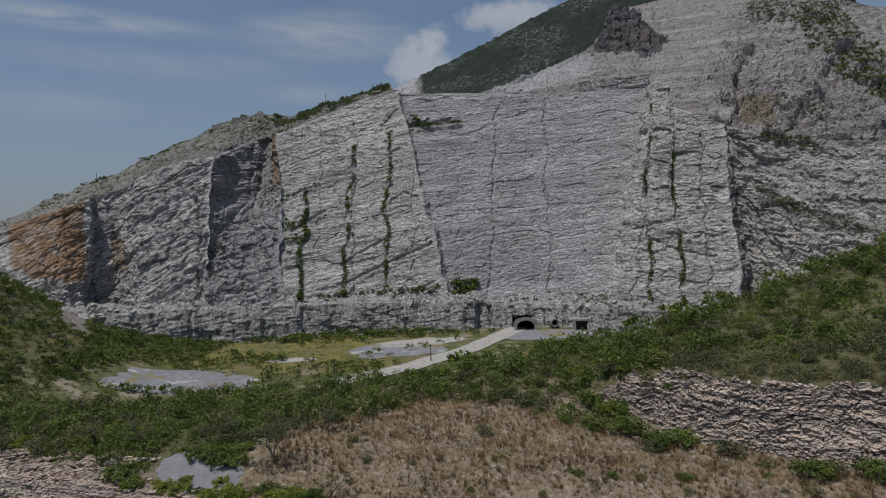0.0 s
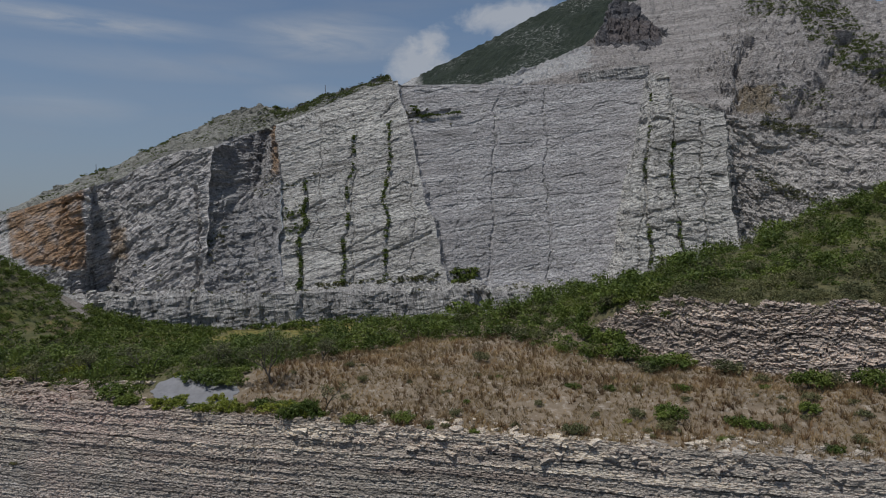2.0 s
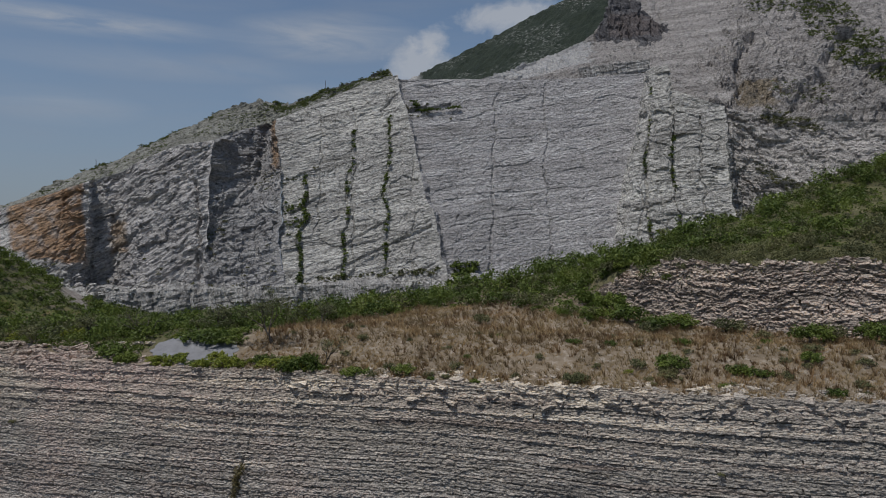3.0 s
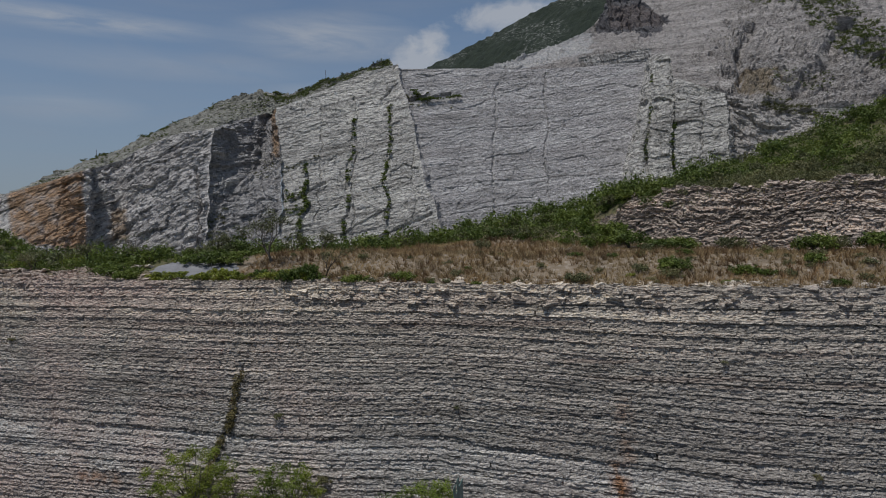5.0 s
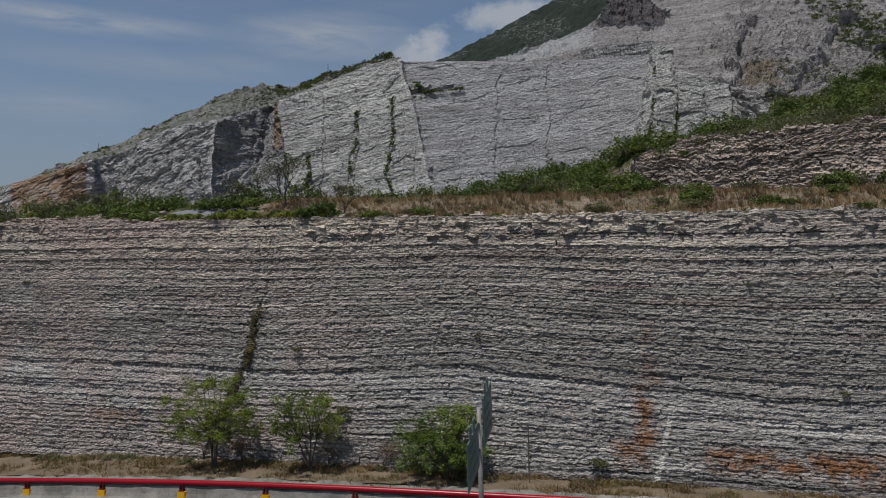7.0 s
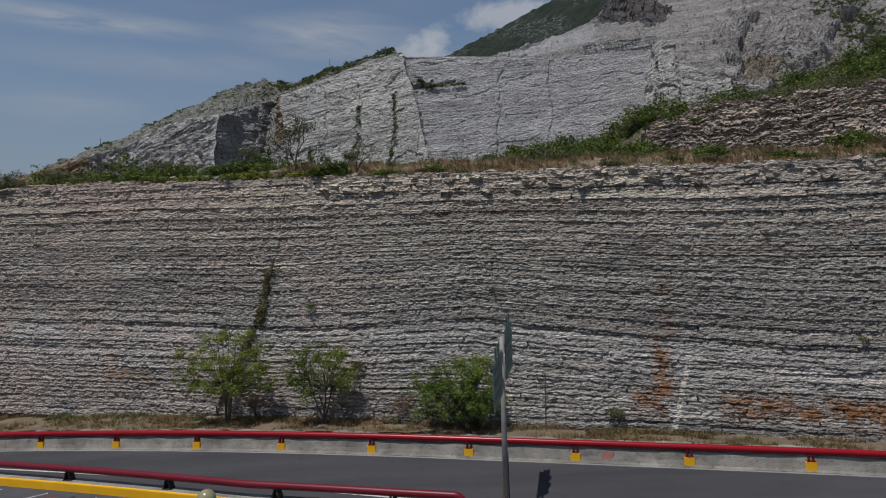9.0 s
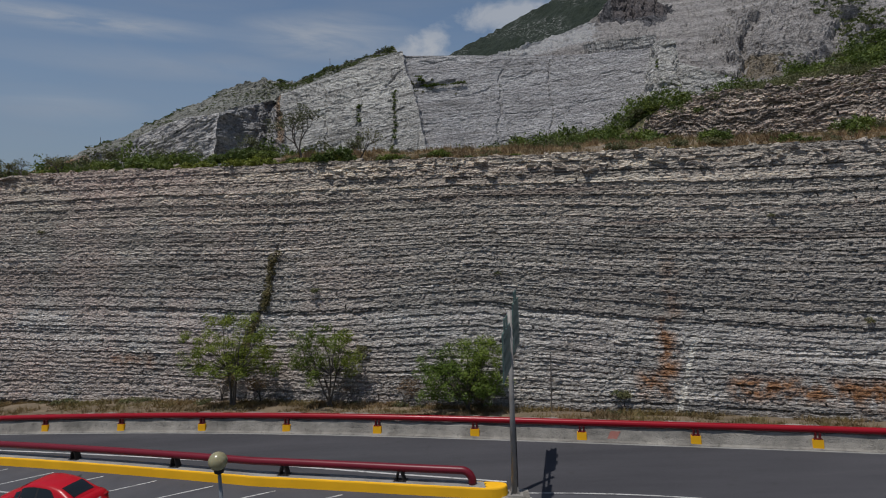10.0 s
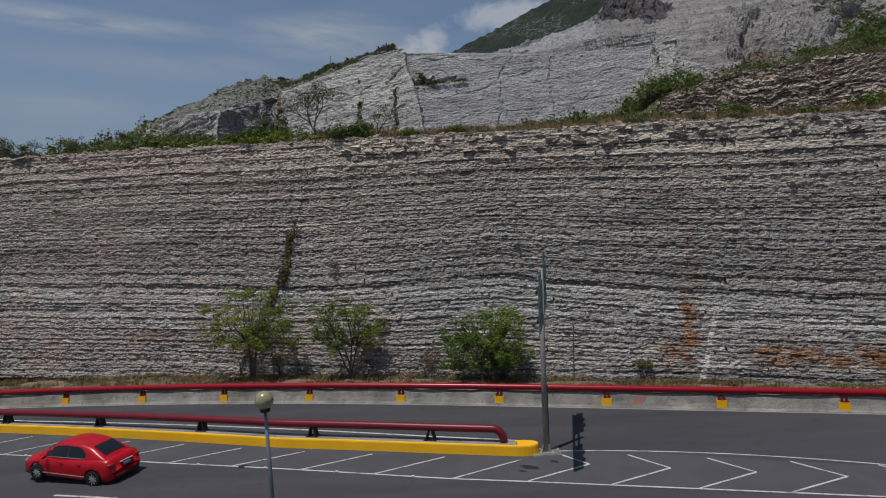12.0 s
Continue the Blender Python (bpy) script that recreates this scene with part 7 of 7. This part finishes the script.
def globe_lamp(at):
    ob = thing("globe_lamp", at, "lamp post with a yellowed translucent globe", "lamp post")
    steel = plain_mat("painted_grey_post", (0.20, 0.215, 0.23), 0.45, 0.4, 0.5, 0.3, 4.0)
    globe = Mat("yellowed_globe", 0.25, 0.0, 0.5)
    globe.color(globe.mix(globe.ramp(globe.noise(6, 4), [(0.4, 0.0), (0.7, 0.6)]), (0.50, 0.46, 0.27), (0.33, 0.28, 0.13)))
    globe.b.inputs["Transmission Weight"].default_value = 0.45
    part("post", quads_to_mesh("post", tube([(0.12, 0, 0), (0.06, 0, 2.4), (0, 0, 4.22)], [0.065, 0.055, 0.045], 12), steel, True), None, ob)
    bm = bmesh.new()
    bmesh.ops.create_cone(bm, cap_ends=True, segments=16, radius1=0.12, radius2=0.14, depth=0.09, matrix=Matrix.Translation((0, 0, 4.24)))
    part("collar", bm, M_BLACK, ob, "black collar under the globe")
    bm = bmesh.new()
    bmesh.ops.create_uvsphere(bm, u_segments=28, v_segments=18, radius=0.245, matrix=Matrix.Translation((-0.02, 0, 4.50)))
    part("globe", bm, globe.m, ob, "yellowed translucent plastic globe", True)
    bm = bmesh.new()
    bmesh.ops.create_cone(bm, cap_ends=True, segments=12, radius1=0.16, radius2=0.13, depth=0.06, matrix=Matrix.Translation((0.12, 0, 0.03)))
    part("foot", bm, steel, ob)
    return ob


globe_lamp((-9.1, 15.45, float(road_z(-9.1))))
pole = thing("thin_pipe", (2.35, 31.0, 0.5), "thin rusty standpipe in front of the cliff", "pipe")
part("tube", quads_to_mesh("tube", tube([(0, 0, -0.1), (0.02, 0.05, 1.6), (0.05, 0.1, 2.9), (0.02, 0.1, 3.0), (-0.08, 0.1, 3.02)], 0.035, 8), plain_mat("rusty_pipe", (0.16, 0.14, 0.125), 0.7, 0.4)), None, pole)


# studs along the long line, and oil stains on the lane
stud_mesh = None
for i in range(-6, 6):
    x0 = -20.0 + 2.87 * i
    if stud_mesh is None:
        bm = bmesh.new()
        box(bm, -0.06, 0.06, -0.05, 0.05, -0.005, 0.025, 0.01)
        stud_mesh = bpy.data.meshes.new("road_stud")
        bm.to_mesh(stud_mesh)
        bm.free()
        stud_mesh.materials.append(plain_mat("stud_white", (0.62, 0.61, 0.58), 0.5))
    ob = new("road_stud", stud_mesh)
    ob.matrix_basis = pose(x0, float(bay_line_y(x0)), float(road_z(x0)) + 0.012, 0, 0, -15)
    tagged(ob, "small white road stud on the painted line", "road stud", "road studs along the lane")
M_OIL = plain_mat("dark_oil_stain", (0.022, 0.021, 0.021), 0.7, 0, 0.3, 0.5, 9.0)
for x, y, w, d, sd in ((-20.5, 26.5, 0.42, 0.28, 3), (-20.0, 26.7, 0.2, 0.16, 5), (-1.43, 21.2, 0.30, 0.2, 7), (-1.75, 20.9, 0.14, 0.1, 8), (-0.46, 21.65, 0.12, 0.1, 9), (-12.3, 22.6, 0.2, 0.14, 11)):
    a = np.linspace(0, 2 * np.pi, 26)[:-1]
    rad = 1 + 0.5 * fbm(np.cos(a) * 1.3 + sd, np.sin(a) * 1.3, 3, sd)
    bm = bmesh.new()
    bm.faces.new([bm.verts.new((x + w * q * math.cos(t), y + d * q * math.sin(t), float(road_z(x)) + 0.007)) for t, q in zip(a, rad)])
    tagged(part("oil_stain", bm, M_OIL), "dark oil stain on the grey asphalt", "stain", kind="structure")


# ---------------------------------------------------------------- the red car
def body_section(w, z0, z1, zm, crown):
    """Half-closed cross section from one sill over the top to the other."""
    pts = []
    prof = [(0.86, z0), (0.97, z0 + 0.06), (1.0, z0 + 0.20), (1.0, zm), (0.975, zm + (z1 - zm) * 0.55), (0.90, z1 - 0.03), (0.60, z1 + crown * 0.6), (0.0, z1 + crown)]
    for f, z in prof:
        pts.append((-w * f, z))
    for f, z in prof[-2::-1]:
        pts.append((w * f, z))
    return pts


def interp_rows(keys, n):
    K = np.array(keys, float)
    x = np.linspace(K[0, 0], K[-1, 0], n)
    out = [x]
    for c in range(1, K.shape[1]):
        v = np.interp(x, K[:, 0], K[:, c])
        s = np.convolve(np.pad(v, 2, mode="edge"), np.array([1, 2, 3, 2, 1]) / 9, "valid")
        s[0], s[-1] = v[0], v[-1]
        out.append(s)
    return np.stack(out, -1)


def red_car(at, heading, pitch):
    """Small four-door saloon; x points forwards, y to its left."""
    paint = Mat("red_car_paint", 0.32, 0.0, 0.3)
    paint.color(paint.mix(paint.ramp(paint.noise(3, 3), [(0.4, 0.0), (0.8, 0.2)]), (0.42, 0.0025, 0.010), (0.33, 0.002, 0.008)))
    paint.b.inputs["Coat Weight"].default_value = 0.15
    glass = Mat("dark_car_glass", 0.08, 0.0, 0.3)
    glass.color((0.012, 0.015, 0.018))
    rubber = plain_mat("black_rubber", (0.018, 0.018, 0.018), 0.85, 0, 0.2)
    alloy = plain_mat("grey_alloy", (0.50, 0.50, 0.51), 0.4, 0.5)
    lamp_red = plain_mat("tail_lamp_red", (0.30, 0.01, 0.01), 0.15, 0, 0.6)
    lamp_white = plain_mat("headlamp_clear", (0.22, 0.22, 0.23), 0.15, 0.2, 0.6)
    trim = plain_mat("black_plastic", (0.02, 0.02, 0.02), 0.6)
    ob = tagged(new("car"), "small glossy red four-door car on the asphalt", "car")
    ob.matrix_basis = pose(*at, 0, pitch, heading)
    # lower body: x, half width, sill height, shoulder height, flank height, crown
    keys = [(-2.13, 0.62, 0.36, 0.62, 0.50, 0.00), (-2.08, 0.74, 0.28, 0.84, 0.60, 0.01), (-1.95, 0.80, 0.24, 1.00, 0.66, 0.02), (-1.55, 0.845, 0.20, 1.03, 0.68, 0.03), (-0.8, 0.86, 0.19, 0.98, 0.66, 0.03), (0.3, 0.86, 0.19, 0.94, 0.64, 0.03), (0.95, 0.855, 0.19, 0.93, 0.64, 0.06), (1.5, 0.83, 0.20, 0.86, 0.60, 0.06), (1.9, 0.76, 0.22, 0.76, 0.54, 0.05), (2.08, 0.66, 0.26, 0.64, 0.48, 0.03), (2.15, 0.52, 0.32, 0.54, 0.44, 0.0)]
    S = interp_rows(keys, 61)
    V = np.array([[(x, y, z) for y, z in body_section(w, z0, z1, zm, cr)] for x, w, z0, z1, zm, cr in S])
    # wheel arches
    WX, TR = (1.28, -1.32), 0.31
    for wx in WX:
        for i in range(V.shape[0]):
            dx = abs(V[i, 0, 0] - wx)
            if dx < 0.37:
                top = TR + math.sqrt(0.37 ** 2 - dx ** 2)
                for j in range(V.shape[1]):
                    if V[i, j, 2] < top and abs(V[i, j, 1]) > 0.5:
                        V[i, j, 2] = top
    n, m = V.shape[:2]
    F = grid_faces(n, m)
    caps = [list(range(m)), [(n - 1) * m + k for k in range(m - 1, -1, -1)]]
    me = bpy.data.meshes.new("body")
    me.from_pydata([tuple(v) for v in V.reshape(-1, 3)], [], [tuple(f) for f in F.tolist()] + [tuple(c) for c in caps])
    me.polygons.foreach_set("use_smooth", [True] * len(me.polygons))
    me.materials.append(paint.m)
    part("body", me, None, ob)
    # cabin: x, half width at the waist, half width at the roof, waist height, roof height
    ck = [(-1.72, 0.68, 0.62, 1.00, 1.03), (-1.45, 0.73, 0.60, 1.00, 1.18), (-1.05, 0.76, 0.585, 0.98, 1.38), (-0.6, 0.78, 0.59, 0.96, 1.47), (0.0, 0.79, 0.60, 0.94, 1.50), (0.45, 0.79, 0.59, 0.93, 1.44), (0.85, 0.77, 0.58, 0.93, 1.25), (1.28, 0.70, 0.60, 0.92, 0.97)]
    C = interp_rows(ck, 43)

    def cab(x, wb, wt, zb, zt):
        p = [(wb, zb - 0.06), (wb * 0.985, zb + (zt - zb) * 0.15), (wt + (wb - wt) * 0.35, zb + (zt - zb) * 0.62), (wt, zt - 0.06 * min(1, (zt - zb) * 3)), (wt * 0.86, zt - 0.012), (wt * 0.5, zt + 0.015), (0, zt + 0.022)]
        return [(x, y, z) for y, z in p] + [(x, -y, z) for y, z in p[-2::-1]]

    CV = np.array([cab(*row) for row in C])
    part("cabin", mesh_from("cabin", CV.reshape(-1, 3), grid_faces(*CV.shape[:2]), paint.m, True), None, ob)

    def cabin_point(x, f, side):
        """A point on the cabin's side, f from the waist to the roof."""
        wb, wt, zb, zt = [float(np.interp(x, C[:, 0], C[:, k])) for k in (1, 2, 3, 4)]
        z = zb + (zt - zb) * f
        return (x, side * (np.interp(f, (0, 0.15, 0.62, 0.95), (wb, wb * 0.985, wt + (wb - wt) * 0.35, wt)) + 0.006), z)

    def pane(name, stations, side, lo=0.16, hi=0.76, parent=None, droop=0.0):
        """A window on the cabin's side; its rear upper corner comes down by droop."""
        n = len(stations)
        tops = [hi - droop * max(0.0, 1 - 2.2 * k / (n - 1)) ** 2 for k in range(n)]
        rows = [[cabin_point(x, lo + (h - lo) * t, side) for x, h in zip(stations, tops)] for t in np.linspace(0, 1, 6)]
        P = np.array(rows)
        return part(name, mesh_from(name, P.reshape(-1, 3), grid_faces(*P.shape[:2]), glass.m, True), None, parent or ob, "dark tinted window")

    for side in (1, -1):
        pane("window", np.linspace(-0.93, -0.17, 9), side, 0.12, 0.82, droop=0.42)
        pane("window", np.linspace(-0.09, 0.66, 9), side, 0.12, 0.82)
        P = np.array([[cabin_point(x, f, side) for x in (-0.17, -0.09)] for f in (0.12, 0.47, 0.82)])
        part("door_pillar", mesh_from("door_pillar", P.reshape(-1, 3), grid_faces(3, 2), trim), None, ob, "black door pillar")
        P = np.array([[cabin_point(x, f, side) for x in np.linspace(-0.95, 0.9, 12)] for f in (0.075, 0.115)])
        part("window_strip", mesh_from("window_strip", P.reshape(-1, 3), grid_faces(2, 12), alloy), None, ob, "bright strip under the windows")
        pane("quarter_window", np.linspace(0.68, 0.92, 5), side, 0.10, 0.64)
        bm = bmesh.new()
        box(bm, -0.98, 0.95, side * 0.853 - 0.006, side * 0.853 + 0.012 * side + 0.006, 0.36, 0.385, 0.003)
        part("side_moulding", bm, alloy, ob, "bright moulding along the sill")
        for hx in (-0.72, 0.10):
            bm = bmesh.new()
            box(bm, hx - 0.09, hx + 0.09, side * 0.85, side * 0.85 + side * 0.035, 0.80, 0.825, 0.006) if side > 0 else box(bm, hx - 0.09, hx + 0.09, -0.885, -0.85, 0.80, 0.825, 0.006)
            part("door_handle", bm, paint.m, ob)
        bm = bmesh.new()
        bmesh.ops.create_uvsphere(bm, u_segments=12, v_segments=8, radius=1, matrix=Matrix.Translation((0.80, side * 0.93, 0.99)) @ Matrix.Diagonal((0.07, 0.11, 0.075, 1)))
        part("wing_mirror", bm, paint.m, ob, "red wing mirror", True)
        bm = bmesh.new()
        bmesh.ops.create_uvsphere(bm, u_segments=12, v_segments=8, radius=1, matrix=Matrix.Translation((-1.95, side * 0.62, 0.84)) @ Matrix.Diagonal((0.13, 0.17, 0.07, 1)))
        part("tail_lamp", bm, lamp_red, ob, "red tail lamp", True)
        bm = bmesh.new()
        bmesh.ops.create_uvsphere(bm, u_segments=12, v_segments=8, radius=1, matrix=Matrix.Translation((1.86, side * 0.60, 0.66)) @ Matrix.Diagonal((0.22, 0.15, 0.09, 1)))
        part("headlamp", bm, lamp_white, ob, "clear headlamp", True)
    # rear and front screens lie on the cabin's slopes
    for name, xs in (("rear_window", np.linspace(-1.60, -1.04, 7)), ("windscreen", np.linspace(0.62, 1.16, 7))):
        rows = []
        for x in xs:
            wt, zb, zt = [float(np.interp(x, C[:, 0], C[:, k])) for k in (2, 3, 4)]
            rows.append([(x + (-0.008 if x < 0 else 0.008), wt * f, zt + 0.030 - 0.03 * abs(f) ** 3) for f in np.linspace(-0.76, 0.76, 9)])
        P = np.array(rows)
        part(name, mesh_from(name, P.reshape(-1, 3), grid_faces(*P.shape[:2]), glass.m, True), None, ob, "dark sloping glass")
    bm = bmesh.new()
    box(bm, -2.15, -2.06, -0.17, 0.17, 0.69, 0.80, 0.01)
    part("number_plate", bm, plain_mat("plate_white", (0.35, 0.35, 0.34), 0.6), ob, "plain pale plate")
    bm = bmesh.new()
    box(bm, -2.125, -2.05, -0.30, 0.30, 0.835, 0.86, 0.006)
    part("boot_strip", bm, alloy, ob, "bright strip on the boot lid")
    bm = bmesh.new()
    box(bm, -2.16, -2.02, -0.55, 0.55, 0.33, 0.40, 0.01)
    part("bumper_insert", bm, trim, ob, "black bumper insert")
    bm = bmesh.new()
    box(bm, -2.0, 2.0, -0.70, 0.70, 0.17, 0.30, 0.04)
    part("underbody", bm, trim, ob, "black underbody")
    for wx in WX:
        for side in (1, -1):
            bm = bmesh.new()
            seg, prof = 28, [(0.19, -0.09), (0.27, -0.095), (0.305, -0.075), (0.31, 0.0), (0.305, 0.075), (0.27, 0.095), (0.19, 0.09)]
            rings = [[bm.verts.new((r * math.cos(2 * math.pi * k / seg), y, r * math.sin(2 * math.pi * k / seg))) for k in range(seg)] for r, y in prof]
            for a, b in zip(rings, rings[1:]):
                for k in range(seg):
                    bm.faces.new((a[k], a[(k + 1) % seg], b[(k + 1) % seg], b[k]))
            wheel = new("wheel")
            wheel.parent = ob
            wheel.matrix_basis = pose(wx, side * 0.76, 0.31)
            part("tyre", bm, rubber, wheel, "black rubber tyre", True)
            bm = bmesh.new()
            bmesh.ops.create_cone(bm, cap_ends=True, segments=20, radius1=0.06, radius2=0.05, depth=0.05, matrix=Matrix.Translation((0, side * 0.075, 0)) @ Matrix.Rotation(math.pi / 2, 4, "X"))
            for k in range(9):
                a = 2 * math.pi * k / 9
                mm = Matrix.Rotation(a, 4, "Y") @ Matrix.Translation((0.12, side * 0.07, 0)) @ Matrix.Diagonal((0.17, 0.025, 0.034, 1))
                bmesh.ops.create_cube(bm, size=1.0, matrix=mm)
            part("rim", bm, alloy, wheel, "grey spoked alloy rim")
            bm = bmesh.new()
            bmesh.ops.create_cone(bm, cap_ends=True, segments=24, radius1=0.2, radius2=0.2, depth=0.04, matrix=Matrix.Rotation(math.pi / 2, 4, "X"))
            part("brake_disc", bm, M_BLACK, wheel)
    return ob


red_car((-18.67, 22.83, float(road_z(-18.67))), 165.3, -1.9)
